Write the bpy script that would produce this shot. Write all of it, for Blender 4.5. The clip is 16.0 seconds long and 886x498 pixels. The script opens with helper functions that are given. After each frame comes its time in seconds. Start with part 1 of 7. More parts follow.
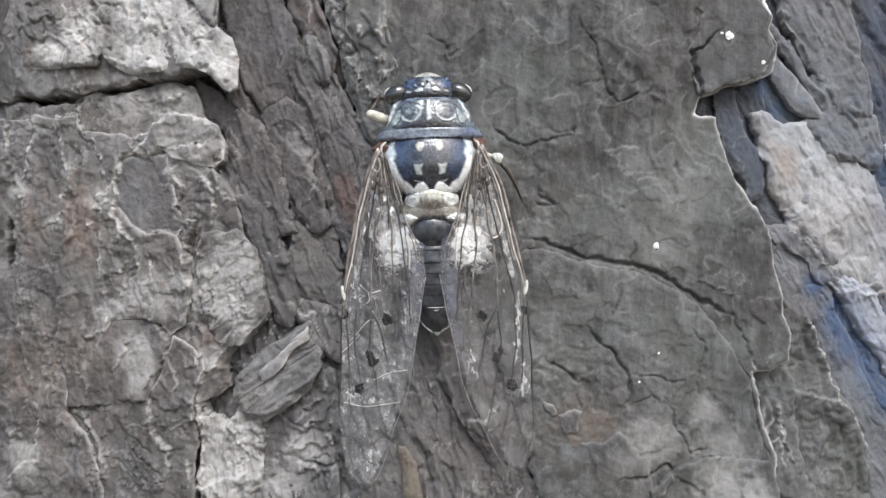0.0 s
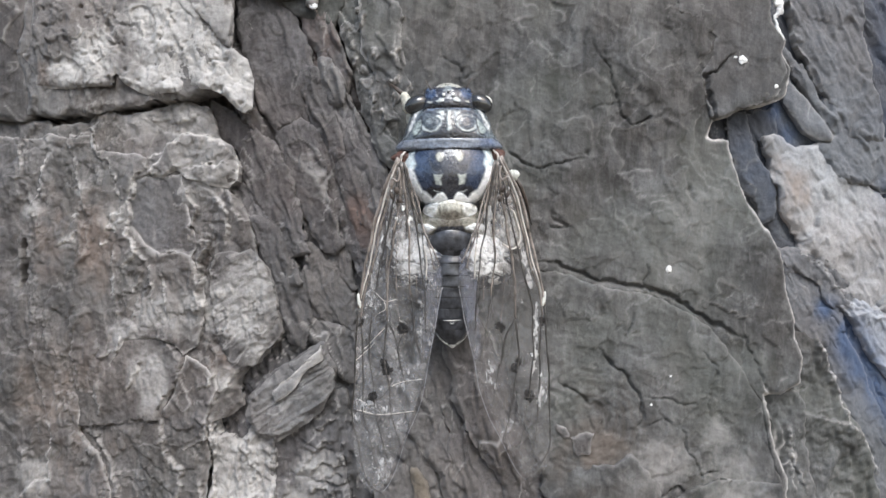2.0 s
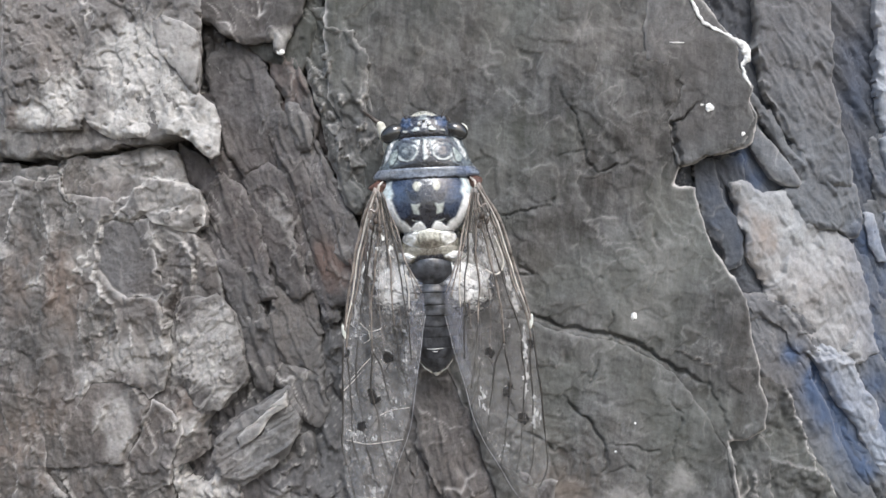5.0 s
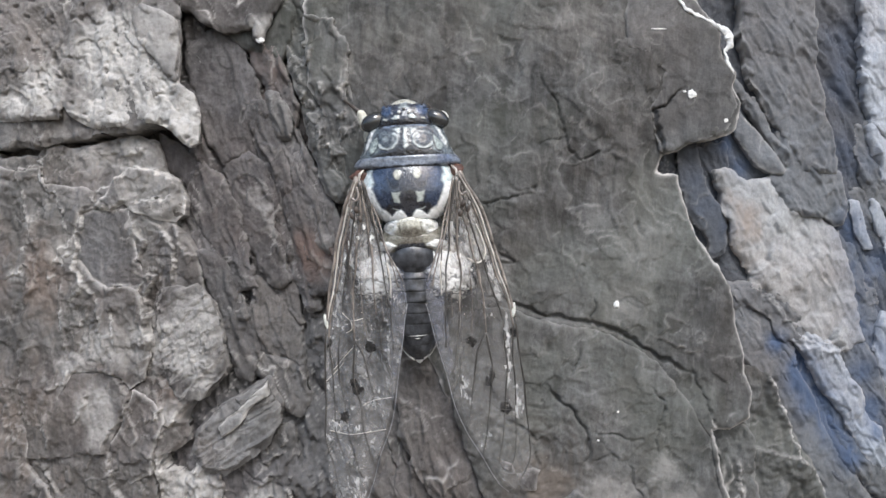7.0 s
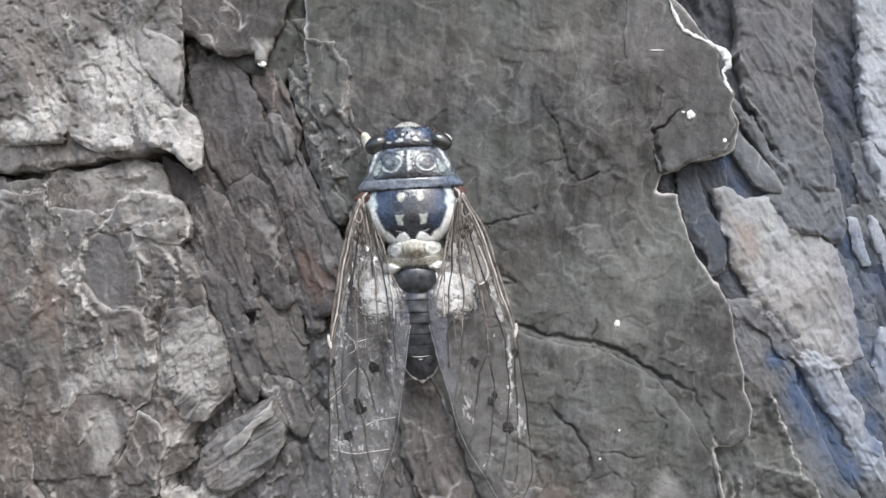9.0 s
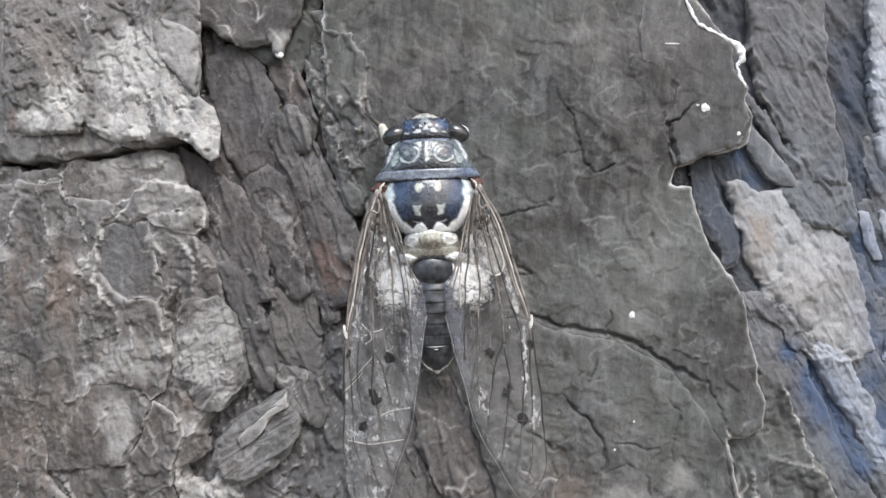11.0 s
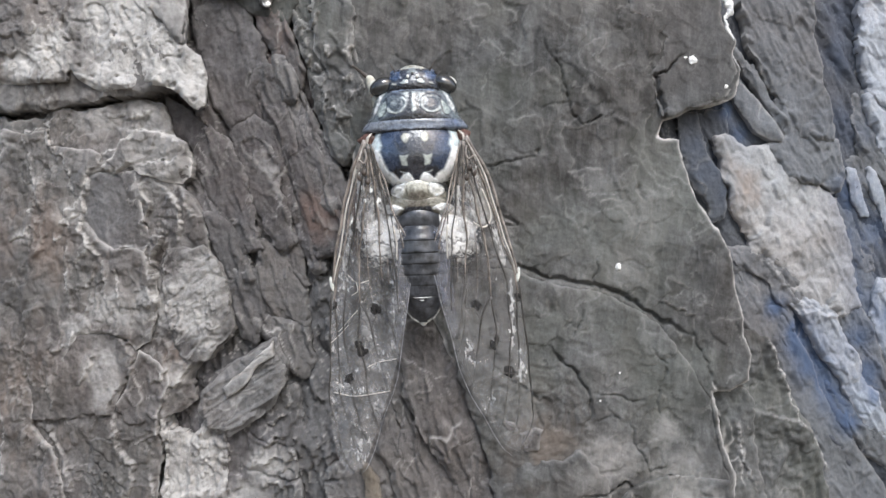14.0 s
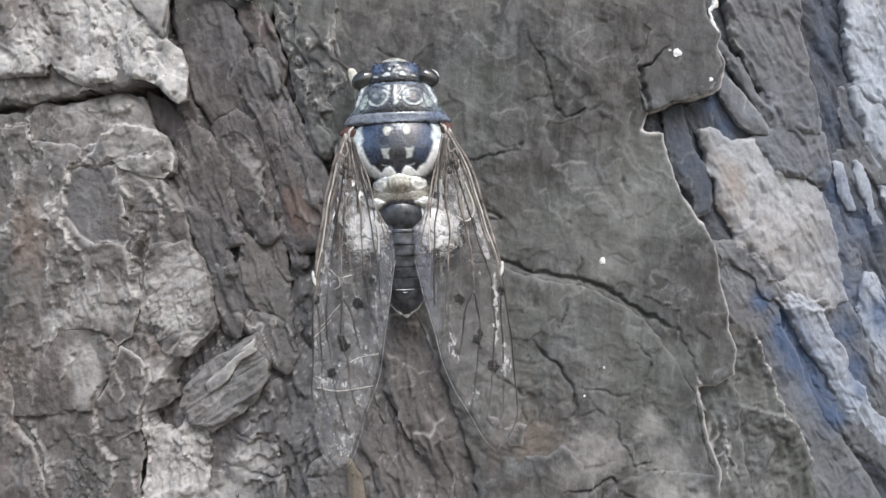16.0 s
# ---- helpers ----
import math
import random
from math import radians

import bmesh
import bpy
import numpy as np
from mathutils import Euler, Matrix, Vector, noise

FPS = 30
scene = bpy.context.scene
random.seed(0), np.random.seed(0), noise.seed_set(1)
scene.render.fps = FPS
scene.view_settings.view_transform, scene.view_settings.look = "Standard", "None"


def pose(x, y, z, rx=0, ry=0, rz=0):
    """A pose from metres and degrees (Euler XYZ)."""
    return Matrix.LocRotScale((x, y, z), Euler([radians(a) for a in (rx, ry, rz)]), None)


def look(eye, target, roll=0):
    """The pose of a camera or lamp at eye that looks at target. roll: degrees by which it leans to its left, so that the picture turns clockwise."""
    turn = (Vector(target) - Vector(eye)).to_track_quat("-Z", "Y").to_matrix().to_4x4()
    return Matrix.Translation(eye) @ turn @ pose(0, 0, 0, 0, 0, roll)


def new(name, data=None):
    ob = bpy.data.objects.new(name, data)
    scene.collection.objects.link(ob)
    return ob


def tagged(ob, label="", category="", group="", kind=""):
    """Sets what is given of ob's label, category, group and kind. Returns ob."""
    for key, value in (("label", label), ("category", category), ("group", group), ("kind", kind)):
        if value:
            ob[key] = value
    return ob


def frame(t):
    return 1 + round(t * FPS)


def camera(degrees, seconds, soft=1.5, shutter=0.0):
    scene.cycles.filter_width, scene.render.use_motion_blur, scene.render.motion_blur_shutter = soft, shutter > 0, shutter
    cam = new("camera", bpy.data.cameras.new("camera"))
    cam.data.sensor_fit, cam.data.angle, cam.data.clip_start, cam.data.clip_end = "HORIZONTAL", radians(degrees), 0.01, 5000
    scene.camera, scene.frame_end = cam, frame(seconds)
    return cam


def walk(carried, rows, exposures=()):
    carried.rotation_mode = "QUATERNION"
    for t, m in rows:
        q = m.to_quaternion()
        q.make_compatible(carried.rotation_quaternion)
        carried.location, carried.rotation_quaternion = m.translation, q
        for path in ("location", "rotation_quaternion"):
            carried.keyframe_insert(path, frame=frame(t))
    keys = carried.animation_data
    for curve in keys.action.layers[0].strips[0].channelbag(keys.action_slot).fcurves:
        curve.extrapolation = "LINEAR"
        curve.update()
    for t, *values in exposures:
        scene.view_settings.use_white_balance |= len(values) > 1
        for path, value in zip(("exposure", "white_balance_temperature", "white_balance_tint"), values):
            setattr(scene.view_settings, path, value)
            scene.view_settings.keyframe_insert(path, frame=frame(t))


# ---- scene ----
cam = camera(60, 16.0, soft=1.5)
walk(cam, [
    (0, pose(0.00001, -0.11800, -0.00001, 89.987, 0.049, -0.006)),
    (0.5, pose(0.00123, -0.11805, 0.00093, 89.929, 0.125, 0.007)),
    (1, pose(0.00172, -0.11798, 0.00149, 90.106, -0.157, 0.072)),
    (1.5, pose(-0.00009, -0.11811, 0.00215, 90.244, -0.215, -0.060)),
    (2, pose(-0.00225, -0.11827, 0.00302, 90.157, -0.300, -0.095)),
    (2.5, pose(-0.00295, -0.11846, 0.00402, 90.142, -0.475, -0.092)),
    (3, pose(-0.00277, -0.11885, 0.00602, 90.410, -0.568, -0.025)),
    (3.5, pose(-0.00260, -0.11881, 0.00863, 90.188, -0.745, -0.082)),
    (4, pose(-0.00189, -0.11873, 0.00939, 90.384, -0.779, -0.139)),
    (4.5, pose(0.00073, -0.11868, 0.01070, 90.154, -0.720, -0.106)),
    (7, pose(0.00639, -0.11797, 0.00902, 89.908, -0.428, 0.110)),
    (7.5, pose(0.00503, -0.11817, 0.00991, 89.953, -0.442, 0.062)),
    (8, pose(0.00436, -0.11855, 0.01056, 90.121, -0.426, 0.093)),
    (8.5, pose(0.00463, -0.11885, 0.01105, 89.876, -0.150, 0.123)),
    (9, pose(0.00621, -0.11895, 0.01204, 90.021, -0.089, 0.150)),
    (9.2, pose(0.00672, -0.11902, 0.01311, 89.777, -0.046, 0.256)),
    (11.3, pose(0.00269, -0.11934, 0.00841, 90.463, -0.499, -0.435)),
    (11.5, pose(0.00344, -0.11924, 0.00735, 90.262, -0.615, -0.521)),
    (12, pose(0.00645, -0.11937, 0.00461, 90.048, -0.490, -0.621)),
    (12.5, pose(0.00794, -0.11948, 0.00230, 90.092, -0.361, -0.563)),
    (13, pose(0.00725, -0.11950, 0.00032, 90.134, -0.374, -0.678)),
    (13.5, pose(0.00499, -0.11929, 0.00048, 90.249, -0.559, -0.705)),
    (14, pose(0.00458, -0.11923, 0.00248, 90.206, -0.576, -0.465)),
    (14.5, pose(0.00552, -0.11904, 0.00312, 90.191, -0.557, -0.611)),
    (15, pose(0.00632, -0.11882, 0.00282, 90.268, -0.487, -0.687)),
    (15.5, pose(0.00692, -0.11866, 0.00240, 90.156, -0.477, -0.576)),
    (16, pose(0.00722, -0.11855, 0.00185, 90.102, -0.468, -0.476))],
     exposures=[(0, 0.52), (1, 0.48), (4, 0.52), (7, 0.42), (8, 0.42), (9, 0.48), (11.5, 0.5), (16, 0.45)])

# ---- light: bright overcast sky under open pines, seen from the shaded side of the trunk ----
world = bpy.data.worlds.new("sky")
scene.world = world
world.use_nodes = True
wn = world.node_tree.nodes
wl = world.node_tree.links
sky = wn.new("ShaderNodeTexSky")
sky.sky_type, sky.sun_disc = "NISHITA", False
sky.sun_elevation, sky.sun_rotation = radians(48), radians(150)
sky.air_density, sky.dust_density, sky.ozone_density = 1.0, 3.0, 1.0
wl.new(sky.outputs[0], wn["Background"].inputs["Color"])
wn["Background"].inputs["Strength"].default_value = 0.15

sun_data = bpy.data.lights.new("sun", "SUN")
sun_data.energy, sun_data.angle, sun_data.color = 1.8, radians(24), (0.925, 0.965, 1.0)
sun = new("sun", sun_data)
sun.matrix_world = look((0.08, -0.7, 0.85), (0, 0, 0))

# ---- materials ----
MM = 0.001


def shader(name):
    m = bpy.data.materials.new(name)
    m.use_nodes = True
    nt = m.node_tree
    return m, nt, nt.nodes["Principled BSDF"]


def node(nt, kind, **values):
    n = nt.nodes.new(kind)
    for key, v in values.items():
        n.inputs[key.replace("_", " ")].default_value = v
    return n


def noise_tex(nt, coords, scale, detail=4.0, rough=0.6, stretch=None):
    src = coords
    if stretch:
        mp = nt.nodes.new("ShaderNodeMapping")
        mp.inputs["Scale"].default_value = stretch
        nt.links.new(coords, mp.inputs["Vector"])
        src = mp.outputs[0]
    n = node(nt, "ShaderNodeTexNoise", Scale=scale, Detail=detail, Roughness=rough)
    nt.links.new(src, n.inputs["Vector"])
    return n.outputs["Fac"]


def ramp(nt, fac, stops):
    r = nt.nodes.new("ShaderNodeValToRGB")
    el = r.color_ramp.elements
    while len(el) < len(stops):
        el.new(0.5)
    for e, (p, c) in zip(el, stops):
        e.position = p
        e.color = (*c, 1) if len(c) == 3 else c
    nt.links.new(fac, r.inputs[0])
    return r.outputs[0]


def grey(v):
    return (v, v, v)


def mix(nt, fac, a, b, blend="MIX"):
    n = nt.nodes.new("ShaderNodeMix")
    n.data_type, n.blend_type = "RGBA", blend
    for sock, v in ((n.inputs[0], fac), (n.inputs[6], a), (n.inputs[7], b)):
        if isinstance(v, bpy.types.NodeSocket):
            nt.links.new(v, sock)
        else:
            sock.default_value = v if isinstance(v, float) else (*v, 1)
    return n.outputs[2]


def math2(nt, op, a, b):
    n = nt.nodes.new("ShaderNodeMath")
    n.operation = op
    for sock, v in zip(n.inputs, (a, b)):
        if isinstance(v, bpy.types.NodeSocket):
            nt.links.new(v, sock)
        else:
            sock.default_value = v
    return n.outputs[0]


def attribute(nt, name):
    n = nt.nodes.new("ShaderNodeAttribute")
    n.attribute_name = name
    return n.outputs["Fac"]


def bump(nt, bsdf, height, strength, distance):
    n = node(nt, "ShaderNodeBump", Strength=strength, Distance=distance)
    nt.links.new(height, n.inputs["Height"])
    nt.links.new(n.outputs[0], bsdf.inputs["Normal"])


def bark_material(name, dark, mid, light, warm, green=(0.15, 0.158, 0.13), green_amount=0.25, relief=0.8, speckle=0.5, spread=0.16):
    """Weathered pine bark: grey scales with darker grain, pale broken flake edges, reddish fresh layers and a film of algae."""
    m, nt, bsdf = shader(name)
    co = nt.nodes.new("ShaderNodeTexCoord").outputs["Object"]
    big = noise_tex(nt, co, 55, 5, 0.6)
    mid_n = noise_tex(nt, co, 300, 6, 0.68)
    fine = noise_tex(nt, co, 1900, 5, 0.75)
    streak = noise_tex(nt, co, 700, 5, 0.65, (1.0, 1.0, 0.3))
    tones = [(0.5 - spread, dark), (0.5, mid), (0.5 + spread, light)]
    col = ramp(nt, big, tones)
    col = mix(nt, 0.45, col, ramp(nt, mid_n, tones))
    col = mix(nt, 0.3, col, ramp(nt, streak, tones))
    col = mix(nt, speckle, col, ramp(nt, fine, [(0.32, grey(0.36)), (0.5, grey(0.5)), (0.66, grey(0.68))]), "OVERLAY")
    tint = noise_tex(nt, co, 38, 4, 0.6)
    col = mix(nt, 0.5, col, ramp(nt, tint, [(0.36, (0.54, 0.49, 0.45)), (0.5, (0.5, 0.5, 0.5)), (0.64, (0.47, 0.5, 0.52))]), "OVERLAY")
    moss = noise_tex(nt, co, 45, 3, 0.55)
    gm = math2(nt, "MULTIPLY", ramp(nt, moss, [(0.45, grey(0)), (0.62, grey(1))]), green_amount)
    col = mix(nt, gm, col, green)
    rn = noise_tex(nt, co, 160, 4, 0.6, (1, 1, 0.35))
    rm = math2(nt, "MULTIPLY", attribute(nt, "red"), ramp(nt, rn, [(0.38, grey(0)), (0.6, grey(1))]))
    col = mix(nt, rm, col, warm)
    # bluish shade of the side grooves, mixed into the base colour
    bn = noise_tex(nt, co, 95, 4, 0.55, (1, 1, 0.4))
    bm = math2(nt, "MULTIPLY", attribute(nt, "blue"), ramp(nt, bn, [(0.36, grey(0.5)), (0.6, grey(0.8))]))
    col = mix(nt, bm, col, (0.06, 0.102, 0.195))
    # pale patches: bare bark, plus sunlit places painted lighter
    pn = noise_tex(nt, co, 520, 4, 0.7)
    pm = math2(nt, "MULTIPLY", attribute(nt, "pale"), ramp(nt, pn, [(0.3, grey(0.35)), (0.55, grey(1))]))
    col = mix(nt, pm, col, (0.55, 0.535, 0.515))
    wn_ = noise_tex(nt, co, 240, 3, 0.6)
    wm = math2(nt, "MULTIPLY", attribute(nt, "wear"), ramp(nt, wn_, [(0.32, grey(0.15)), (0.47, grey(1))]))
    col = mix(nt, wm, col, (0.6, 0.58, 0.555))
    nt.links.new(col, bsdf.inputs["Base Color"])
    nt.links.new(ramp(nt, mid_n, [(0.3, grey(0.72)), (0.7, grey(0.95))]), bsdf.inputs["Roughness"])
    bsdf.inputs["Specular IOR Level"].default_value = 0.3
    h = math2(nt, "ADD", math2(nt, "MULTIPLY", mid_n, 1.0), math2(nt, "MULTIPLY", fine, 0.35))
    bump(nt, bsdf, h, relief, 0.0009)
    return m


WARM = (0.18, 0.145, 0.125)
bark_grey = bark_material("bark_grey", (0.048, 0.0434, 0.0414), (0.097, 0.089, 0.0862), (0.2, 0.1865, 0.1815), WARM, green_amount=0.1, relief=0.65, spread=0.12)
bark_green = bark_material("bark_green_grey", (0.034, 0.034, 0.033), (0.073, 0.073, 0.0725), (0.16, 0.16, 0.158), (0.112, 0.093, 0.079), green=(0.125, 0.135, 0.112), green_amount=0.3, relief=0.45, spread=0.085)
# lighter grey copy of the green-grey bark, standing for haze on one layer
bark_ash = bark_material("bark_ash", (0.062, 0.062, 0.063), (0.1, 0.1, 0.101), (0.16, 0.16, 0.162), (0.13, 0.11, 0.1), green=(0.125, 0.135, 0.112), green_amount=0.2, relief=0.45, spread=0.1)
bark_furrow = bark_material("bark_furrow", (0.048, 0.0447, 0.0455), (0.108, 0.101, 0.1025), (0.21, 0.2, 0.2015), (0.17, 0.125, 0.11), green_amount=0.1)
# side bark: the cool sky light on it is put into the tint
bark_side = bark_material("bark_blue_grey", (0.085, 0.087, 0.094), (0.14, 0.144, 0.153), (0.215, 0.221, 0.234), (0.24, 0.2, 0.17), green_amount=0.08, relief=0.5, speckle=0.38)
# darker copy for gaps and channels, their bluish shade put into the colour
bark_slate = bark_material("bark_slate", (0.046, 0.049, 0.057), (0.078, 0.083, 0.095), (0.125, 0.132, 0.147), (0.16, 0.13, 0.12), green_amount=0.0, relief=0.5, speckle=0.38)
bark_pale = bark_material("bark_pale", (0.22, 0.216, 0.214), (0.325, 0.322, 0.324), (0.45, 0.45, 0.455), (0.31, 0.272, 0.247), green_amount=0.0, relief=0.5, speckle=0.38)
bark_light = bark_material("bark_light_grey", (0.1, 0.095, 0.092), (0.17, 0.162, 0.158), (0.29, 0.28, 0.274), WARM, green_amount=0.05, relief=0.7)
bark_brown = bark_material("bark_brown_grey", (0.07, 0.064, 0.062), (0.138, 0.127, 0.123), (0.215, 0.201, 0.196), (0.145, 0.11, 0.095), green_amount=0.08)
bark_tan = bark_material("bark_tan", (0.1, 0.083, 0.065), (0.165, 0.14, 0.112), (0.23, 0.2, 0.162), (0.2, 0.16, 0.12), green_amount=0.0)
# brightest side bark: strong bluish sky light painted as a near-white base
bark_skylit = bark_material("bark_skylit", (0.215, 0.232, 0.262), (0.345, 0.367, 0.408), (0.5, 0.525, 0.57), (0.4, 0.37, 0.34), green_amount=0.0, relief=0.5, speckle=0.38)


def plain(name, color, rough=0.5, spec=0.5, scale=900.0, vary=0.25, depth=0.0001, coat=0.0):
    m, nt, bsdf = shader(name)
    co = nt.nodes.new("ShaderNodeTexCoord").outputs["Object"]
    n = noise_tex(nt, co, scale, 4, 0.6)
    lo = tuple(c * (1 - vary) for c in color)
    hi = tuple(min(1, c * (1 + vary)) for c in color)
    nt.links.new(ramp(nt, n, [(0.3, lo), (0.7, hi)]), bsdf.inputs["Base Color"])
    bsdf.inputs["Roughness"].default_value = rough
    bsdf.inputs["Specular IOR Level"].default_value = spec
    bsdf.inputs["Coat Weight"].default_value = coat
    bump(nt, bsdf, n, 0.5, depth)
    return m


chitin = plain("black_chitin", (0.02, 0.024, 0.034), 0.22, 0.6, 1500, 0.5, 0.00006, 0.3)
chitin_blue = plain("blue_black_chitin", (0.035, 0.06, 0.115), 0.32, 0.6, 700, 0.5, 0.00006, 0.3)
wax = plain("white_wax", (0.82, 0.82, 0.79), 0.8, 0.3, 1600, 0.14, 0.0002)
cream = plain("cream_chitin", (0.64, 0.65, 0.6), 0.55, 0.4, 1200, 0.25, 0.0001)
eye_mat = plain("eye_glossy", (0.036, 0.037, 0.037), 0.1, 0.7, 900, 0.4, 0.00001, 0.6)
joint_mat = plain("brown_joint", (0.12, 0.064, 0.05), 0.28, 0.5, 1500, 0.4, 0.0001)
leg_mat = plain("leg_straw", (0.6, 0.58, 0.49), 0.45, 0.5, 1300, 0.35, 0.0001)
claw_mat = plain("leg_dark", (0.07, 0.055, 0.045), 0.4, 0.5, 1300, 0.35, 0.0001)
vein_brown = plain("vein_brown", (0.22, 0.19, 0.168), 0.2, 1.0, 450, 0.85, 0.00003)
vein_edge = plain("vein_edge", (0.3, 0.3, 0.32), 0.3, 0.6, 600, 0.4, 0.00003)
vein_dark = plain("vein_dark", (0.055, 0.05, 0.046), 0.3, 0.7, 600, 0.4, 0.00003)
vein_pale = plain("vein_pale", (0.62, 0.58, 0.53), 0.3, 0.5, 600, 0.3, 0.00003)
olive = plain("olive_chitin", (0.24, 0.225, 0.185), 0.45, 0.5, 1200, 0.4, 0.0001)
dusty = plain("dusty_chitin", (0.055, 0.058, 0.066), 0.28, 0.7, 800, 0.85, 0.0002)
resin = plain("white_resin", (0.8, 0.8, 0.78), 0.3, 0.5, 1400, 0.1, 0.0003)
soil = plain("soil", (0.12, 0.1, 0.075), 0.9, 0.2, 25, 0.5, 0.01)


def cuticle_material():
    """Glossy insect shell: the markings of each part with fine speckle, pits and a clear waxy gloss."""
    m, nt, bsdf = shader("cuticle")
    co = nt.nodes.new("ShaderNodeTexCoord").outputs["Object"]
    tint = nt.nodes.new("ShaderNodeAttribute")
    tint.attribute_name = "tint"
    n = noise_tex(nt, co, 1100, 5, 0.7)
    fine = noise_tex(nt, co, 3200, 3, 0.7)
    col = mix(nt, 0.45, tint.outputs["Color"], ramp(nt, n, [(0.32, grey(0.3)), (0.5, grey(0.5)), (0.68, grey(0.74))]), "OVERLAY")
    col = mix(nt, 0.5, col, ramp(nt, fine, [(0.34, grey(0.35)), (0.5, grey(0.5)), (0.66, grey(0.72))]), "OVERLAY")
    hair = ramp(nt, fine, [(0.62, grey(0)), (0.74, grey(0.15))])
    col = mix(nt, hair, col, (0.4, 0.42, 0.43))
    nt.links.new(col, bsdf.inputs["Base Color"])
    nt.links.new(ramp(nt, n, [(0.35, grey(0.16)), (0.65, grey(0.4))]), bsdf.inputs["Roughness"])
    bsdf.inputs["Specular IOR Level"].default_value = 0.7
    bsdf.inputs["Coat Weight"].default_value = 0.6
    bsdf.inputs["Coat Roughness"].default_value = 0.12
    bump(nt, bsdf, math2(nt, "ADD", n, math2(nt, "MULTIPLY", fine, 0.5)), 0.5, 0.00015)
    return m


cuticle = cuticle_material()


def membrane_material(name, veil):
    """Clear, faintly crinkled wing membrane with a dull sheen and glints painted as flecks."""
    m, nt, bsdf = shader(name)
    co = nt.nodes.new("ShaderNodeTexCoord").outputs["Object"]
    n = noise_tex(nt, co, 380, 4, 0.6)
    fine = noise_tex(nt, co, 1300, 4, 0.65)
    fleck = ramp(nt, noise_tex(nt, co, 800, 5, 0.7, (1.3, 1, 0.8)), [(0.57, grey(0)), (0.7, grey(1))])
    nt.links.new(mix(nt, fleck, (0.4, 0.39, 0.385), (0.75, 0.74, 0.73)), bsdf.inputs["Base Color"])
    bsdf.inputs["Roughness"].default_value = 0.2
    bsdf.inputs["Specular IOR Level"].default_value = 0.8
    bump(nt, bsdf, math2(nt, "ADD", n, math2(nt, "MULTIPLY", fine, 0.35)), 1.0, 0.0012)
    clear = node(nt, "ShaderNodeBsdfTransparent")
    clear.inputs["Color"].default_value = (0.975, 0.97, 0.97, 1)
    blend = nt.nodes.new("ShaderNodeMixShader")
    fac = math2(nt, "ADD", ramp(nt, n, [(0.35, grey(0.07)), (0.68, grey(0.27))]), math2(nt, "MULTIPLY", fleck, 0.2))
    sep = nt.nodes.new("ShaderNodeSeparateXYZ")
    nt.links.new(co, sep.inputs[0])
    outer = ramp(nt, math2(nt, "MULTIPLY", sep.outputs["Z"], -25.0), [(0.25, grey(0.45)), (0.6, grey(1))])
    fac = math2(nt, "MULTIPLY", fac, math2(nt, "MULTIPLY", outer, veil))
    nt.links.new(fac, blend.inputs[0])
    nt.links.new(clear.outputs[0], blend.inputs[1])
    nt.links.new(bsdf.outputs[0], blend.inputs[2])
    nt.links.new(blend.outputs[0], nt.nodes["Material Output"].inputs["Surface"])
    return m


membrane = membrane_material("wing_membrane", 1.1)
# left wing: a denser veil paints its brighter sheen
membrane_veiled = membrane_material("veiled_wing_membrane", 2.1)
hind_membrane = membrane_material("hindwing_membrane", 0.15)


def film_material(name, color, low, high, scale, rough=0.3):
    """A thin broken film over clear membrane: patches of colour, some of them painted glints."""
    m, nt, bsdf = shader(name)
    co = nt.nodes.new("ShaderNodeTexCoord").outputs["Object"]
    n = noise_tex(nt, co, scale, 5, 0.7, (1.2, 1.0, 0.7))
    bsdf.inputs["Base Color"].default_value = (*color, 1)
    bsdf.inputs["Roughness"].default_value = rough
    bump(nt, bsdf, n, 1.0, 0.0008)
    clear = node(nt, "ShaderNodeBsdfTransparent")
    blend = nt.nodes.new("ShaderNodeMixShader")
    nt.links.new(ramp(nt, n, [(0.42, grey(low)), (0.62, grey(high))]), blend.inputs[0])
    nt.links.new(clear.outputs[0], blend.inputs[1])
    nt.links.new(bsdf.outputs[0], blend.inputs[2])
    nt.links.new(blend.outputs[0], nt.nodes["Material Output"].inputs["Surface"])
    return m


# white film that paints glints onto the wings
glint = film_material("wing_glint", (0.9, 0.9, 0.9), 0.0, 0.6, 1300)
# folded membrane, its lavender sheen put into the film colour
fold_sheen = film_material("wing_fold", (0.2, 0.215, 0.27), 0.25, 0.6, 500)
smoke = film_material("wing_smoke", (0.018, 0.016, 0.015), 0.75, 0.97, 900, 0.6)
haze_white = film_material("wing_streak", (0.85, 0.85, 0.84), 0.3, 0.75, 900)
base_brown = film_material("wing_base", (0.25, 0.225, 0.2), 0.4, 0.8, 600)
cell_olive = film_material("wing_cell_olive", (0.34, 0.325, 0.29), 0.55, 0.85, 500)
milky = film_material("wing_cell_film", (0.82, 0.81, 0.79), 0.15, 0.62, 700)

# ---- the trunk ----
TRUNK_R, TRUNK_X = 380.0, -5.0  # millimetres


def trunk_y(x):
    return TRUNK_R - np.sqrt(np.maximum(TRUNK_R ** 2 - (x - TRUNK_X) ** 2, 1.0))


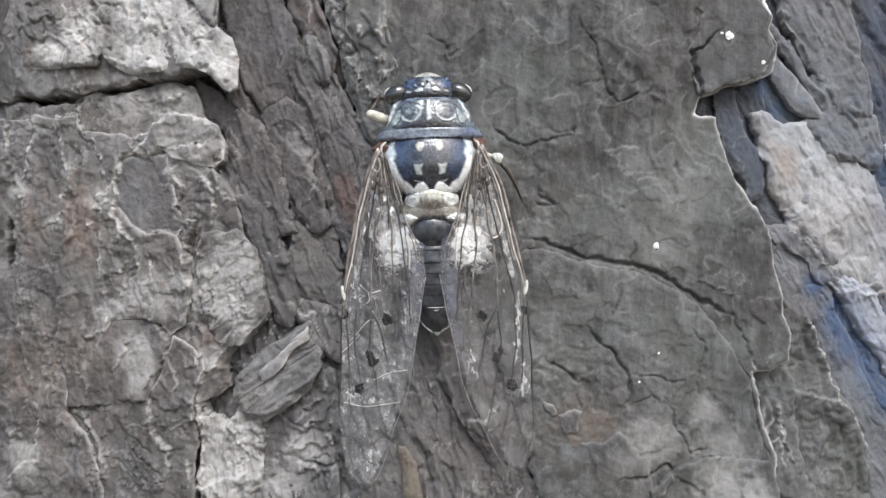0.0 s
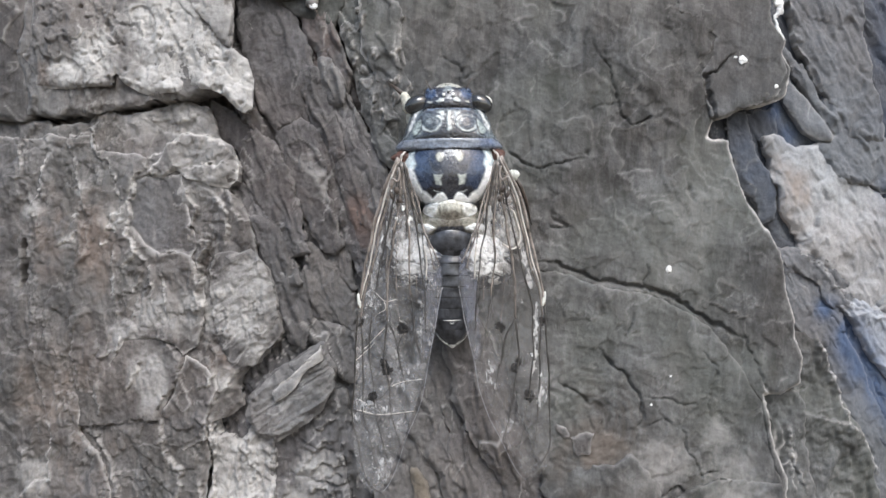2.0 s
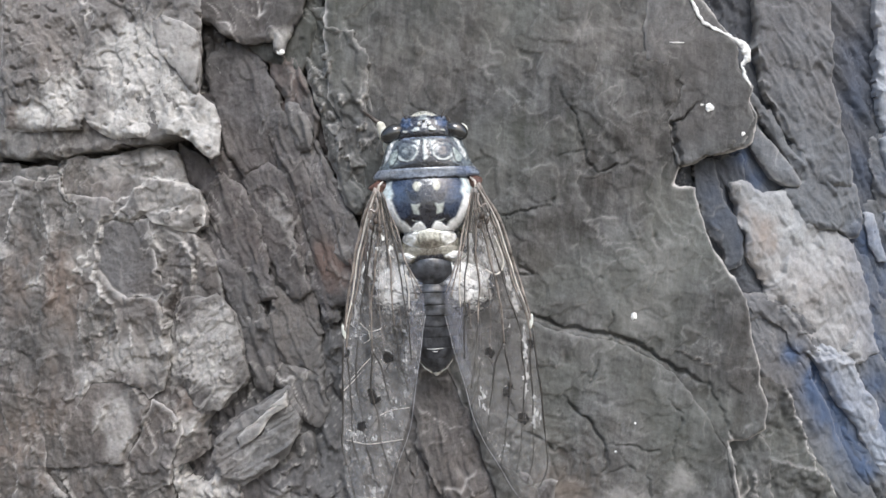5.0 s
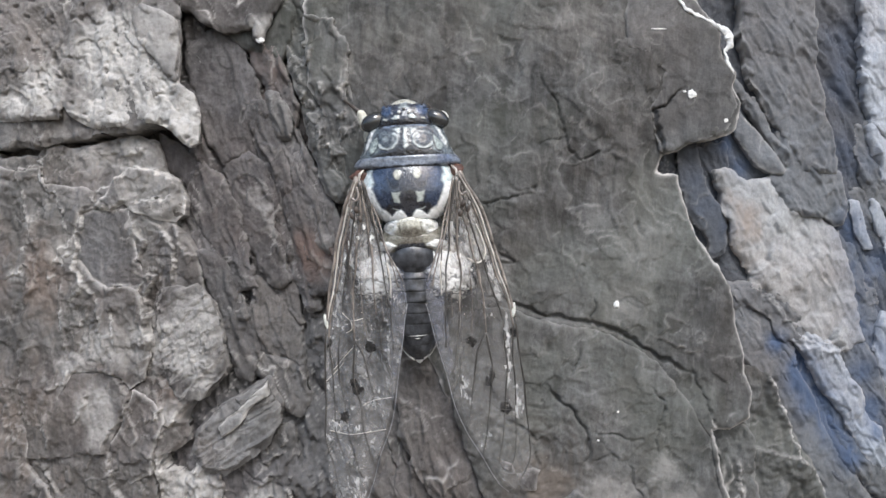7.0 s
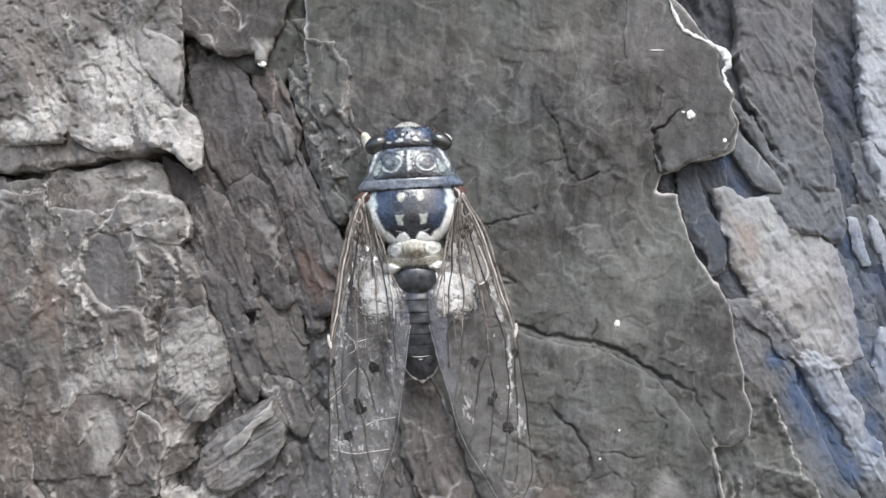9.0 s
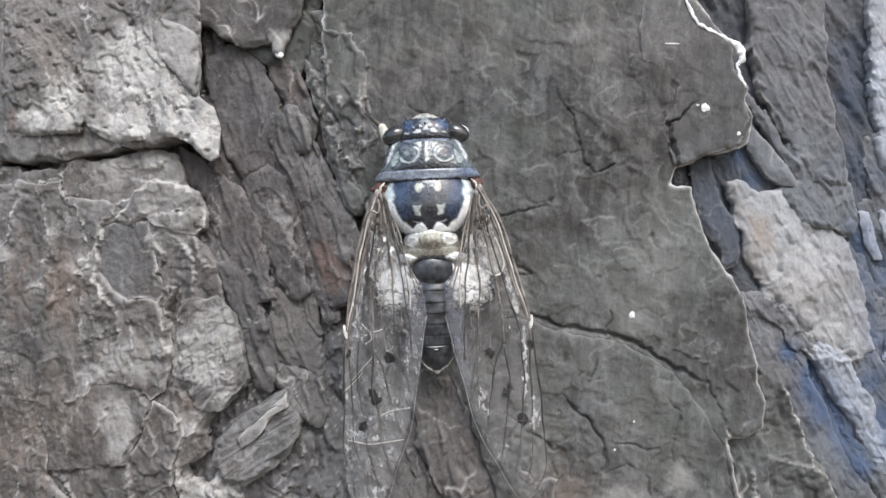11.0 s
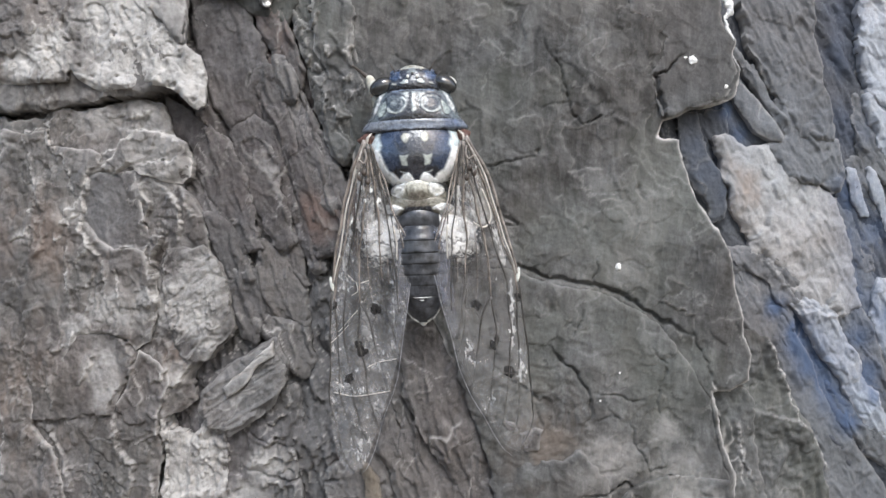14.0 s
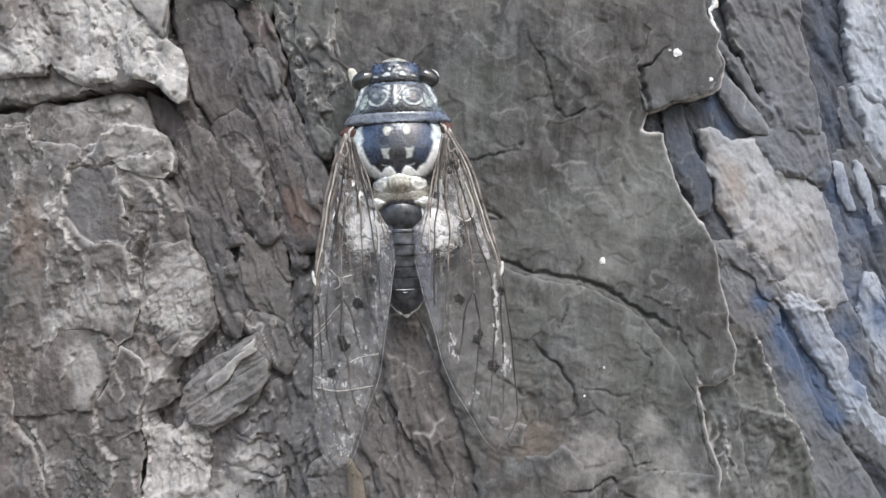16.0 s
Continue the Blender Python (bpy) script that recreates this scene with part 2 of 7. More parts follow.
def perlin(x, z, seed):
    rng = np.random.RandomState(seed)
    perm = rng.permutation(256)
    ang = rng.rand(256) * 2 * np.pi
    gx, gz = np.cos(ang), np.sin(ang)
    xi, zi = np.floor(x).astype(int), np.floor(z).astype(int)
    xf, zf = x - xi, z - zi
    u, v = xf * xf * xf * (xf * (xf * 6 - 15) + 10), zf * zf * zf * (zf * (zf * 6 - 15) + 10)

    def corner(a, b):
        h = perm[(perm[(xi + a) % 256] + zi + b) % 256]
        return gx[h] * (xf - a) + gz[h] * (zf - b)

    low = corner(0, 0) * (1 - u) + corner(1, 0) * u
    high = corner(0, 1) * (1 - u) + corner(1, 1) * u
    return 1.4 * (low * (1 - v) + high * v)


def fbm(x, z, seed, octaves=4, gain=0.5):
    total, amp = 0.0, 1.0
    for k in range(octaves):
        total = total + amp * perlin(x, z, seed + k)
        x, z = 2.03 * (0.8 * x - 0.6 * z) + 3.1, 2.03 * (0.6 * x + 0.8 * z)
        amp *= gain
    return total


def smooth(x):
    x = np.clip(x, 0, 1)
    return x * x * (3 - 2 * x)


def terraces(n, soft=0.16, thin=0.035):
    """Rounds a field to steps with steep risers. Returns the steps and a mask of the upper lips."""
    low = np.floor(n)
    f = n - low
    return low + smooth(f / soft), np.exp(-((f - soft) / thin) ** 2)


def inside_distance(x, z, poly):
    """Signed distance to a closed outline, positive inside."""
    best = np.full(x.shape, 1e9)
    inside = np.zeros(x.shape, bool)
    for (ax, az), (bx, bz) in zip(poly, poly[1:] + poly[:1]):
        dx, dz = bx - ax, bz - az
        t = np.clip(((x - ax) * dx + (z - az) * dz) / (dx * dx + dz * dz + 1e-12), 0, 1)
        best = np.minimum(best, (x - ax - t * dx) ** 2 + (z - az - t * dz) ** 2)
        if az != bz:
            cross = ((az > z) != (bz > z)) & (x < (bx - ax) * (z - az) / (bz - az) + ax)
            inside ^= cross
    best = np.sqrt(best)
    return np.where(inside, best, -best)


CRACKS = []


def crack(line, width, depth):
    CRACKS.append((line, 0.65 * width, 0.9 * depth))


def carved(x, z):
    """How deep the cracks cut into the bark at each place."""
    cut = np.zeros(x.shape)
    for n, (line, width, depth) in enumerate(CRACKS):
        xs, zs = [p[0] for p in line], [p[1] for p in line]
        near = (x > min(xs) - 4) & (x < max(xs) + 4) & (z > min(zs) - 4) & (z < max(zs) + 4)
        if not near.any():
            continue
        px = x[near] + 0.45 * fbm(x[near] / 2.2, z[near] / 2.2, 71 + n, 3)
        pz = z[near] + 0.45 * fbm(x[near] / 2.2 + 9, z[near] / 2.2, 91 + n, 3)
        best = np.full(px.shape, 1e9)
        along = np.zeros(px.shape)
        for k, ((ax, az), (bx, bz)) in enumerate(zip(line, line[1:])):
            dx, dz = bx - ax, bz - az
            t = np.clip(((px - ax) * dx + (pz - az) * dz) / (dx * dx + dz * dz + 1e-12), 0, 1)
            d2 = (px - ax - t * dx) ** 2 + (pz - az - t * dz) ** 2
            along = np.where(d2 < best, (k + t) / (len(line) - 1), along)
            best = np.minimum(best, d2)
        taper = np.clip(4 * np.minimum(along, 1 - along) + 0.35, 0, 1)
        w = width * taper * (0.75 + 0.5 * perlin(px / 1.7, pz / 1.7, 31 + n))
        cut[near] = np.maximum(cut[near], depth * taper * np.clip(1 - np.sqrt(best) / np.maximum(w, 0.12), 0, 1) ** 0.7)
    return cut


LEDGES = []


def ledge(line, height, reach, lip):
    """The broken edge of a thin bark layer: it stands up on the left of the line, and its rim is frayed and pale."""
    LEDGES.append((line, height, reach, lip))


def layered(x, z):
    """How much the layer edges lift the bark at each place, and a mask of their frayed rims."""
    lift, rims = np.zeros(x.shape), np.zeros(x.shape)
    for n, (line, height, reach, lip) in enumerate(LEDGES):
        xs, zs = [p[0] for p in line], [p[1] for p in line]
        far = 2 * reach + 1
        near = (x > min(xs) - far) & (x < max(xs) + far) & (z > min(zs) - far) & (z < max(zs) + far)
        if not near.any():
            continue
        qx, qz = x[near], z[near]
        px = qx + 0.5 * fbm(qx / 1.6, qz / 1.6, 171 + n, 4, 0.6)
        pz = qz + 0.5 * fbm(qx / 1.6 + 9, qz / 1.6, 191 + n, 4, 0.6)
        best, side, along = np.full(px.shape, 1e9), np.zeros(px.shape), np.zeros(px.shape)
        for k, ((ax, az), (bx, bz)) in enumerate(zip(line, line[1:])):
            dx, dz = bx - ax, bz - az
            t = np.clip(((px - ax) * dx + (pz - az) * dz) / (dx * dx + dz * dz + 1e-12), 0, 1)
            d2 = (px - ax - t * dx) ** 2 + (pz - az - t * dz) ** 2
            closer = d2 < best
            side = np.where(closer, np.sign(dx * (pz - az) - dz * (px - ax)), side)
            along = np.where(closer, (k + t) / (len(line) - 1), along)
            best = np.minimum(best, d2)
        d = side * np.sqrt(best)
        taper = np.clip(6 * np.minimum(along, 1 - along) + 0.1, 0, 1)
        lift[near] += 1.7 * height * taper * (smooth(d / 0.2 + 0.5) * np.exp(-np.maximum(d, 0) / reach) - 0.3 * (d < 0) * np.exp(np.minimum(d, 0) / (0.4 * reach)))
        frayed = 0.25 + 0.75 * smooth(0.75 + 1.3 * fbm(qx / 0.9, qz / 0.9, 211 + n, 3))
        rims[near] = np.maximum(rims[near], lip * taper * frayed * np.exp(-((d - 0.1) / (0.16 + 0.12 * frayed)) ** 2))
    return lift, rims


def grid_faces(keep):
    """Quads of a grid whose four corners are kept, and the numbering of the corners in use."""
    r, c = keep.shape
    ids = np.arange(r * c).reshape(r, c)
    ok = keep[:-1, :-1] & keep[1:, :-1] & keep[1:, 1:] & keep[:-1, 1:]
    quads = np.stack([ids[:-1, :-1][ok], ids[:-1, 1:][ok], ids[1:, 1:][ok], ids[1:, :-1][ok]], -1)
    used = np.unique(quads)
    back = np.zeros(r * c, int)
    back[used] = np.arange(len(used))
    return back[quads], used


def grid_mesh(name, points, quads, fields=()):
    me = bpy.data.meshes.new(name)
    me.vertices.add(len(points))
    me.vertices.foreach_set("co", np.ascontiguousarray(points, np.float32).ravel())
    me.loops.add(quads.size)
    me.loops.foreach_set("vertex_index", quads.astype(np.int32).ravel())
    me.polygons.add(len(quads))
    me.polygons.foreach_set("loop_start", np.arange(0, quads.size, 4, dtype=np.int32))
    me.polygons.foreach_set("use_smooth", np.ones(len(quads), bool))
    for key, values in fields:
        layer = me.attributes.new(key, "FLOAT", "POINT")
        layer.data.foreach_set("value", np.ascontiguousarray(values, np.float32))
    me.update(calc_edges=True)
    return me


def blobs(x, z, spots, seed):
    """Soft ragged patches (x, z, radius)."""
    out = np.zeros(x.shape)
    warp = 0.5 * fbm(x / 3, z / 3, seed, 4)
    for bx, bz, r in spots:
        out = np.maximum(out, smooth(1.35 - np.hypot(x - bx, z - bz) / r + 0.7 * warp))
    return out


def blue_shade(x, z):
    """Soft bluish shade and haze, painted along the grooves of the trunk's side."""
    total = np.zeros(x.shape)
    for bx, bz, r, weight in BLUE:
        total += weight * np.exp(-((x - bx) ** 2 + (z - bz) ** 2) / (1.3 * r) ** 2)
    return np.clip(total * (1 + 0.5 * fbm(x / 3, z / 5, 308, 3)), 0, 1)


tree = tagged(new("pine_trunk"), "thick old pine trunk with scaly, deeply furrowed grey bark", "tree trunk")
tree.location = (0, TRUNK_R * MM, -1.3)


def tree_part(name, mesh, material, label=""):
    mesh.materials.append(material)
    ob = new(name, mesh)
    ob.parent = tree
    ob.matrix_parent_inverse = Matrix.Translation(-tree.location)
    return tagged(ob, label)


def surface_detail(x, z, seed, stepped, grain, shear, fibre, flaky=0.0):
    """Undulation, flake steps, splinters and grain of a bark surface in millimetres, with the lips of the steps."""
    s = x + shear * z
    wx, wz = s + 2.2 * fbm(x / 6, z / 6, seed + 40, 3, 0.4), z + 2.2 * fbm(x / 6 + 5, z / 6, seed + 50, 3, 0.4)
    n = 1.8 * fbm(wx / 13, wz / 20, seed, 4, 0.42) + 3
    step, lip = terraces(n * 1.2, 0.06)
    n2 = 1.6 * fbm(wx / 7 + 3, wz / 11, seed + 9, 3, 0.42) + 3
    step2, lip2 = terraces(n2, 0.1)
    some = smooth(1.2 * fbm(x / 8, z / 8, seed + 33, 3) + 0.25)
    h = 0.42 * stepped * step + 0.13 * stepped * step2 + 0.5 * fbm(s / 16, z / 24, seed + 5, 2)
    h = h + grain * (0.09 * fbm(s / 2.4, z / 4.2, seed + 15, 5, 0.62) + 0.07 * fbm(x / 0.9, z / 1.0, seed + 25, 3, 0.6))
    face = np.zeros(x.shape)
    if flaky:
        fx = x + 1.8 * fbm(x / 6, z / 6, seed + 44, 3, 0.4) + 0.55 * fbm(x / 1.4, z / 1.4, seed + 47, 3, 0.6)
        fz = z + 1.8 * fbm(x / 6 + 8, z / 6, seed + 45, 3, 0.4) + 0.55 * fbm(x / 1.4, z / 1.4 + 6, seed + 48, 3, 0.6)
        n3 = 2.0 * fbm(fx / 15, fz / 13, seed + 46, 3, 0.4) + 6
        step3, lip3 = terraces(n3, 0.045, 0.026)
        face = min(1.0, flaky) * np.sin(2.4 * np.floor(n3) + 1.7 * np.floor(1.2 * n) + 1.1 * np.floor(n2))
        h = h + 0.55 * flaky * (step3 - 6)
        lip2 = np.maximum(0.5 * lip2, 2 * lip3)
        some = np.maximum(some, 0.8 * smooth(1.5 * fbm(x / 5, z / 5, seed + 34, 3) + 0.4))
    if fibre:
        f = fbm(s / 1.3 + 0.6 * fbm(s / 3, z / 6, seed + 70, 2), z / 11, seed + 71, 4, 0.6)
        h = h + fibre * (0.55 * np.abs(f) + 0.3 * f)
    return h - 0.42 * stepped * 3.6 - 0.13 * stepped * 3, np.maximum(lip, 0.5 * lip2) * some * min(1.0, stepped), face


# bluish shade painted on the side of the trunk, in patches of x, z, radius and weight
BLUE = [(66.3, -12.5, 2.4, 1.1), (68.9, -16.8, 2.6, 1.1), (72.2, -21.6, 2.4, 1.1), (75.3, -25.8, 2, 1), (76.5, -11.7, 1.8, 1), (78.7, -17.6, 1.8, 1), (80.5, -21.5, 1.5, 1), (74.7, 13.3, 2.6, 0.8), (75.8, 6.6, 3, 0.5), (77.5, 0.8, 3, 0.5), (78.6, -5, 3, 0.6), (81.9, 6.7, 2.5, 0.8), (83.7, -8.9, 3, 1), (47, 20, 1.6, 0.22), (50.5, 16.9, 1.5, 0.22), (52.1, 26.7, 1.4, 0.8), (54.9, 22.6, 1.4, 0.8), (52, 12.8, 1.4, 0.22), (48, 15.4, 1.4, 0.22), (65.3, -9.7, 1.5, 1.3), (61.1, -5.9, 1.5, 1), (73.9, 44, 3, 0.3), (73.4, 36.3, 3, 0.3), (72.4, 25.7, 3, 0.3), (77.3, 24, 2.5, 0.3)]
PLATES = []


def bark_plate(outline, top, thick, material, label="", tilt=(0, 0), stepped=1.0, grain=1.0, shear=0.1, undercut=0.0,
               rim=0.15, pale=(), red=(), fibre=0.0, ragged=0.7, blue=True, soft=0.0, pale_amount=0.6, grow=0.0, lips=1.0, pits=0.0, knot=False, flaky=0.0, step=0.23, crumbs=0.0, relief=0.0, under=()):
    """One scale of bark: a ragged slab on the trunk with layered flakes, worn edges and steep broken sides."""
    seed = 100 + 7 * len(PLATES)
    xs, zs = [p[0] for p in outline], [p[1] for p in outline]
    x0, x1 = max(min(xs), -84) - 2 - grow, min(max(xs), 96) + 2 + grow
    z0, z1 = max(min(zs), -56) - 2 - grow, min(max(zs), 66) + 2 + grow
    x, z = np.meshgrid(np.arange(x0, x1, step), np.arange(z0, z1, step), indexing="xy")
    wx = x + ragged * 0.5 * fbm(x / 4.5, z / 4.5, seed + 1, 3) + ragged * 0.2 * fbm(x / 1.5, z / 1.7, seed + 2, 3)
    wz = z + ragged * 0.5 * fbm(x / 4.5 + 7, z / 4.5, seed + 3, 3) + ragged * 0.2 * fbm(x / 1.5, z / 1.7 + 4, seed + 4, 3)
    d = inside_distance(wx, wz, outline) + grow
    gz, gx = np.gradient(d, step)
    g2 = np.maximum(gx * gx + gz * gz, 0.25)
    cx, cz = sum(xs) / len(xs), sum(zs) / len(zs)
    detail, lip, face = surface_detail(x, z, seed, stepped, grain, shear, fibre, flaky)
    h = top + tilt[0] * np.clip(x - cx, -20, 20) + tilt[1] * np.clip(z - cz, -20, 20) + detail
    if soft:
        h = h + soft * (0.5 * fbm(x / 7, z / 6, seed + 61, 3) + 0.25 * np.abs(fbm(x / 4 + 0.4 * z, z / 5, seed + 63, 3)))
    worn = 0.5 + 0.5 * perlin(x / 3, z / 3, seed + 30)
    h -= (0.25 + 0.5 * worn) * min(1, thick / 3) * (1 - smooth(d / (0.5 + 1.2 * worn))) ** 2
    if knot:
        r = np.hypot((x - 20) / 1.15, z + 23.5) + 0.9 * fbm(x / 5, z / 5, 77, 3)
        ring = smooth((9.8 - r) / 2)
        growth, edges = terraces(r * 0.75 + 0.35 * fbm(x / 2.6, z / 2.2, 79, 3), 0.25)
        h += ring * (0.06 * growth + 0.25 * fbm(x / 2.6, z / 1.8, 78, 4) - 0.045 * r - 0.1)
        lip = np.maximum(lip, 0.16 * ring * edges * smooth(0.6 + fbm(x / 3, z / 3, 76, 2)))
    if pits:
        pit = np.clip(fbm(x / 1.9, z / 1.5, seed + 60, 2) - 0.42, 0, 1)
        h -= pits * 3 * pit
    crumb = np.zeros(x.shape)
    if under:
        h -= 1.6 * smooth((inside_distance(x, z, list(under)) - 0.2) / 0.8)
    if relief:
        rx, rz = x + 1.6 * fbm(x / 5, z / 6, 301, 3), z + 1.6 * fbm(x / 5 + 4, z / 6, 302, 3)
        h += relief * (0.75 * np.abs(fbm(rx / 7, rz / 10, 303, 3, 0.45)) + 0.5 * fbm(rx / 4.5, rz / 8, 304, 4, 0.55) - 0.35)
    if crumbs:
        grit = fbm(x / 0.95 + 0.5 * fbm(x / 2, z / 2, 305, 2), z / 1.5, 306, 4, 0.6)
        where = smooth(0.15 + 1.5 * fbm(x / 6, z / 15, 307, 3))
        crumb = crumbs * smooth((grit - 0.12) * 4) * where
        h += 0.32 * crumb + 0.16 * crumbs * grit * where
    h -= carved(x, z) if thick > 3 or knot or stepped < 0.6 else 0
    lift, rims = layered(x, z)
    h += lift
    lip = np.maximum(lip * 0.8 * lips, 1.4 * rim * np.exp(-(np.maximum(d, 0) / 0.32) ** 2) * (0.3 + 0.7 * worn))
    lip = np.minimum(np.maximum(np.maximum(lip, rims), 0.4 * crumb), 1.0)
    ring1, ring2 = (d <= 0) & (d > -1.7 * step), d <= -1.7 * step
    shift = np.where(ring1, d + 0.02, np.where(ring2, d - undercut, 0.0))
    px, pz = x - gx / g2 * shift, z - gz / g2 * shift
    h = np.where(ring1, h - 0.15, np.where(ring2, top - thick, h))
    quads, used = grid_faces(d > -3.4 * step)
    pts = np.stack([px, trunk_y(px) - h, pz], -1).reshape(-1, 3)[used] * MM
    knot_red = 0.35 * smooth(ring * (0.5 + 0.5 * np.sin(4.7 * r + 1.5 * fbm(x / 3, z / 3, 75, 2))) * smooth((x + 0.5 * (-z) - 20) / 12)) if knot else 0.0
    fields = [("wear", lip.ravel()[used])]
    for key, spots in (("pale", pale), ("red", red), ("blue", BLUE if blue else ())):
        patch = (pale_amount if key == "pale" else 1.0) * (blue_shade(x, z) if key == "blue" else blobs(x, z, spots, seed + 80)) if spots else np.zeros(x.shape)
        if key == "red":
            patch = np.maximum(np.maximum(patch, knot_red), -0.6 * face)
        if key == "pale":
            patch = np.maximum(patch, 0.22 * face)
        if key == "pale" and knot:
            patch = np.maximum(patch, 0.08 * ring * smooth(0.2 + np.sin(4.7 * r + 1.5 * fbm(x / 3, z / 3, 75, 2) + 2.6)))
        fields.append((key, patch.ravel()[used]))
    ob = tree_part("bark_plate", grid_mesh("bark_plate", pts, quads, fields), material, label)
    PLATES.append(ob)
    return ob


def furrow_bed(x0, x1, material, label):
    """The deep bark between the scales: leaning, splintery strips; rounder and paler towards the trunk's side."""
    x, z = np.meshgrid(np.arange(x0, x1, 0.32), np.arange(-58, 68, 0.32), indexing="xy")
    side = smooth((x - 30) / 25)
    lean = 0.28 + 0.4 * side
    s = x + lean * z + 1.5 * fbm(x / 8, z / 14, 3, 3)
    n = 2.1 * fbm(s / 4.2, z / 17, 11, 4, 0.55) + 4
    step, lip = terraces(n * 1.3, 0.16)
    h = -5.2 + 0.85 * (1 - 0.6 * side) * (step - 5) + 0.9 * fbm(s / 9, z / 20, 21, 3) + 0.5 * (1 - 0.5 * side) * np.abs(fbm(s / 1.6, z / 9, 27, 4, 0.6)) + 0.12 * fbm(x / 0.9, z / 0.9, 29, 2)
    h += 0.7 * side
    quads, used = grid_faces(np.ones(x.shape, bool))
    pts = np.stack([x, trunk_y(x) - h, z], -1).reshape(-1, 3) * MM
    red = blobs(x, z, [(-18, 35, 9), (-14, 24, 7), (-10, 8, 6), (-2, -22, 6), (-8, -34, 4), (-20, 12, 4)], 5)
    zero = np.zeros(x.size)
    fields = [("wear", (0.5 - 0.45 * side.ravel()) * lip.ravel()), ("pale", zero), ("red", red.ravel()), ("blue", blue_shade(x, z).ravel())]
    return tree_part("furrow_bed", grid_mesh("furrow_bed", pts, quads, fields), material, label)


def trunk_column():
    """The whole trunk behind the near bark, from the ground up."""
    a = np.linspace(-np.pi, np.pi, 420)
    v = np.concatenate([np.arange(-1320, 400, 7.0), np.arange(400, 4600, 30.0)])
    ang, z = np.meshgrid(a, v, indexing="xy")
    x = TRUNK_R * ang
    n = 2.0 * fbm(x / 45 + 1.2 * fbm(x / 60, z / 90, 8, 3), z / 150, 12, 4) + 4
    step, lip = terraces(n, 0.2)
    rough = 5.5 * (step - 5) + 5 * fbm(x / 25, z / 50, 14, 4)
    near = smooth((0.36 - np.abs(ang)) / 0.1) * smooth((95 - np.abs(z - 3)) / 30)
    taper = 1 + 0.18 * np.clip(-z / 1300, 0, 1) ** 4 - 0.12 * np.clip(z / 4600, 0, 1)
    h = (rough - 2) * (1 - near) - 14 * near
    r = TRUNK_R * taper * (1 - near) + TRUNK_R * near + h
    r[-1], r[-2] = 0.0, r[-2] * 0.98  # sawn top, far above the view
    pts = np.stack([TRUNK_X + r * np.sin(ang), TRUNK_R - r * np.cos(ang), z], -1).reshape(-1, 3) * MM
    quads, used = grid_faces(np.ones(x.shape, bool))
    zero = np.zeros(x.size)
    return tree_part("trunk", grid_mesh("trunk", pts, quads, [("wear", 0.4 * lip.ravel()), ("pale", zero), ("red", zero), ("blue", zero)]), bark_grey,
                     "grey furrowed bark all round the trunk")


def ground_sheet():
    a = np.linspace(0, 2 * np.pi, 97)
    r = np.array([0, 0.3, 0.6, 1, 2, 4, 8, 16, 40, 120, 400])
    ang, rad = np.meshgrid(a, r, indexing="xy")
    x, y = rad * np.cos(ang), rad * np.sin(ang)
    z = -1.3 + 0.03 * fbm(x / 0.9, y / 0.9, 4, 3) * (rad < 30)
    quads, used = grid_faces(np.ones(x.shape, bool))
    me = grid_mesh("ground", np.stack([x, y + 0.38, z], -1).reshape(-1, 3), quads)
    me.materials.append(soil)
    return tagged(new("ground", me), "bare brown soil at the foot of the tree", "ground", kind="structure")


ground_sheet()
trunk_column()
furrow_bed(-86, 32, bark_furrow, "dark brown-grey splintery bark in the furrows")
furrow_bed(31.8, 98, bark_slate, "blue-grey splintery bark on the side of the trunk")

crack([(20.9, 37.0), (21.8, 34.0), (23.5, 31.8), (24.2, 29.6), (24.9, 26.1), (26.0, 24.4), (27.1, 22.9), (29.1, 23.3), (31.4, 24.3), (33.9, 25.5)], 0.28, 0.9)
crack([(20.6, 24.9), (22.9, 25.9), (24.9, 26.1)], 0.22, 0.6)
crack([(43.8, 34.4), (40.7, 31.6), (38.9, 30.9), (39.5, 28.7), (40.1, 26.1), (41.0, 23.9), (42.9, 24.1)], 0.6, 1.5)
crack([(11.9, 1.7), (15.4, 1.2), (19.8, -0.5), (23.4, -1.7), (27.9, -2.3), (32.4, -3.3), (36.0, -5.1), (39.7, -7.8), (43.0, -9.1), (46.3, -10.9)], 0.9, 1.2)
crack([(27.3, -6.4), (27.0, -9.5), (26.3, -10.5)], 0.3, 0.7)
crack([(22.1, -12.1), (24.3, -14.3), (26.1, -15.6), (27.9, -18.3), (29.0, -20.0), (29.0, -22.7), (28.4, -24.9)], 0.6, 1.1)
crack([(29.3, -19.9), (32.4, -19.6), (35.6, -20.7), (37.9, -20.5)], 0.3, 0.7)
crack([(38.4, -12.2), (41.1, -14.9), (41.1, -17.1), (40.2, -19.3), (39.8, -23.8)], 0.26, 0.8)
crack([(35.2, -24.1), (36.1, -27.2), (37.5, -29.9), (38.9, -32.3), (38.5, -33.7)], 0.26, 0.8)
crack([(38.9, -32.3), (41.2, -31.6)], 0.3, 0.7)
crack([(15.5, -16.4), (17.7, -18.2), (19.5, -19.1), (20.8, -20.8), (21.7, -20.4)], 0.4, 0.8)
crack([(20.6, -22.6), (20.8, -23.9), (21.5, -24.8)], 0.3, 0.7)
crack([(7.3, 19.2), (9.7, 17.2), (12.3, 15.9), (16.7, 16.8), (20.0, 17.7)], 0.45, 1)
crack([(12.3, 15.9), (13.2, 15.0)], 0.3, 0.7)
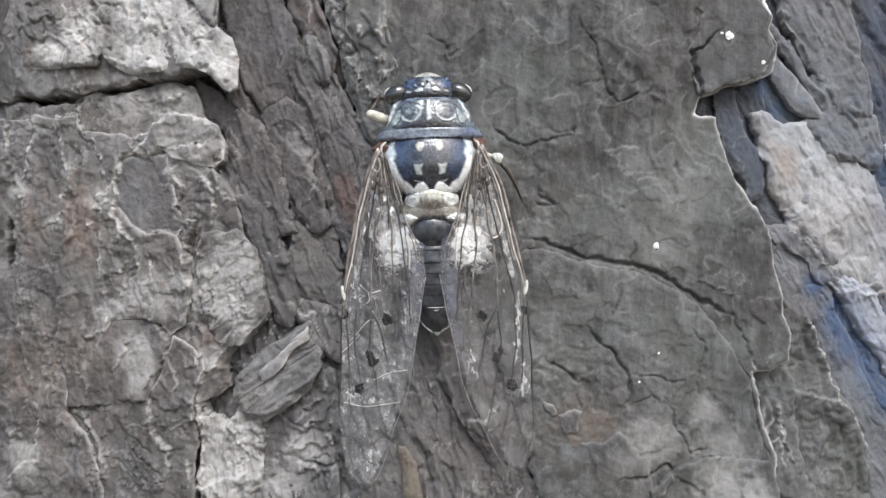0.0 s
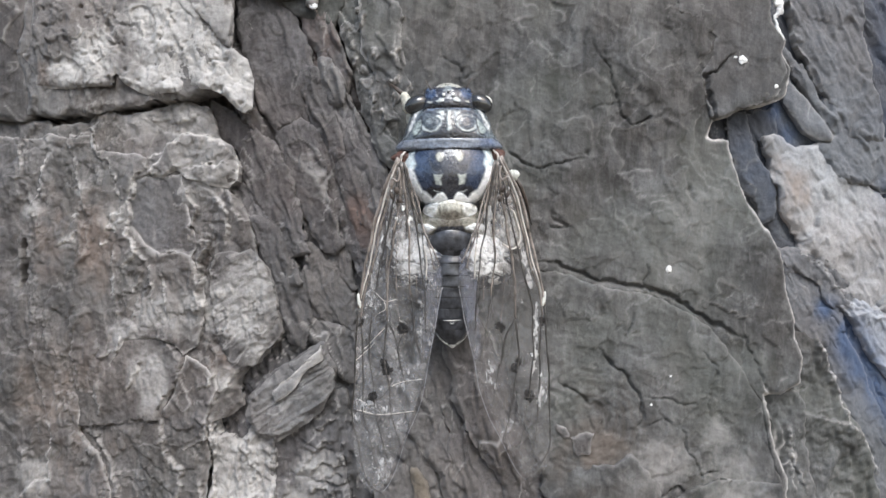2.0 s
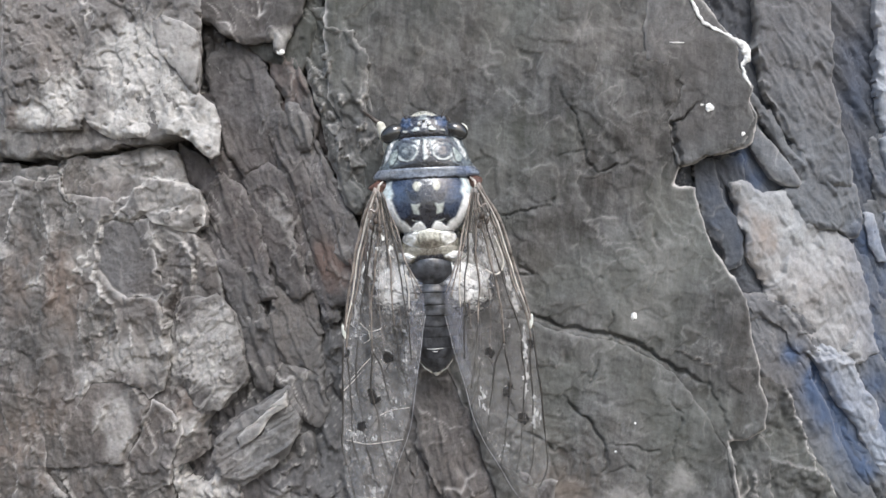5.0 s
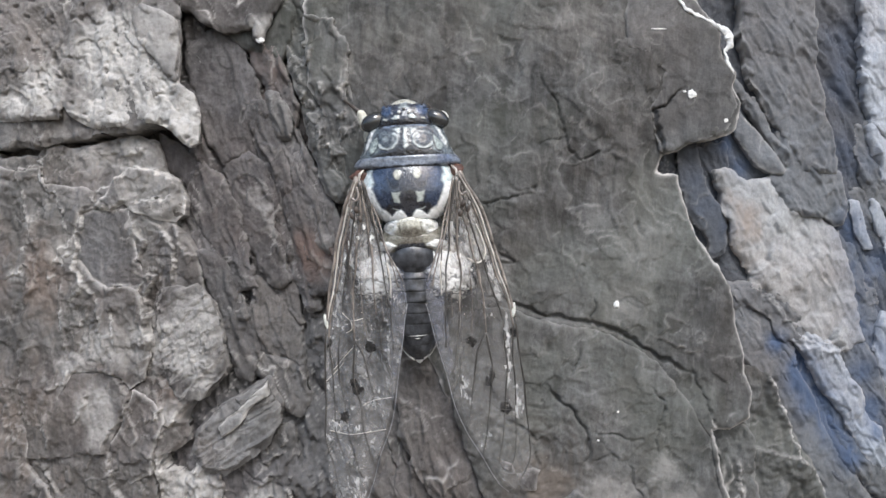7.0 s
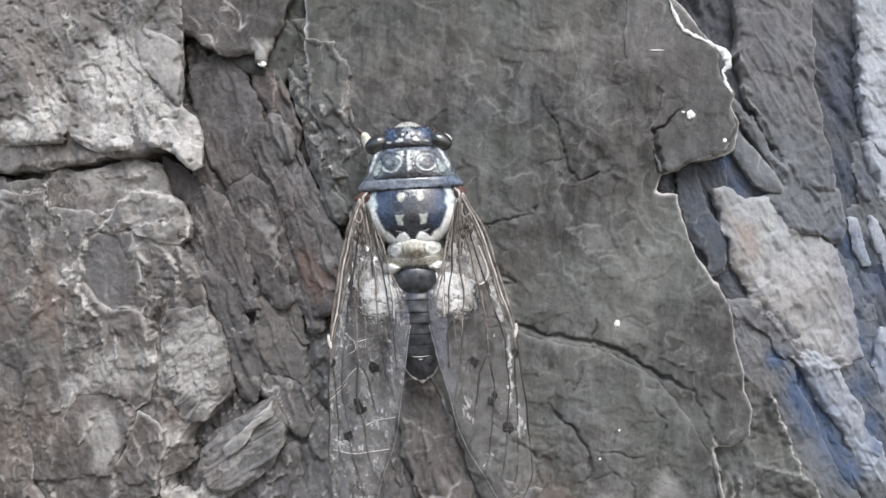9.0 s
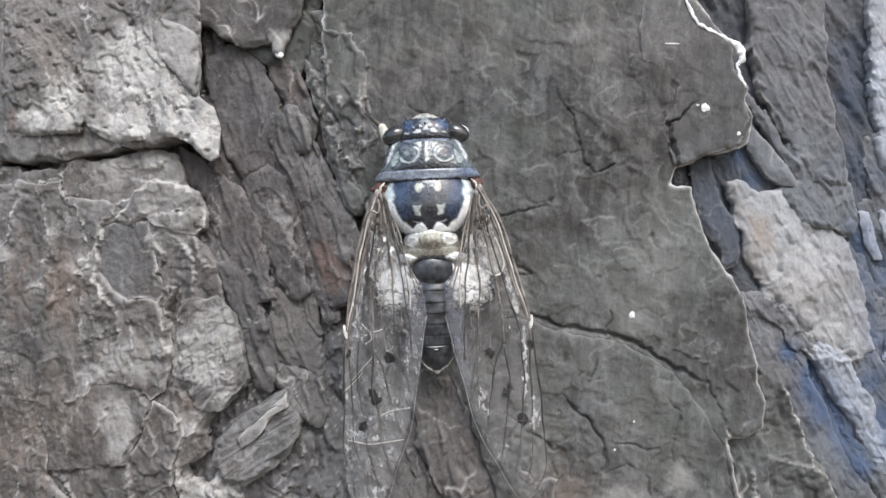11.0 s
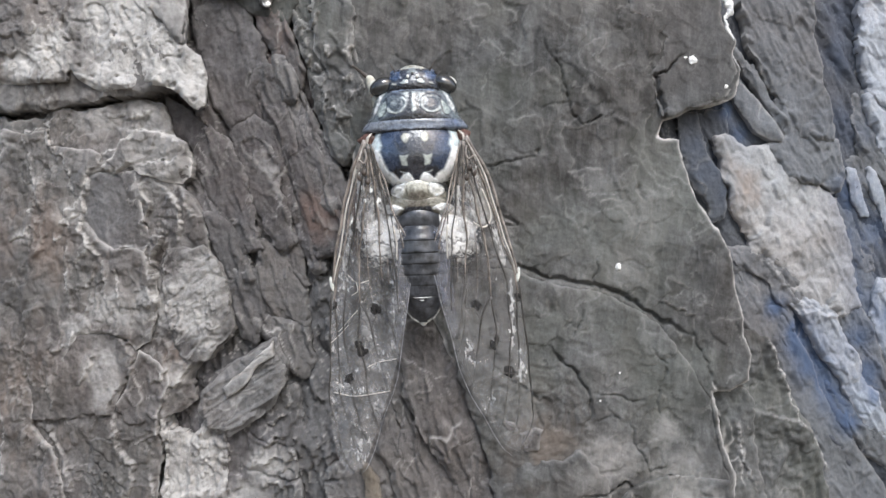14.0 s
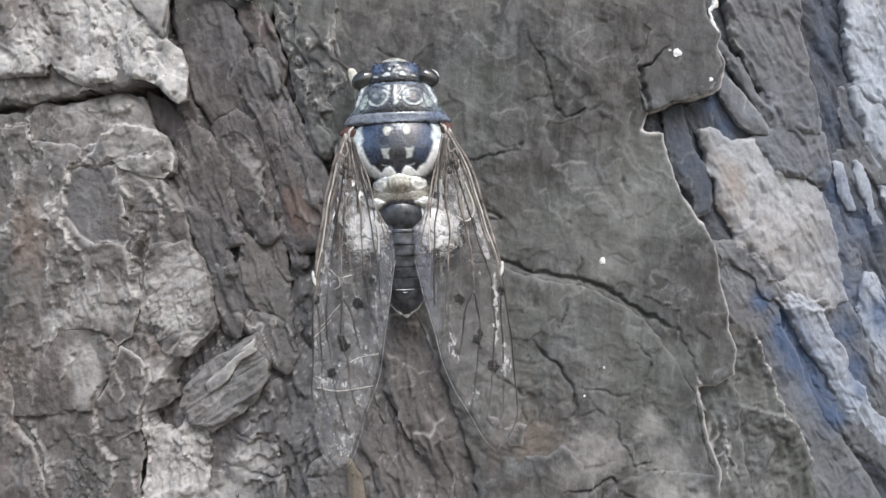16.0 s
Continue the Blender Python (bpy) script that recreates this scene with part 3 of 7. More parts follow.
crack([(29.7, 1.5), (29.8, 0.2), (29.3, -1.5), (29.7, -3.3)], 0.3, 0.7)
crack([(27.1, -35.8), (31.6, -35.5), (35.2, -33.8), (37.0, -35.7), (40.7, -38.0)], 0.5, 1.2)
crack([(-3.0, 34.5), (-2.0, 32.8), (0.4, 31.5), (0.9, 29.7), (3.5, 30.8)], 0.3, 0.7)
crack([(-46.2, -0.1), (-45.6, -2.7), (-45.4, -4.5)], 0.3, 0.7)
crack([(-54.1, 36.5), (-53.1, 33.8), (-54.5, 31.2)], 0.3, 0.7)
crack([(-56.4, -12.2), (-56.6, -14.0), (-56.0, -14.6)], 0.3, 0.7)
crack([(-51.3, -27.7), (-49.9, -31.2), (-46.0, -34.1), (-43.4, -36.4)], 0.3, 0.7)
crack([(-59.9, -25.3), (-56.5, -28.8), (-55.1, -32.3), (-53.2, -36.6)], 0.3, 0.7)
crack([(14.1, 8.5), (16.3, 7.8), (17.2, 6.7), (15.0, 6.7), (14.1, 7.6)], 0.35, 0.8)
crack([(-25.5, -26.2), (-22.9, -27.9), (-19.4, -28.7), (-16.7, -29.1)], 0.3, 0.7)
crack([(-26.4, -32.3), (-22.0, -33.1), (-17.6, -33.0)], 0.3, 0.7)
crack([(29.7, -24.0), (32.0, -23.2), (34.3, -23.4)], 0.3, 0.7)
crack([(36.3, 13.7), (36.9, 12.2), (37.3, 10.9)], 0.8, 0.8)
crack([(20.0, 19.0), (20.5, 17.9)], 0.7, 0.7)
crack([(27.8, 6.5), (28.6, 6.2)], 0.6, 0.5)
crack([(45.3, -9.1), (48.2, -15.0), (49.6, -19.5)], 0.3, 0.7)

crack([(-34.0, -18.1), (-32.9, -16.9), (-30.8, -15.1), (-28.1, -13.1), (-25.7, -11.7)], 1.7, 4)
crack([(-69.9, 4.5), (-69.4, 0.5), (-69.8, -3.5)], 1.2, 3.5)

ledge([(-57.4, 25.2), (-57.1, 23.8), (-57.7, 22.9), (-58.6, 22.5), (-58.1, 21.2), (-58.3, 20.3), (-57.2, 18.0), (-56.5, 17.1), (-55.3, 17.1), (-54.8, 16.0), (-54.0, 14.4), (-53.7, 12.6), (-52.9, 10.8), (-53.2, 9.5)], 0.3, 2, 0.9)
ledge([(-58.1, 21.2), (-59.1, 21.5), (-60.5, 21.3), (-61.7, 21.4), (-62.0, 20.6), (-61.8, 19.0), (-61.0, 17.6), (-60.6, 15.8), (-60.1, 13.6), (-59.6, 11.8), (-59.4, 10.0), (-59.8, 8.6)], 0.3, 1.6, 0.6)
ledge([(-65.4, 21.8), (-65.6, 20.5), (-65.4, 18.7), (-65.9, 17.3), (-66.4, 16.0), (-66.6, 14.2), (-66.7, 12.8), (-67.6, 11.7), (-68.9, 9.7), (-69.3, 8.5)], 0.4, 1.8, 0.9)
ledge([(-35.0, 18.2), (-35.6, 19.2), (-36.8, 19.9), (-38.1, 20.3), (-39.5, 20.8), (-40.9, 21.4), (-42.2, 21.5), (-43.3, 21.0), (-44.1, 20.2), (-45.4, 19.4), (-47.3, 18.3), (-48.7, 17.8), (-49.1, 17.2)], 0.45, 4, 1)
ledge([(-49.1, 17.2), (-48.9, 16.5), (-48.2, 15.6), (-48.7, 15.0), (-47.8, 14.7), (-46.6, 14.3), (-45.6, 15.0), (-44.5, 15.6), (-43.6, 15.8), (-42.7, 15.8)], 0.35, 1.5, 0.9)
ledge([(-47.8, 0.1), (-48.7, 1.4), (-49.9, 2.8), (-50.8, 4.1), (-51.5, 5.4), (-51.6, 6.8), (-51.3, 8.1), (-51.5, 9.6), (-51.2, 10.9), (-50.8, 12.5), (-50.6, 13.9), (-49.9, 14.8), (-48.7, 15.0)], 0.4, 2.5, 1)
ledge([(-51.5, 10.1), (-52.4, 9.7), (-53.4, 9.0), (-54.6, 8.0), (-55.0, 6.4), (-54.0, 5.5), (-53.9, 6.8), (-52.9, 7.2), (-51.5, 7.7)], 0.25, 0.9, 1)
ledge([(-41.8, 4.9), (-41.6, 6.3), (-40.9, 7.6), (-40.1, 8.9), (-40.4, 9.8), (-41.0, 10.5), (-41.8, 11.1), (-42.0, 12.4), (-42.7, 13.3)], 0.5, 2, 0.5)
ledge([(-39.5, -7.8), (-39.2, -6.5), (-39.7, -5.2), (-40.2, -3.4), (-39.8, -1.7), (-40.1, 0.1), (-40.4, 1.4), (-39.5, 2.3), (-38.9, 3.2), (-38.6, 4.2), (-39.5, 4.7), (-40.4, 4.2)], 0.8, 3, 0.8)
ledge([(-36.3, 3.6), (-35.6, 4.9), (-35.4, 6.7), (-35.6, 8.4), (-36.2, 10.2), (-37.1, 11.3), (-38.1, 11.5)], 0.45, 3, 0.8)
ledge([(-32.3, 7.8), (-33.6, 8.0), (-34.3, 9.3), (-34.5, 11.0), (-35.4, 12.4), (-36.5, 12.7)], 0.7, 3, 0.5)
ledge([(-51.5, -23.8), (-50.1, -23.9), (-48.3, -24.0), (-47.3, -23.4), (-46.9, -22.5), (-46.2, -21.2), (-45.3, -19.8), (-44.1, -18.5), (-43.4, -16.7), (-42.9, -14.9), (-43.0, -13.6), (-43.8, -12.3), (-45.0, -11.2), (-46.6, -10.5)], 0.4, 2.5, 0.35)
ledge([(-43.7, -39.0), (-43.9, -37.9), (-44.1, -36.6), (-43.4, -35.7), (-43.0, -34.4), (-43.0, -32.6), (-42.7, -31.3), (-43.5, -30.8), (-44.6, -30.0), (-45.5, -28.7), (-46.1, -27.8), (-45.9, -26.5), (-46.2, -24.7), (-46.2, -23.4), (-46.6, -22.1)], 0.4, 2, 0.5)
ledge([(-40.0, -18.9), (-39.1, -18.4), (-38.2, -17.5), (-37.5, -15.9)], 0.4, 1.5, 1)
ledge([(-38.2, -21.9), (-37.7, -20.6), (-36.8, -19.3), (-35.5, -17.9), (-34.6, -16.6), (-33.5, -15.1)], 0.5, 2, 1)
ledge([(-65.5, -23.4), (-65.0, -25.2), (-64.5, -27.0), (-65.0, -28.8), (-65.3, -30.6), (-65.0, -32.4), (-64.7, -33.8), (-67.0, -34.3), (-68.5, -35.3), (-69.5, -37.2), (-70.5, -39.1)], 0.35, 1.5, 0.8)
ledge([(-52.5, -36.9), (-53.1, -35.1), (-53.9, -32.9), (-54.4, -30.7), (-55.3, -29.4), (-56.3, -27.8), (-57.7, -24.5)], 0.4, 1.5, 0.5)
ledge([(-52.5, -19.5), (-51.1, -18.4), (-50.6, -17.2), (-49.9, -15.9), (-49.2, -14.1)], 0.3, 2, 0.9)
ledge([(-56.7, -14.4), (-54.8, -13.3), (-53.4, -12.8), (-52.7, -11.5), (-52.9, -10.2)], 0.25, 1.2, 0.8)
ledge([(-48.2, 1.0), (-48.2, -0.4), (-47.8, -2.6), (-47.8, -4.8), (-47.3, -7.0)], 0.25, 1, 0.8)
ledge([(-46.2, -0.8), (-45.9, -3.5), (-45.5, -5.2), (-45.0, -7.9)], 0.25, 1, 0.9)
ledge([(-54.0, 3.7), (-54.5, 0.1), (-54.1, -2.6), (-54.3, -5.3)], 0.25, 1, 0.7)
ledge([(-39.5, -37.8), (-39.5, -35.1), (-40.0, -32.9)], 0.3, 1, 0.5)
ledge([(-37.7, -38.6), (-37.7, -34.2), (-38.0, -30.7), (-37.7, -27.2), (-38.2, -24.5), (-37.7, -22.8)], 0.5, 1.5, 0.9)
ledge([(-56.7, 4.1), (-55.8, 3.7), (-54.8, 4.4)], 0.25, 0.8, 1)
ledge([(-64.0, 3.5), (-62.5, 3.7), (-61.2, 4.3), (-59.8, 6.2)], 0.25, 1.2, 0.9)
ledge([(-61.0, 8.2), (-60.4, 8.4)], 0.2, 0.8, 1)
ledge([(-52.9, 0.1), (-51.5, 0.8), (-50.6, 2.3), (-49.9, 2.9)], 0.2, 1, 0.8)
ledge([(-35.4, 16.8), (-37.2, 16.3), (-40.0, 16.1), (-42.7, 15.8)], 0.45, 2, 0.7)
ledge([(-51.5, -4.4), (-50.1, -2.6), (-49.0, 0.1)], 0.25, 1.5, 0.6)
ledge([(-68.5, -10.8), (-67.5, -14.4), (-67.0, -18.0), (-65.5, -23.4)], 0.3, 2, 0.5)
ledge([(-45.4, 23.1), (-43.1, 23.5), (-41.8, 23.4), (-40.4, 24.3)], 0.3, 2, 0.9)
ledge([(-48.2, 23.5), (-45.4, 23.6)], 0.2, 1, 0.6)
ledge([(-62.5, 13.6), (-61.5, 12.7), (-59.6, 12.7)], 0.2, 1, 0.6)
ledge([(-70.5, 12.9), (-69.9, 16.5), (-70.2, 19.2), (-69.4, 21.5)], 0.3, 1.6, 0.6)
ledge([(-60.6, -10.7), (-61.1, -13.4), (-60.4, -16.1), (-61.1, -18.8)], 0.25, 2, 0.4)
ledge([(-56.7, -17.8), (-56.9, -20.5), (-56.3, -23.2)], 0.25, 2, 0.4)
ledge([(-69.5, -31.7), (-68.5, -29.0), (-67.0, -27.5)], 0.3, 1.5, 0.6)
ledge([(-50.6, -31.9), (-49.7, -33.7), (-48.7, -33.2)], 0.25, 1.2, 0.6)
ledge([(67.6, -25.9), (65.2, -25.2), (64.1, -21.8), (63.4, -19.0), (61.7, -16.2), (61.0, -13.3), (59.4, -11.0)], 0.8, 2.5, 0.9)
ledge([(66.2, -25.5), (63.1, -24.4), (59.5, -23.6), (56.0, -22.7)], 0.5, 2, 0.3)
ledge([(72.1, -34.5), (69.9, -30.6), (68.3, -27.7), (66.7, -25.9)], 0.5, 2, 0.6)
ledge([(55.6, -36.5), (54.9, -32.7), (54.6, -30.0), (54.2, -25.8)], 0.4, 1, 0.5)
ledge([(51.3, -24.6), (50.8, -22.8), (50.0, -20.1), (48.8, -17.3)], 0.35, 2, 0.7)
ledge([(74.5, -1.1), (70.8, -5.9), (66.6, -6.8), (63.4, -2.6), (60.3, 1.2), (56.8, 2.6)], 0.6, 3, 0.3)
ledge([(60.3, 10.1), (59.3, 7.3), (56.3, 4.4)], 0.4, 4, 0.2)
ledge([(75.1, -7.3), (69.7, -7.3), (66.0, -4.9)], 0.4, 3, 0.4)
ledge([(39.6, -4.9), (41.9, -5.6), (43.8, -6.5), (47.1, -7.7)], 0.25, 2.5, 0.5)

ledge([(-15.6, 37.2), (-14.8, 37.9), (-14.4, 38.8), (-13.8, 39.8)], 0.5, 1.2, 1)
ledge([(-16.7, 30.8), (-16.0, 31.9), (-15.5, 32.2), (-15.2, 33.5)], 0.5, 1.2, 1)
ledge([(-9.8, 32.4), (-9.3, 34.0), (-8.3, 34.4)], 0.5, 1.2, 1)
ledge([(-10.3, 28.7), (-9.3, 29.1), (-8.9, 30.5)], 0.5, 1.2, 1)
ledge([(-13.2, 34.0), (-12.7, 32.4)], 0.5, 1.2, 1)
ledge([(-13.5, 27.3), (-13.1, 25.7)], 0.5, 1.2, 1)
ledge([(-12.4, 24.7), (-11.3, 24.0), (-11.0, 22.9)], 0.5, 1.2, 1)
ledge([(-10.0, 27.3), (-9.6, 25.7)], 0.5, 1.2, 1)

ledge([(-22.8, -32.8), (-22.3, -31.4), (-21.0, -30.5), (-19.0, -31.2), (-17.0, -31.0), (-15.0, -31.8)], 0.5, 1.4, 0.9)
ledge([(-23.0, -35.9), (-21.9, -34.8), (-20.4, -35.0), (-18.8, -36.0)], 0.5, 1.4, 0.9)
ledge([(-21.2, -25.6), (-20.3, -24.4), (-18.9, -23.4)], 0.5, 1.4, 0.9)
ledge([(-18.9, -29.6), (-16.9, -30.1), (-14.3, -30.4)], 0.5, 1.4, 0.9)
ledge([(-22.5, -29.1), (-21.6, -27.8), (-20.5, -27.1), (-19.2, -27.8)], 0.5, 1.4, 0.9)
ledge([(-18.9, -22.7), (-18.2, -20.9), (-18.6, -19.5)], 0.5, 1.4, 0.9)
ledge([(53.7, -24.6), (54.1, -27.2), (54.7, -30.2), (55.9, -33.4), (57.7, -37.0)], 0.4, 0.8, 0.8)
crack([(-23.0, -33.4), (-21.0, -33.7), (-18.8, -34.4), (-15.2, -34.0), (-12.0, -34.1), (-10.2, -33.6)], 0.7, 1.4)
crack([(-19.2, -34.4), (-19.0, -37.1), (-18.6, -38.9)], 0.4, 1.0)

# ---- the bark scales ----
bark_plate([(-95.3, 49.8), (-69.6, 46.2), (-69.4, 38.9), (-70.7, 34.4), (-69.5, 30.7), (-68.1, 25.2), (-69.5, 23.9), (-95.1, 24.2)],
           0.2, 4, bark_grey, "grey bark scale beside a deep crack")
bark_plate([(-39.3, 27.1), (-36.1, 25.4), (-34.5, 23.8), (-32.8, 22.9), (-31.0, 18.8), (-28.2, 13.9), (-31.0, 14.8), (-34.7, 18.4), (-36.1, 19.8), (-38.2, 21.1), (-39.3, 23.9)],
           -2.8, 3, bark_furrow, "smooth dark bark scale", stepped=0.5)
bark_plate([(-69.8, 67.1), (-37.1, 65.1), (-36.8, 41.8), (-37.0, 33.8), (-36.0, 28.4), (-39.2, 27.6), (-43.4, 26.3), (-47.1, 26.7), (-51.4, 25.3), (-54.7, 25.2), (-59.6, 24.4), (-66.5, 24.1), (-68.9, 24.6), (-68.7, 27.8), (-70.8, 34.4), (-69.4, 38.5), (-69.2, 43.1)],
           0.3, 5, bark_light, "shaded lower layer of a grey bark scale", relief=0.8, crumbs=0.7, grain=1.4)
bark_plate([(-68.3, 65.7), (-35.0, 63.7), (-34.7, 41.0), (-35.0, 34.4), (-32.5, 32.6), (-31.7, 29.6), (-31.4, 25.2), (-32.8, 24.2), (-33.9, 24.8), (-35.5, 26.5), (-38.0, 27.9), (-41.6, 28.2), (-43.4, 27.5), (-48.0, 27.1), (-49.6, 27.6), (-52.1, 29.1), (-53.4, 30.9), (-54.0, 28.7), (-60.2, 28.5), (-65.1, 28.5), (-67.0, 28.6), (-67.2, 30.6), (-69.4, 33.9), (-68.1, 37.7), (-67.9, 42.2)],
           1.2, 3, bark_light, "grey bark scale with a pale broken end", tilt=(0.01, 0.0), crumbs=0.6, relief=0.8, grain=1.6, step=0.17, undercut=0.5, ragged=0.35, pale_amount=1.0, pale=[(-40, 31, 9), (-33, 28, 6), (-45, 39, 7), (-57, 33, 4), (-47, 30, 5), (-34, 26, 4), (-62, 31, 2.5)], red=[(-64, 30, 3)], pits=0.5, rim=0.5)
bark_plate([(-42.9, 45.6), (-40.6, 46.4), (-37.0, 45.0), (-35.4, 43.7), (-34.7, 42.4), (-34.9, 34.1), (-36.1, 34.5), (-38.8, 38.1), (-41.5, 41.6)],
           1.9, 1.2, bark_light, "pale bark flake", pale=[(-37, 42, 6)])
bark_plate([(-37.9, 62.6), (-17.1, 62.0), (-17.1, 53.2), (-18.4, 50.6), (-18.9, 47.1), (-20.8, 44.9), (-21.6, 42.3), (-22.5, 40.4), (-23.8, 41.2), (-23.4, 43.2), (-26.0, 42.3), (-29.2, 42.4), (-31.5, 43.8), (-33.7, 45.4), (-35.3, 45.6), (-36.8, 47.9), (-36.9, 51.0), (-38.8, 53.7)],
           -0.3, 4, bark_grey, "dark grey bark scale with a pale tip", undercut=0.4, pale=[(-22, 42.5, 2.2)])
bark_plate([(-28.9, 61.3), (-15.7, 61.1), (-16.2, 50.3), (-17.1, 45.9), (-17.5, 40.5), (-19.3, 38.3), (-22.9, 39.2), (-26.6, 41.0), (-28.4, 42.6), (-21.1, 44.1), (-19.3, 48.6)],
           -2.4, 4, bark_green, "")
bark_plate([(-34.8, 39.7), (-33.6, 41.2), (-31.3, 42.5), (-28.7, 42.3), (-27.0, 41.2), (-25.6, 38.5), (-24.4, 35.4), (-23.5, 32.9), (-23.5, 30.9), (-24.4, 29.6), (-24.9, 27.9), (-24.4, 25.8), (-25.0, 24.2), (-26.7, 23.5), (-28.3, 22.8), (-29.8, 24.9), (-31.6, 27.0), (-33.0, 29.3), (-33.0, 33.8), (-34.1, 36.5)],
           -2.7, 4, bark_furrow, "smooth dark bark scale in the furrow", shear=0.3, stepped=0.5, fibre=0.5, rim=0.1, grain=1.2, lips=0.5, tilt=(0.06, 0.0), grow=0.8, ragged=1.1)
bark_plate([(-96.2, 25.4), (-69.2, 23.8), (-66.2, 23.9), (-65.0, 23.0), (-59.3, 23.4), (-57.8, 25.0), (-52.6, 24.5), (-48.8, 25.0), (-43.2, 26.7), (-39.1, 25.5), (-38.6, 23.5), (-37.5, 20.7), (-35.5, 19.5), (-34.2, 16.1), (-34.3, 13.7), (-36.0, 12.8), (-34.0, 10.4), (-32.3, 7.4), (-31.4, 4.4), (-31.2, 2.2), (-29.3, -0.2), (-28.1, -4.4), (-26.9, -9.9), (-27.8, -11.3), (-31.2, -15.0), (-33.1, -15.9), (-34.0, -18.6), (-33.4, -21.4), (-36.4, -23.5), (-38.8, -24.5), (-38.3, -29.3), (-39.0, -36.6), (-38.4, -52.3), (-95.5, -56.7)],
           -0.9, 5, bark_grey, "broad grey bark scale with flaking layers", pale_amount=0.48, pale=[(-43.6, 23.8, 5), (-39.9, 19.0, 4), (-49.6, 23.9, 4), (-35.4, 19.0, 3), (-41.1, -7.0, 4), (-45.6, -7.0, 3.5), (-41.3, -6.5, 4), (-54.0, 8.1, 2.2), (-61.7, 4.1, 1.6), (-68.4, 9.6, 2), (-48.7, -17.7, 4), (-67.0, -33.0, 3), (-71.0, -38.2, 3), (-59.6, 12.7, 1.6), (-42.7, 11.6, 2), (-38.6, 14.2, 3), (-48.2, -7.0, 3), (-36.4, -17.5, 2.5), (-52.0, -10.6, 3), (-65.4, 19.6, 1.6)], crumbs=0.55, relief=1.05, flaky=0.3, lips=0.45, grain=1.1, stepped=0.6, step=0.17, undercut=0.3, rim=0.3, red=[(-62, -20, 10), (-28, -17, 5), (-60, 0, 8), (-34, -15, 5)])
bark_plate([(-95.0, 21.8), (-67.4, 20.8), (-65.4, 21.3), (-61.5, 20.9), (-57.8, 21.5), (-57.1, 18.5), (-51.0, 18.4), (-48.9, 17.5), (-48.6, 15.0), (-50.8, 14.3), (-51.5, 10.6), (-51.4, 6.8), (-48.9, 3.9), (-46.1, 2.1), (-42.6, 2.6), (-41.0, 2.1), (-39.9, -1.8), (-39.3, -6.2), (-40.5, -12.0), (-42.9, -13.3), (-44.2, -11.7), (-47.1, -10.9), (-52.1, -11.3), (-54.4, -15.3), (-53.6, -19.7), (-59.3, -20.7), (-60.2, -26.1), (-56.4, -29.6), (-54.5, -33.9), (-53.7, -38.3), (-53.9, -52.5), (-94.3, -56.0)],
           0.2, 1.1, bark_grey, "thin flaking bark layer with pale edges", crumbs=0.55, relief=1.05, flaky=0.3, lips=0.45, grain=1.1, stepped=0.5, step=0.17, rim=0.45, pale_amount=0.48, pale=[(-45.6, -7.0, 3.5), (-41.3, -6.5, 4), (-54.0, 8.1, 2.2), (-61.7, 4.1, 1.6), (-68.4, 9.6, 2), (-48.7, -17.7, 4), (-67.0, -33.0, 3), (-71.0, -38.2, 3), (-59.6, 12.7, 1.6), (-42.7, 11.6, 2), (-38.6, 14.2, 3), (-48.2, -7.0, 3), (-36.4, -17.5, 2.5), (-52.0, -10.6, 3), (-65.4, 19.6, 1.6)], red=[(-63, -18, 9), (-60, 4, 8), (-58, -30, 8)])
bark_plate([(-51.1, 14.4), (-46.4, 14.3), (-42.9, 15.0), (-42.4, 10.6), (-41.2, 6.1), (-39.8, 4.4), (-41.2, 2.1), (-43.8, 2.6), (-46.4, 2.0), (-49.2, 3.9), (-51.6, 6.8), (-51.7, 10.6)],
           -0.1, 0.9, bark_furrow, "smooth dark bark flake", relief=0.35, rim=0.8, stepped=0.35, grain=1.0, lips=0.4, step=0.17)
# the pale patches paint the lit part of this flake
bark_plate([(-48.8, 15.0), (-45.6, 18.9), (-42.9, 21.4), (-40.1, 21.0), (-37.2, 20.4), (-35.2, 19.2), (-34.1, 16.0), (-34.2, 13.7), (-35.8, 12.7), (-38.3, 13.4), (-41.9, 14.1), (-43.8, 15.3), (-46.4, 14.3)],
           0.0, 1.0, bark_grey, "thin grey bark flake", relief=1.0, rim=0.8, stepped=0.6, flaky=0.25, lips=0.5, step=0.17, pale_amount=0.45, pale=[(-40, 18, 6), (-37, 15, 4)])
# pale patches: rough streaks, plus sunny edges painted in
bark_plate([(-39.3, -0.1), (-37.5, 2.6), (-32.0, 3.3), (-29.3, -0.2), (-28.2, -4.4), (-27.0, -9.7), (-27.9, -11.1), (-31.1, -14.6), (-33.3, -15.7), (-35.1, -15.0), (-37.4, -10.6), (-38.1, -6.2), (-38.3, -2.7)],
           -0.3, 1.2, bark_grey, "grey bark lobe with a rough weathered face", pale=[(-32, -3, 5), (-33, -8, 4), (-36, -5, 4), (-30, -14, 3)], stepped=0.4, grain=1.8, fibre=0.13, shear=-1.3, crumbs=0.9, relief=0.6, step=0.17)
bark_plate([(-46.3, -22.3), (-44.2, -19.6), (-42.8, -15.1), (-42.8, -13.4), (-39.1, -15.1), (-37.3, -18.6), (-38.6, -23.5), (-39.1, -26.6), (-42.7, -28.4), (-45.7, -27.6)],
           -0.4, 0.9, bark_grey, "dark bark flake", relief=1.0, rim=0.6, flaky=0.25, lips=0.5, step=0.17)
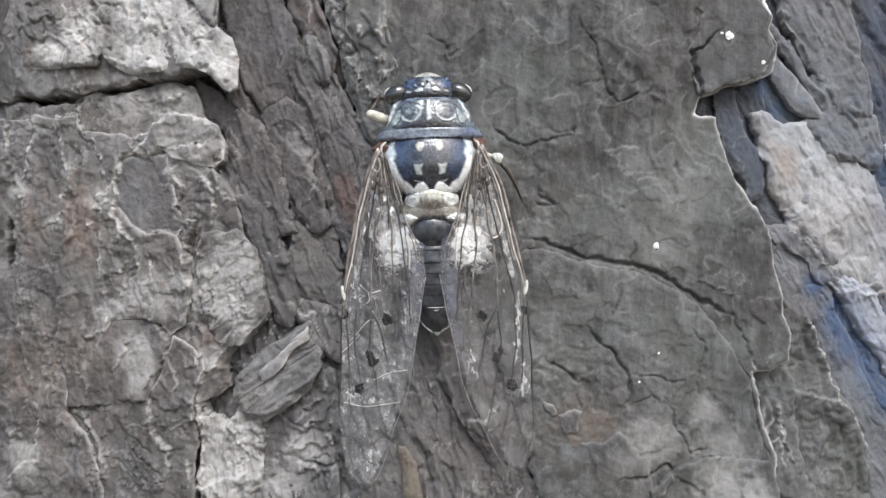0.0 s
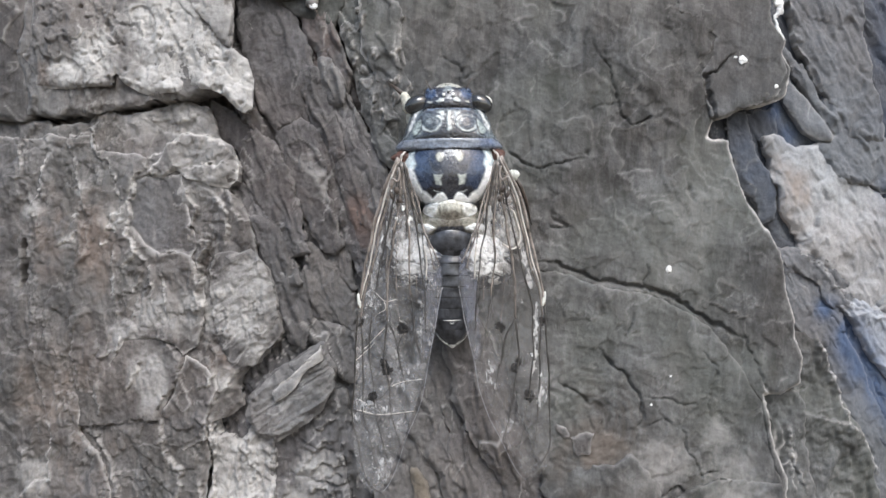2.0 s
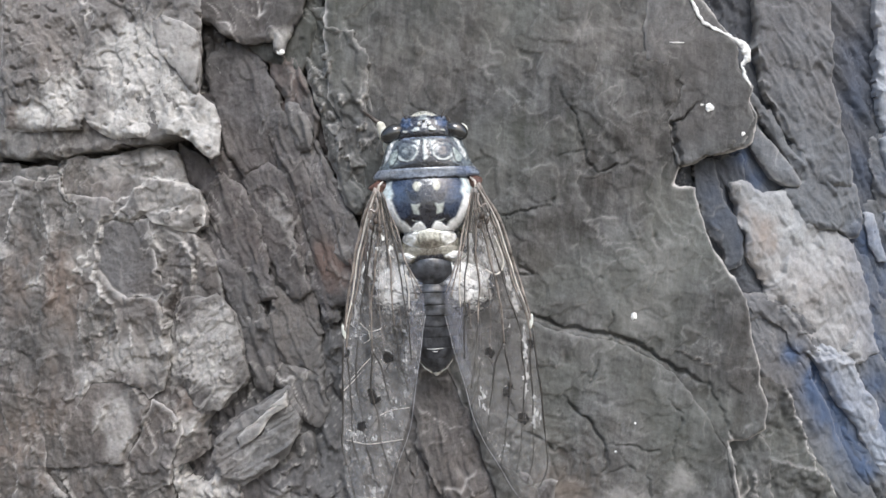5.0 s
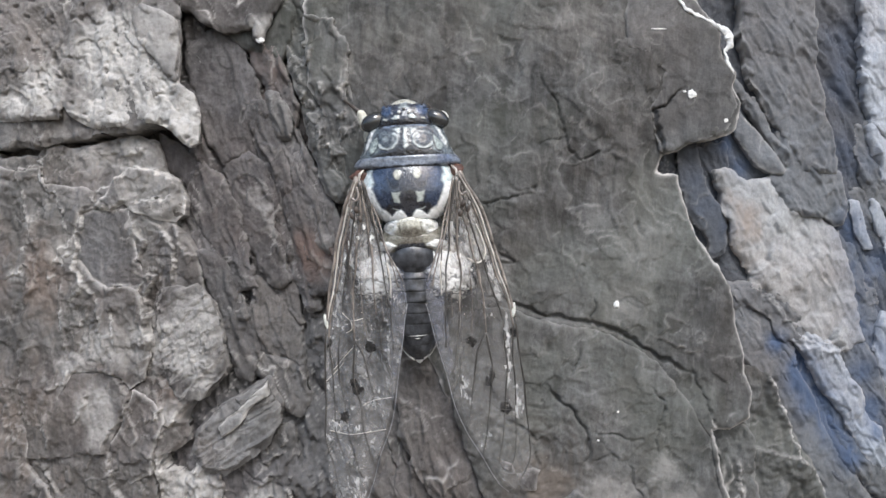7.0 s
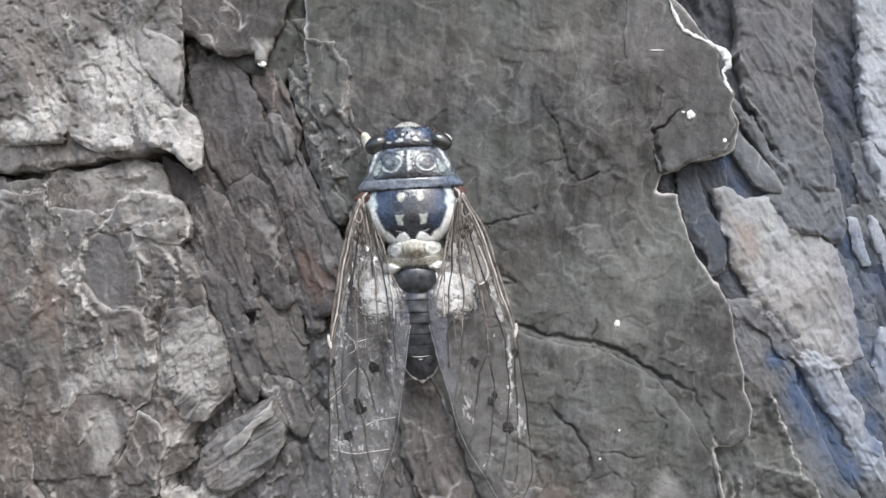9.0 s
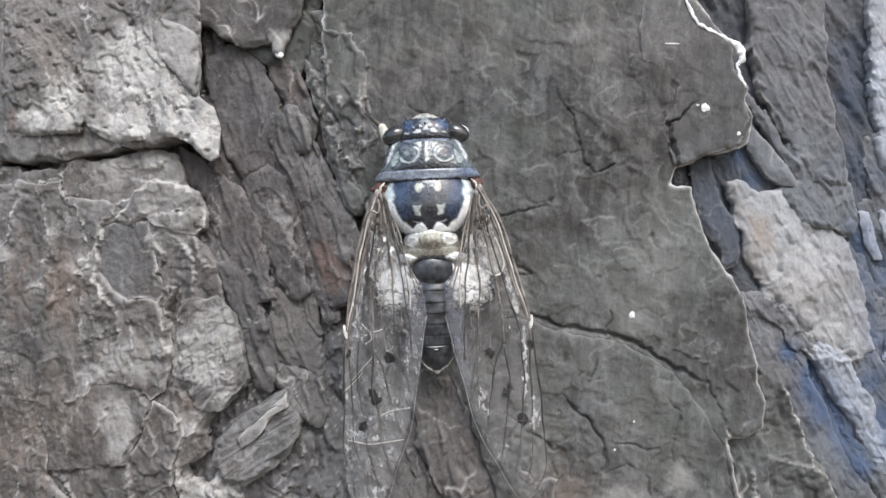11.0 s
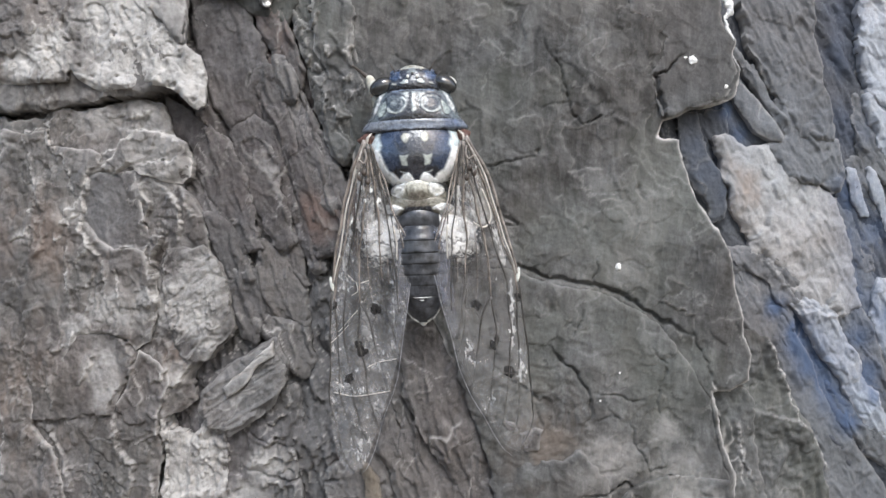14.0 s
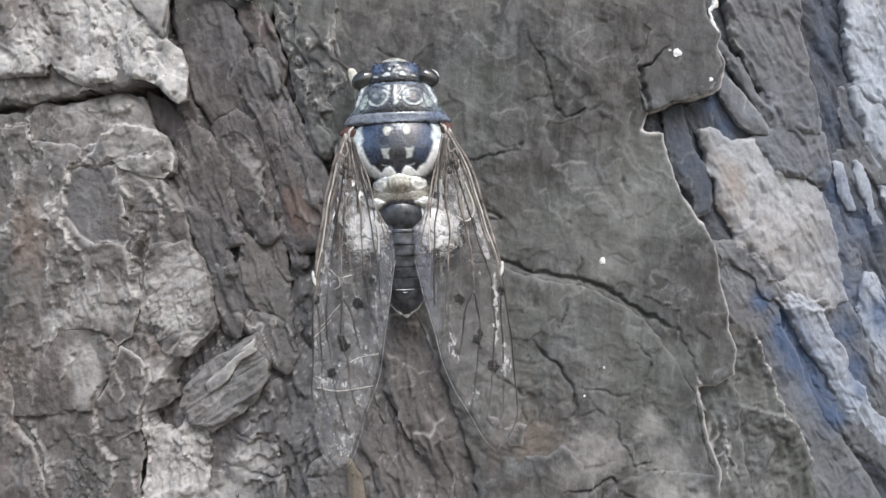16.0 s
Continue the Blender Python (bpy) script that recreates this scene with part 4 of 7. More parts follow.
bark_plate([(-59.0, -14.0), (-54.0, -11.6), (-47.2, -11.0), (-44.3, -11.9), (-42.9, -13.5), (-42.9, -17.0), (-45.0, -20.0), (-46.4, -23.6), (-52.0, -24.5), (-60.0, -25.0), (-61.0, -20.0)],
           0.12, 0.9, bark_grey, "smooth grey scar in the bark", rim=0.15, pale_amount=0.5, pale=[(-48, -16, 4), (-47, -20, 3)], stepped=0.25, grain=1.2, lips=0.3, relief=0.5, step=0.17)
bark_plate([(-33.2, -23.1), (-32.1, -20.0), (-30.3, -18.0), (-26.7, -15.1), (-23.2, -12.9), (-21.3, -11.7), (-20.4, -13.8), (-18.8, -15.9), (-19.1, -18.5), (-20.7, -21.9), (-23.9, -24.7), (-27.7, -26.9), (-30.5, -26.2)],
           -0.9, 4, bark_light, "tilted bark block with a pale ridge", tilt=(0.02, 0.02), undercut=0.5, stepped=0.7, fibre=0.6, relief=0.8, step=0.17, shear=-1.4)
bark_plate([(-28.6, -19.2), (-24.6, -15.6), (-20.7, -11.8), (-20.4, -13.9), (-22.9, -15.6), (-25.5, -19.1), (-28.1, -20.9)],
           -0.2, 1.2, bark_light, "pale ridge of a bark block", crumbs=0.6, fibre=0.5, shear=-1.4, stepped=0.8, tilt=(0.02, 0.03), pale=[(-24, -14, 4.5), (-21, -12, 3)], rim=0.8)
bark_plate([(-39.2, -24.6), (-38.5, -23.9), (-36.5, -26.7), (-34.7, -27.1), (-33.0, -25.8), (-30.3, -24.1), (-29.0, -25.9), (-28.5, -29.2), (-28.3, -33.6), (-27.7, -52.2), (-39.3, -52.6), (-38.8, -38.3), (-38.5, -32.1)],
           -1.6, 4, bark_grey, "rough pale bark with upright splinters", pale=[(-36, -28, 6), (-32, -33, 7), (-36, -38, 6)], grain=2.0, shear=0.05, stepped=0.8, fibre=0.8, pale_amount=0.7, ragged=1.4, crumbs=1.0, relief=1.8, step=0.17)
bark_plate([(-32.6, -24.5), (-28.0, -22.6), (-20.8, -20.1), (-18.1, -19.6), (-17.2, -24.1), (-18.5, -29.4), (-17.1, -38.3), (-17.5, -52.6), (-28.3, -52.9), (-28.7, -34.1), (-29.3, -26.5)],
           -3.2, 4, bark_furrow, "rough brown bark lump", grain=1.6, stepped=1.0, fibre=0.8, grow=0.8, pale=[(-22, -32, 4), (-25, -38, 4)])
bark_plate([(-28.1, 21.7), (-26.6, 22.8), (-24.7, 23.8), (-23.2, 22.8), (-22.1, 20.1), (-22.0, 17.7), (-20.7, 12.9), (-19.6, 8.6), (-18.6, 4.1), (-20.1, 3.4), (-22.8, 6.8), (-24.2, 10.4), (-25.8, 14.7), (-27.7, 18.6)],
           -2.6, 4, bark_furrow, "", tilt=(0.14, 0.02), shear=0.3, stepped=0.7, fibre=0.9, grow=0.75, ragged=1.4, rim=0.12, grain=1.4, lips=0.7, flaky=0.2)
bark_plate([(-32.9, 22.3), (-31.4, 21.0), (-29.8, 19.4), (-27.7, 16.8), (-26.4, 14.1), (-25.8, 10.4), (-24.7, 6.8), (-23.9, 3.2), (-26.5, 2.2), (-29.1, 6.2), (-31.1, 9.2), (-32.8, 12.3), (-34.0, 15.7), (-34.0, 19.7)],
           -2.9, 4, bark_furrow, "", tilt=(0.14, 0.02), shear=0.4, stepped=0.7, fibre=0.9, grow=0.75, ragged=1.4, rim=0.12, grain=1.4, lips=0.7, flaky=0.2)
bark_plate([(-35.1, 14.6), (-33.8, 12.8), (-31.9, 10.5), (-29.7, 8.2), (-28.3, 5.8), (-26.5, 1.3), (-25.5, -2.2), (-28.3, -2.3), (-31.1, 2.2), (-33.1, 5.8), (-34.8, 9.4)],
           -3.0, 4, bark_furrow, "", tilt=(0.14, 0.0), shear=0.4, stepped=0.7, fibre=0.9, grow=0.75, ragged=1.4, rim=0.12, grain=1.4, lips=0.7, flaky=0.2)
bark_plate([(-31.9, 8.1), (-28.3, 6.3), (-26.9, 2.7), (-25.0, -0.0), (-23.7, -2.7), (-23.0, -6.3), (-23.6, -8.1), (-24.3, -11.7), (-25.9, -10.8), (-27.1, -8.1), (-28.2, -2.7), (-29.9, 1.7)],
           -2.2, 3, bark_furrow, "", tilt=(-0.06, 0.02), shear=0.3, stepped=0.8, fibre=1.1, grow=0.6, ragged=1.1, rim=0.06, grain=1.4)
bark_plate([(-25.4, 11.8), (-23.1, 12.2), (-20.3, 6.3), (-17.6, 2.7), (-16.6, -2.7), (-20.3, -0.9), (-23.1, 2.7), (-24.7, 6.3)],
           -3.7, 3, bark_brown, "", tilt=(0.12, 0.02), shear=0.3, stepped=0.8, fibre=1.1, grow=0.6, ragged=1.1, rim=0.06, grain=1.4)
bark_plate([(-23.9, 31.6), (-22.5, 31.2), (-21.1, 29.4), (-20.1, 25.2), (-18.7, 21.0), (-18.2, 17.9), (-19.1, 17.0), (-21.2, 20.7), (-22.8, 24.3), (-23.8, 28.2)],
           -2.2, 3, bark_furrow, "", tilt=(0.2, 0.05), shear=0.35, stepped=0.7, fibre=1.2, grow=0.75, ragged=0.8, rim=0.12, grain=1.4, lips=0.7, flaky=0.2)
bark_plate([(-19.4, 20.2), (-18.2, 19.0), (-17.5, 15.9), (-16.4, 12.8), (-15.0, 9.4), (-14.5, 7.4), (-15.4, 7.1), (-16.9, 10.0), (-18.0, 13.4), (-19.2, 16.9)],
           -2.2, 3, bark_furrow, "", tilt=(0.2, 0.0), shear=0.35, stepped=0.7, fibre=1.2, grow=0.75, ragged=0.8, rim=0.12, grain=1.4, lips=0.7, flaky=0.2, pale_amount=0.35, pale=[(-18, 17, 2), (-16.5, 12, 2)])
bark_plate([(-16.9, 19.9), (-16.1, 21.4), (-15.2, 21.3), (-13.9, 18.9), (-12.8, 15.3), (-11.4, 12.2), (-10.9, 9.8), (-11.9, 8.8), (-13.5, 10.0), (-14.8, 13.5), (-16.4, 17.3)],
           -1.8, 3, bark_furrow, "pale grey bark flake in the furrow", pale_amount=0.22, pale=[(-14, 16, 5), (-12, 11, 5)], tilt=(0.16, 0.0), shear=0.35, stepped=0.7, fibre=1.2, grow=0.75, ragged=0.8, rim=0.12, grain=1.4, lips=0.7, flaky=0.2)
bark_plate([(-23.8, -8.2), (-20.2, -9.1), (-16.5, -9.9), (-15.1, -15.3), (-16.5, -17.2), (-19.2, -15.4), (-21.5, -11.8), (-23.1, -10.9)],
           -3.1, 3, bark_brown, "", tilt=(0.12, 0.02), shear=0.3, stepped=0.8, fibre=1.1, grow=0.6, ragged=1.1, rim=0.06, grain=1.4)
bark_plate([(-23.0, 3.6), (-19.3, -0.0), (-16.6, -4.5), (-16.1, -9.1), (-19.7, -8.2), (-22.9, -6.4), (-23.9, -2.8)],
           -3.3, 3, bark_brown, "", tilt=(-0.06, 0.02), shear=0.3, stepped=0.8, fibre=1.1, grow=0.6, ragged=1.1, rim=0.06, grain=1.4)
bark_plate([(-24.4, 40.6), (-23.1, 41.6), (-20.8, 40.2), (-19.3, 36.5), (-17.3, 31.0), (-17.6, 28.5), (-18.9, 29.1), (-20.3, 30.5), (-21.9, 34.6), (-23.5, 37.8)],
           -2.5, 3, bark_furrow, "reddish bark flake", shear=0.35, tilt=(0.12, 0), red=[(-22, 37, 7), (-20, 33, 7)], stepped=0.7, fibre=1.2, grow=0.75, ragged=0.8, rim=0.12, grain=1.4, lips=0.7, flaky=0.2)
bark_plate([(-19.9, 47.8), (-19.7, 44.3), (-19.1, 41.4), (-18.0, 39.1), (-17.8, 37.5), (-16.7, 35.0), (-15.8, 32.7), (-15.2, 29.5), (-14.3, 26.8), (-13.6, 23.8), (-12.5, 20.6), (-11.4, 17.7), (-9.8, 16.7), (-8.2, 19.4), (-7.7, 26.5), (-9.0, 33.6), (-11.4, 38.9), (-12.7, 43.4), (-12.9, 47.8)],
           -1.7, 4, bark_green, "greenish-grey lower bark layer with curled pale flakes", shear=0.35, flaky=0.5, fibre=0.35, lips=0.8, rim=0.35, ragged=0.9, crumbs=0.7, relief=0.7, grain=1.3, step=0.17, grow=0.8, tilt=(0.16, 0))
bark_plate([(-8.4, -25.9), (-6.1, -26.4), (-3.4, -32.7), (-0.6, -38.1), (-0.1, -53.6), (-4.7, -53.6), (-5.2, -40.9), (-7.5, -34.5)],
           -3, 4, bark_brown, "brown bark strip in the furrow", tilt=(0.06, 0.0), shear=0.25, stepped=0.8, fibre=1.1, lips=0.8, grow=0.8, rim=0.2, grain=1.5, ragged=1.2, relief=0.5)
bark_plate([(-0.7, -26.0), (1.6, -24.6), (4.3, -28.7), (7.9, -33.2), (10.6, -38.6), (10.7, -53.0), (1.2, -52.9), (-0.6, -38.6), (-1.5, -32.3)],
           -1.8, 4, bark_brown, "brown bark strip in the furrow", tilt=(-0.05, 0.0), shear=0.25, stepped=0.8, fibre=1.1, lips=0.8, grow=0.8, rim=0.2, grain=1.5, ragged=1.2, relief=0.5)
bark_plate([(-5.2, -8.1), (-2.1, -11.7), (1.6, -18.8), (2.9, -24.2), (1.6, -26.8), (-1.1, -23.8), (-3.4, -19.8), (-5.5, -15.3)],
           -2.2, 4, bark_brown, "brown bark strip in the furrow", tilt=(0.06, 0.0), shear=0.25, stepped=0.8, fibre=1.1, lips=0.8, grow=0.8, rim=0.2, grain=1.5, ragged=1.2, relief=0.5)
bark_plate([(-7.5, -15.4), (-4.8, -16.3), (-2.0, -22.6), (-0.7, -27.1), (-1.1, -32.6), (-3.8, -28.9), (-7.0, -25.3)],
           -2.6, 4, bark_brown, "brown bark strip in the furrow", tilt=(-0.05, 0.0), shear=0.25, stepped=0.8, fibre=1.1, lips=0.8, grow=0.8, rim=0.2, grain=1.5, ragged=1.2, relief=0.5)
bark_plate([(-11.4, -32.2), (-8.3, -30.4), (-6.9, -34.0), (-5.1, -38.4), (-5.3, -52.7), (-12.6, -52.8), (-12.3, -38.5)],
           -2.4, 4, bark_brown, "brown bark strip in the furrow", tilt=(0.06, 0.0), shear=0.25, stepped=0.8, fibre=1.1, lips=0.8, grow=0.8, rim=0.2, grain=1.5, ragged=1.2, relief=0.5)
bark_plate([(-1.2, -2.5), (4.6, -7.8), (7.5, -14.9), (9.8, -21.9), (11.9, -26.8), (13.5, -31.7), (14.9, -37.9), (10.4, -37.8), (6.9, -31.6), (3.3, -25.4), (0.6, -20.2), (-1.1, -11.4)],
           -0.6, 4, bark_brown, "brown bark strip in the furrow", tilt=(-0.05, 0.0), shear=0.25, stepped=0.8, fibre=1.1, lips=0.8, grow=0.8, rim=0.2, grain=1.5, ragged=1.2, relief=0.5)
bark_plate([(7.8, -31.7), (10.9, -33.5), (13.5, -35.3), (15.3, -37.9), (15.8, -52.1), (8.7, -52.0), (9.1, -40.5)],
           -0.6, 4, bark_brown, "brown bark strip in the furrow", tilt=(0.06, 0.0), shear=0.25, stepped=0.8, fibre=1.1, lips=0.8, grow=0.8, rim=0.2, grain=1.5, ragged=1.2, relief=0.5)
# outline of the layer that lies on the lower half of the broad scale
LOWER_LAYER = [(12.7, 0.4), (15.4, 0.0), (19.8, -1.5), (23.3, -2.7), (28.7, -3.2), (32.3, -4.3), (35.9, -6.0), (39.6, -8.5), (42.5, -11.5), (45.5, -16.0), (48.9, -20.5), (49.7, -24.4), (50.9, -29.3), (52.8, -36.6), (53.4, -52.8), (15.5, -51.1), (14.6, -37.2), (13.3, -31.1), (11.7, -26.3), (9.6, -21.5), (7.7, -14.6), (9.3, -2.4)]
# the upper pale patches paint a soft highlight band across this scale
bark_plate([(-16.3, 63.8), (51.8, 66.2), (46.1, 57.7), (42.6, 52.1), (50.0, 44.4), (50.4, 39.9), (52.9, 37.3), (52.1, 35.5), (53.3, 32.6), (52.9, 29.2), (51.1, 27.1), (45.3, 25.8), (42.6, 24.3), (40.6, 23.8), (39.8, 21.4), (43.2, 21.0), (43.6, 18.8), (45.5, 13.2), (49.1, 7.6), (52.2, 3.0), (52.6, -1.6), (54.3, -7.9), (54.5, -10.8), (55.5, -13.8), (55.3, -17.7), (52.2, -19.8), (49.1, -19.5), (50.6, -24.5), (51.3, -28.5), (53.2, -32.7), (53.6, -52.9), (15.6, -51.3), (14.7, -37.3), (13.3, -31.2), (11.6, -26.4), (9.4, -21.6), (7.2, -14.6), (4.1, -7.7), (-1.2, -0.7), (-5.5, 4.5), (-8.2, 12.3), (-9.1, 20.1), (-10.9, 27.1), (-12.6, 30.1), (-15.1, 34.1)],
           0.0, 5.5, bark_green, "broad greenish-grey bark scale with fine cracks", under=LOWER_LAYER, undercut=0.2, rim=0.9, stepped=0.5, lips=0.4, grain=0.6, soft=0.45, flaky=0.25, blue=False, pale_amount=0.13, pale=[(29, 36, 3), (31, 32, 2.5), (27, 41, 3), (25, 45, 2.5), (38, 8, 6), (36, 1, 5)])
bark_plate([(-14.9, 43.9), (-11.0, 44.7), (-8.3, 39.5), (-9.0, 35.1), (-8.3, 28.1), (-10.5, 28.1), (-12.7, 30.7), (-15.2, 34.2)],
           0.2, 1, bark_green, "thin bark flake", rim=0.3, ragged=2.4)
bark_plate(LOWER_LAYER,
           0.35, 1.3, bark_green, "greenish-grey bark layer below a long crack", stepped=0.45, lips=0.4, rim=0.1, grain=0.6, soft=0.45, flaky=0.25, tilt=(-0.022, 0), blue=False, knot=True, red=[(19, -28, 6), (24, -28, 4)], pale_amount=0.3, pale=[(32, -30, 5), (41, -26, 3), (44, -33, 5)])
bark_plate([(13.2, -30.3), (15.4, -29.6), (17.8, -29.8), (20.8, -30.1), (24.2, -29.6), (27.0, -28.4), (30.4, -31.3), (32.3, -34.8), (35.0, -51.6), (15.5, -50.9), (14.1, -37.1)],
           0.7, 1.4, bark_green, "greenish-grey bark flake with a pale upper edge", ragged=1.3, grain=0.4, stepped=0.5, rim=0.14, lips=0.5, soft=0.6, blue=False, pale_amount=0.08, pale=[(31, -32, 5), (18, -35, 4), (36, -36, 5)])
bark_plate([(35.2, 62.8), (48.6, 65.5), (41.9, 51.7), (49.4, 43.9), (49.8, 39.6), (52.1, 37.0), (51.3, 35.0), (52.5, 32.2), (51.9, 28.9), (50.2, 27.3), (44.4, 26.0), (42.3, 24.5), (40.1, 24.3), (38.9, 28.5), (38.2, 31.0), (40.7, 36.7), (38.4, 39.3), (34.9, 40.8), (34.3, 45.9), (34.9, 51.2)],
           0.65, 1.2, bark_ash, "smooth grey bark layer with a crusted white edge", stepped=0.3, rim=0.25, grain=0.3, soft=0.4, blue=False, pale=[(30, 36, 2.5), (28, 39, 2.5)])
bark_plate([(12.6, -24.7), (15.1, -23.3), (17.0, -23.9), (17.4, -25.3), (15.1, -25.8), (13.0, -26.5)],
           0.85, 1.0, bark_grey, "small grey bark chip", ragged=1.0, rim=0.3, blue=False)
bark_plate([(17.7, -25.7), (19.9, -24.5), (21.1, -25.2), (20.6, -28.2), (18.9, -28.3), (18.1, -27.1)],
           0.8, 1.0, bark_grey, "small grey bark chip", ragged=1.0, rim=0.3, blue=False)
bark_plate([(36.3, -34.1), (41.4, -32.5), (45.1, -33.0), (51.7, -33.7), (53.2, -38.3), (53.3, -52.6), (35.0, -51.6), (32.3, -37.4)],
           0.7, 1.6, bark_green, "grey bark layer", rim=0.12, lips=0.4, soft=0.5, blue=False, pale_amount=0.4, pale=[(44, -37, 5), (48, -40, 5)])
bark_plate([(68.8, 57.4), (78.7, 58.4), (78.7, 46.5), (79.4, 38.7), (80.0, 31.8), (81.1, 25.9), (82.9, 18.0), (75.6, 17.8), (73.3, 22.6), (71.1, 31.3), (69.1, 40.9)],
           -4.6, 2.5, bark_slate, "dark blue-grey bark channel", grow=2.0, shear=0.2, fibre=0.4, stepped=0.6, grain=0.8, relief=0.9)
bark_plate([(73.6, 17.6), (83.2, 18.0), (96.4, 7.2), (96.6, -23.3), (86.9, -12.9), (83.3, -4.9), (79.9, -6.8), (77.6, -4.8), (76.5, 2.1), (74.8, 8.9), (73.6, 13.7)],
           -4.1, 2.5, bark_side, "smooth blue-grey bark slope", grow=2.0, shear=0.4, fibre=0.4, stepped=0.6, grain=0.8, relief=0.9)
bark_plate([(62.7, -8.5), (64.8, -12.3), (67.5, -16.2), (69.6, -21.1), (72.4, -25.0), (75.1, -29.0), (79.6, -35.1), (84.2, -41.3), (91.3, -48.9), (96.2, -63.5), (68.8, -60.5), (71.9, -41.4), (70.3, -34.6), (67.6, -27.7), (65.4, -23.8), (63.8, -20.0), (62.3, -16.1)],
           -3.3, 3, bark_side, "smooth purplish-grey bark slope", grow=1.2, shear=0.65, fibre=0.45, stepped=0.4, grain=0.8, lips=0.2, relief=0.7, tilt=(-0.03, 0))
bark_plate([(54.2, 0.1), (57.1, -2.8), (58.6, -7.0), (63.2, -7.5), (63.3, -9.5), (62.8, -12.3), (58.1, -10.3), (55.6, -8.4)],
           -3.3, 2.5, bark_side, "grey bark slab", grow=1.3, shear=0.65, fibre=0.6, stepped=0.65, grain=0.9, lips=0.4, relief=0.8, ragged=1.1)
bark_plate([(52.9, 2.9), (56.9, 2.4), (59.9, -1.8), (63.0, -6.6), (63.1, -8.5), (58.9, -7.0), (56.9, -2.8), (54.4, 0.1)],
           -2.9, 2, bark_side, "grey bark slab", grow=1.3, shear=0.65, fibre=0.6, stepped=0.65, grain=0.9, lips=0.4, relief=0.8, ragged=1.1, tilt=(-0.06, 0))
bark_plate([(63.4, -7.1), (65.0, -5.7), (68.2, -8.6), (69.8, -11.5), (72.0, -14.9), (74.7, -18.4), (76.4, -21.4), (78.6, -24.4), (83.2, -28.6), (91.5, -36.0), (91.5, -39.0), (84.4, -34.1), (79.8, -31.3), (76.4, -26.3), (73.1, -22.2), (70.9, -21.2), (68.8, -17.3), (67.1, -13.4), (65.0, -9.5)],
           -3.7, 2.5, bark_side, "blue-grey bark slab along a groove", grow=1.3, shear=0.65, fibre=0.6, stepped=0.65, grain=0.9, lips=0.4, relief=0.8, ragged=1.1, tilt=(0.05, 0))
bark_plate([(76.1, -8.6), (79.4, -10.2), (82.3, -14.6), (84.6, -18.7), (91.1, -22.9), (96.0, -29.2), (91.2, -31.9), (86.4, -28.6), (82.9, -25.0), (81.2, -21.5), (79.5, -16.5), (77.8, -12.6)],
           -3.3, 2, bark_side, "blue-grey bark strip", grow=1.3, shear=0.65, fibre=0.6, stepped=0.65, grain=0.9, lips=0.4, relief=0.8, ragged=1.1)
bark_plate([(71.6, -7.1), (77.1, -7.2), (79.3, -10.6), (80.4, -13.6), (81.8, -20.5), (82.8, -24.7), (79.9, -21.4), (78.2, -16.5), (76.5, -12.5), (73.8, -9.1)],
           -3.1, 2, bark_side, "blue-grey bark strip", grow=1.3, shear=0.65, fibre=0.6, stepped=0.65, grain=0.9, lips=0.4, relief=0.8, ragged=1.1, tilt=(0.04, 0))
bark_plate([(81.4, -2.8), (83.2, -2.6), (84.3, -6.8), (86.1, -11.7), (90.8, -16.8), (95.7, -23.0), (90.9, -23.8), (84.4, -17.6), (81.7, -8.7)],
           -3.0, 2, bark_skylit, "pale lobe of bark", grow=1.3, shear=0.65, fibre=0.6, stepped=0.65, grain=0.9, lips=0.4, relief=0.8, ragged=1.1)
bark_plate([(64.5, -4.8), (66.6, -5.6), (68.7, -6.1), (70.3, -7.1), (72.5, -10.5), (73.0, -11.0), (75.8, -14.4), (76.9, -18.3), (79.1, -21.3), (82.5, -25.3), (86.0, -28.5), (90.7, -31.7), (90.7, -35.7), (86.0, -31.4), (81.4, -27.3), (78.0, -23.2), (75.2, -19.7), (74.1, -17.3), (71.4, -14.3), (69.3, -11.4), (67.7, -8.5)],
           -2.7, 3, bark_skylit, "pale bluish bark strip with a sharp lower edge", grow=1.3, shear=0.65, fibre=0.6, stepped=0.65, grain=0.9, lips=0.4, relief=0.8, ragged=1.1, rim=0.4)
bark_plate([(54.0, -8.4), (54.9, -11.2), (56.9, -9.8), (59.9, -11.2), (62.0, -15.1), (63.6, -19.8), (65.3, -23.7), (67.2, -26.1), (69.4, -31.5), (71.6, -38.3), (72.2, -50.9), (55.1, -49.6), (56.0, -35.6), (55.2, -30.9), (54.4, -25.2), (55.9, -21.5), (56.4, -15.9)],
           -2.7, 4, bark_green, "rough dull grey bark scale", grow=0.5, shear=0.4, fibre=0.1, stepped=0.6, grain=1.6, lips=0.4, crumbs=0.15, relief=1.4)
bark_plate([(77.1, 57.1), (94.4, 59.1), (94.6, 27.1), (85.2, 27.6), (81.7, 29.4), (79.7, 31.2), (78.3, 35.0), (77.8, 39.8), (77.4, 45.6)],
           -2.0, 3.5, bark_skylit, "pale bark slab", grow=1.3, shear=0.65, fibre=0.6, stepped=0.65, grain=0.9, lips=0.4, relief=0.8, ragged=1.1)
bark_plate([(78.7, 29.8), (80.4, 31.4), (82.1, 29.5), (84.4, 28.2), (86.5, 26.8), (95.1, 25.3), (95.2, 5.2), (86.6, 10.0), (84.5, 14.9), (82.8, 18.8), (81.0, 23.6)],
           -2.6, 3, bark_skylit, "pale bark slab", grow=1.3, shear=0.65, fibre=0.6, stepped=0.65, grain=0.9, lips=0.4, relief=0.8, ragged=1.1)
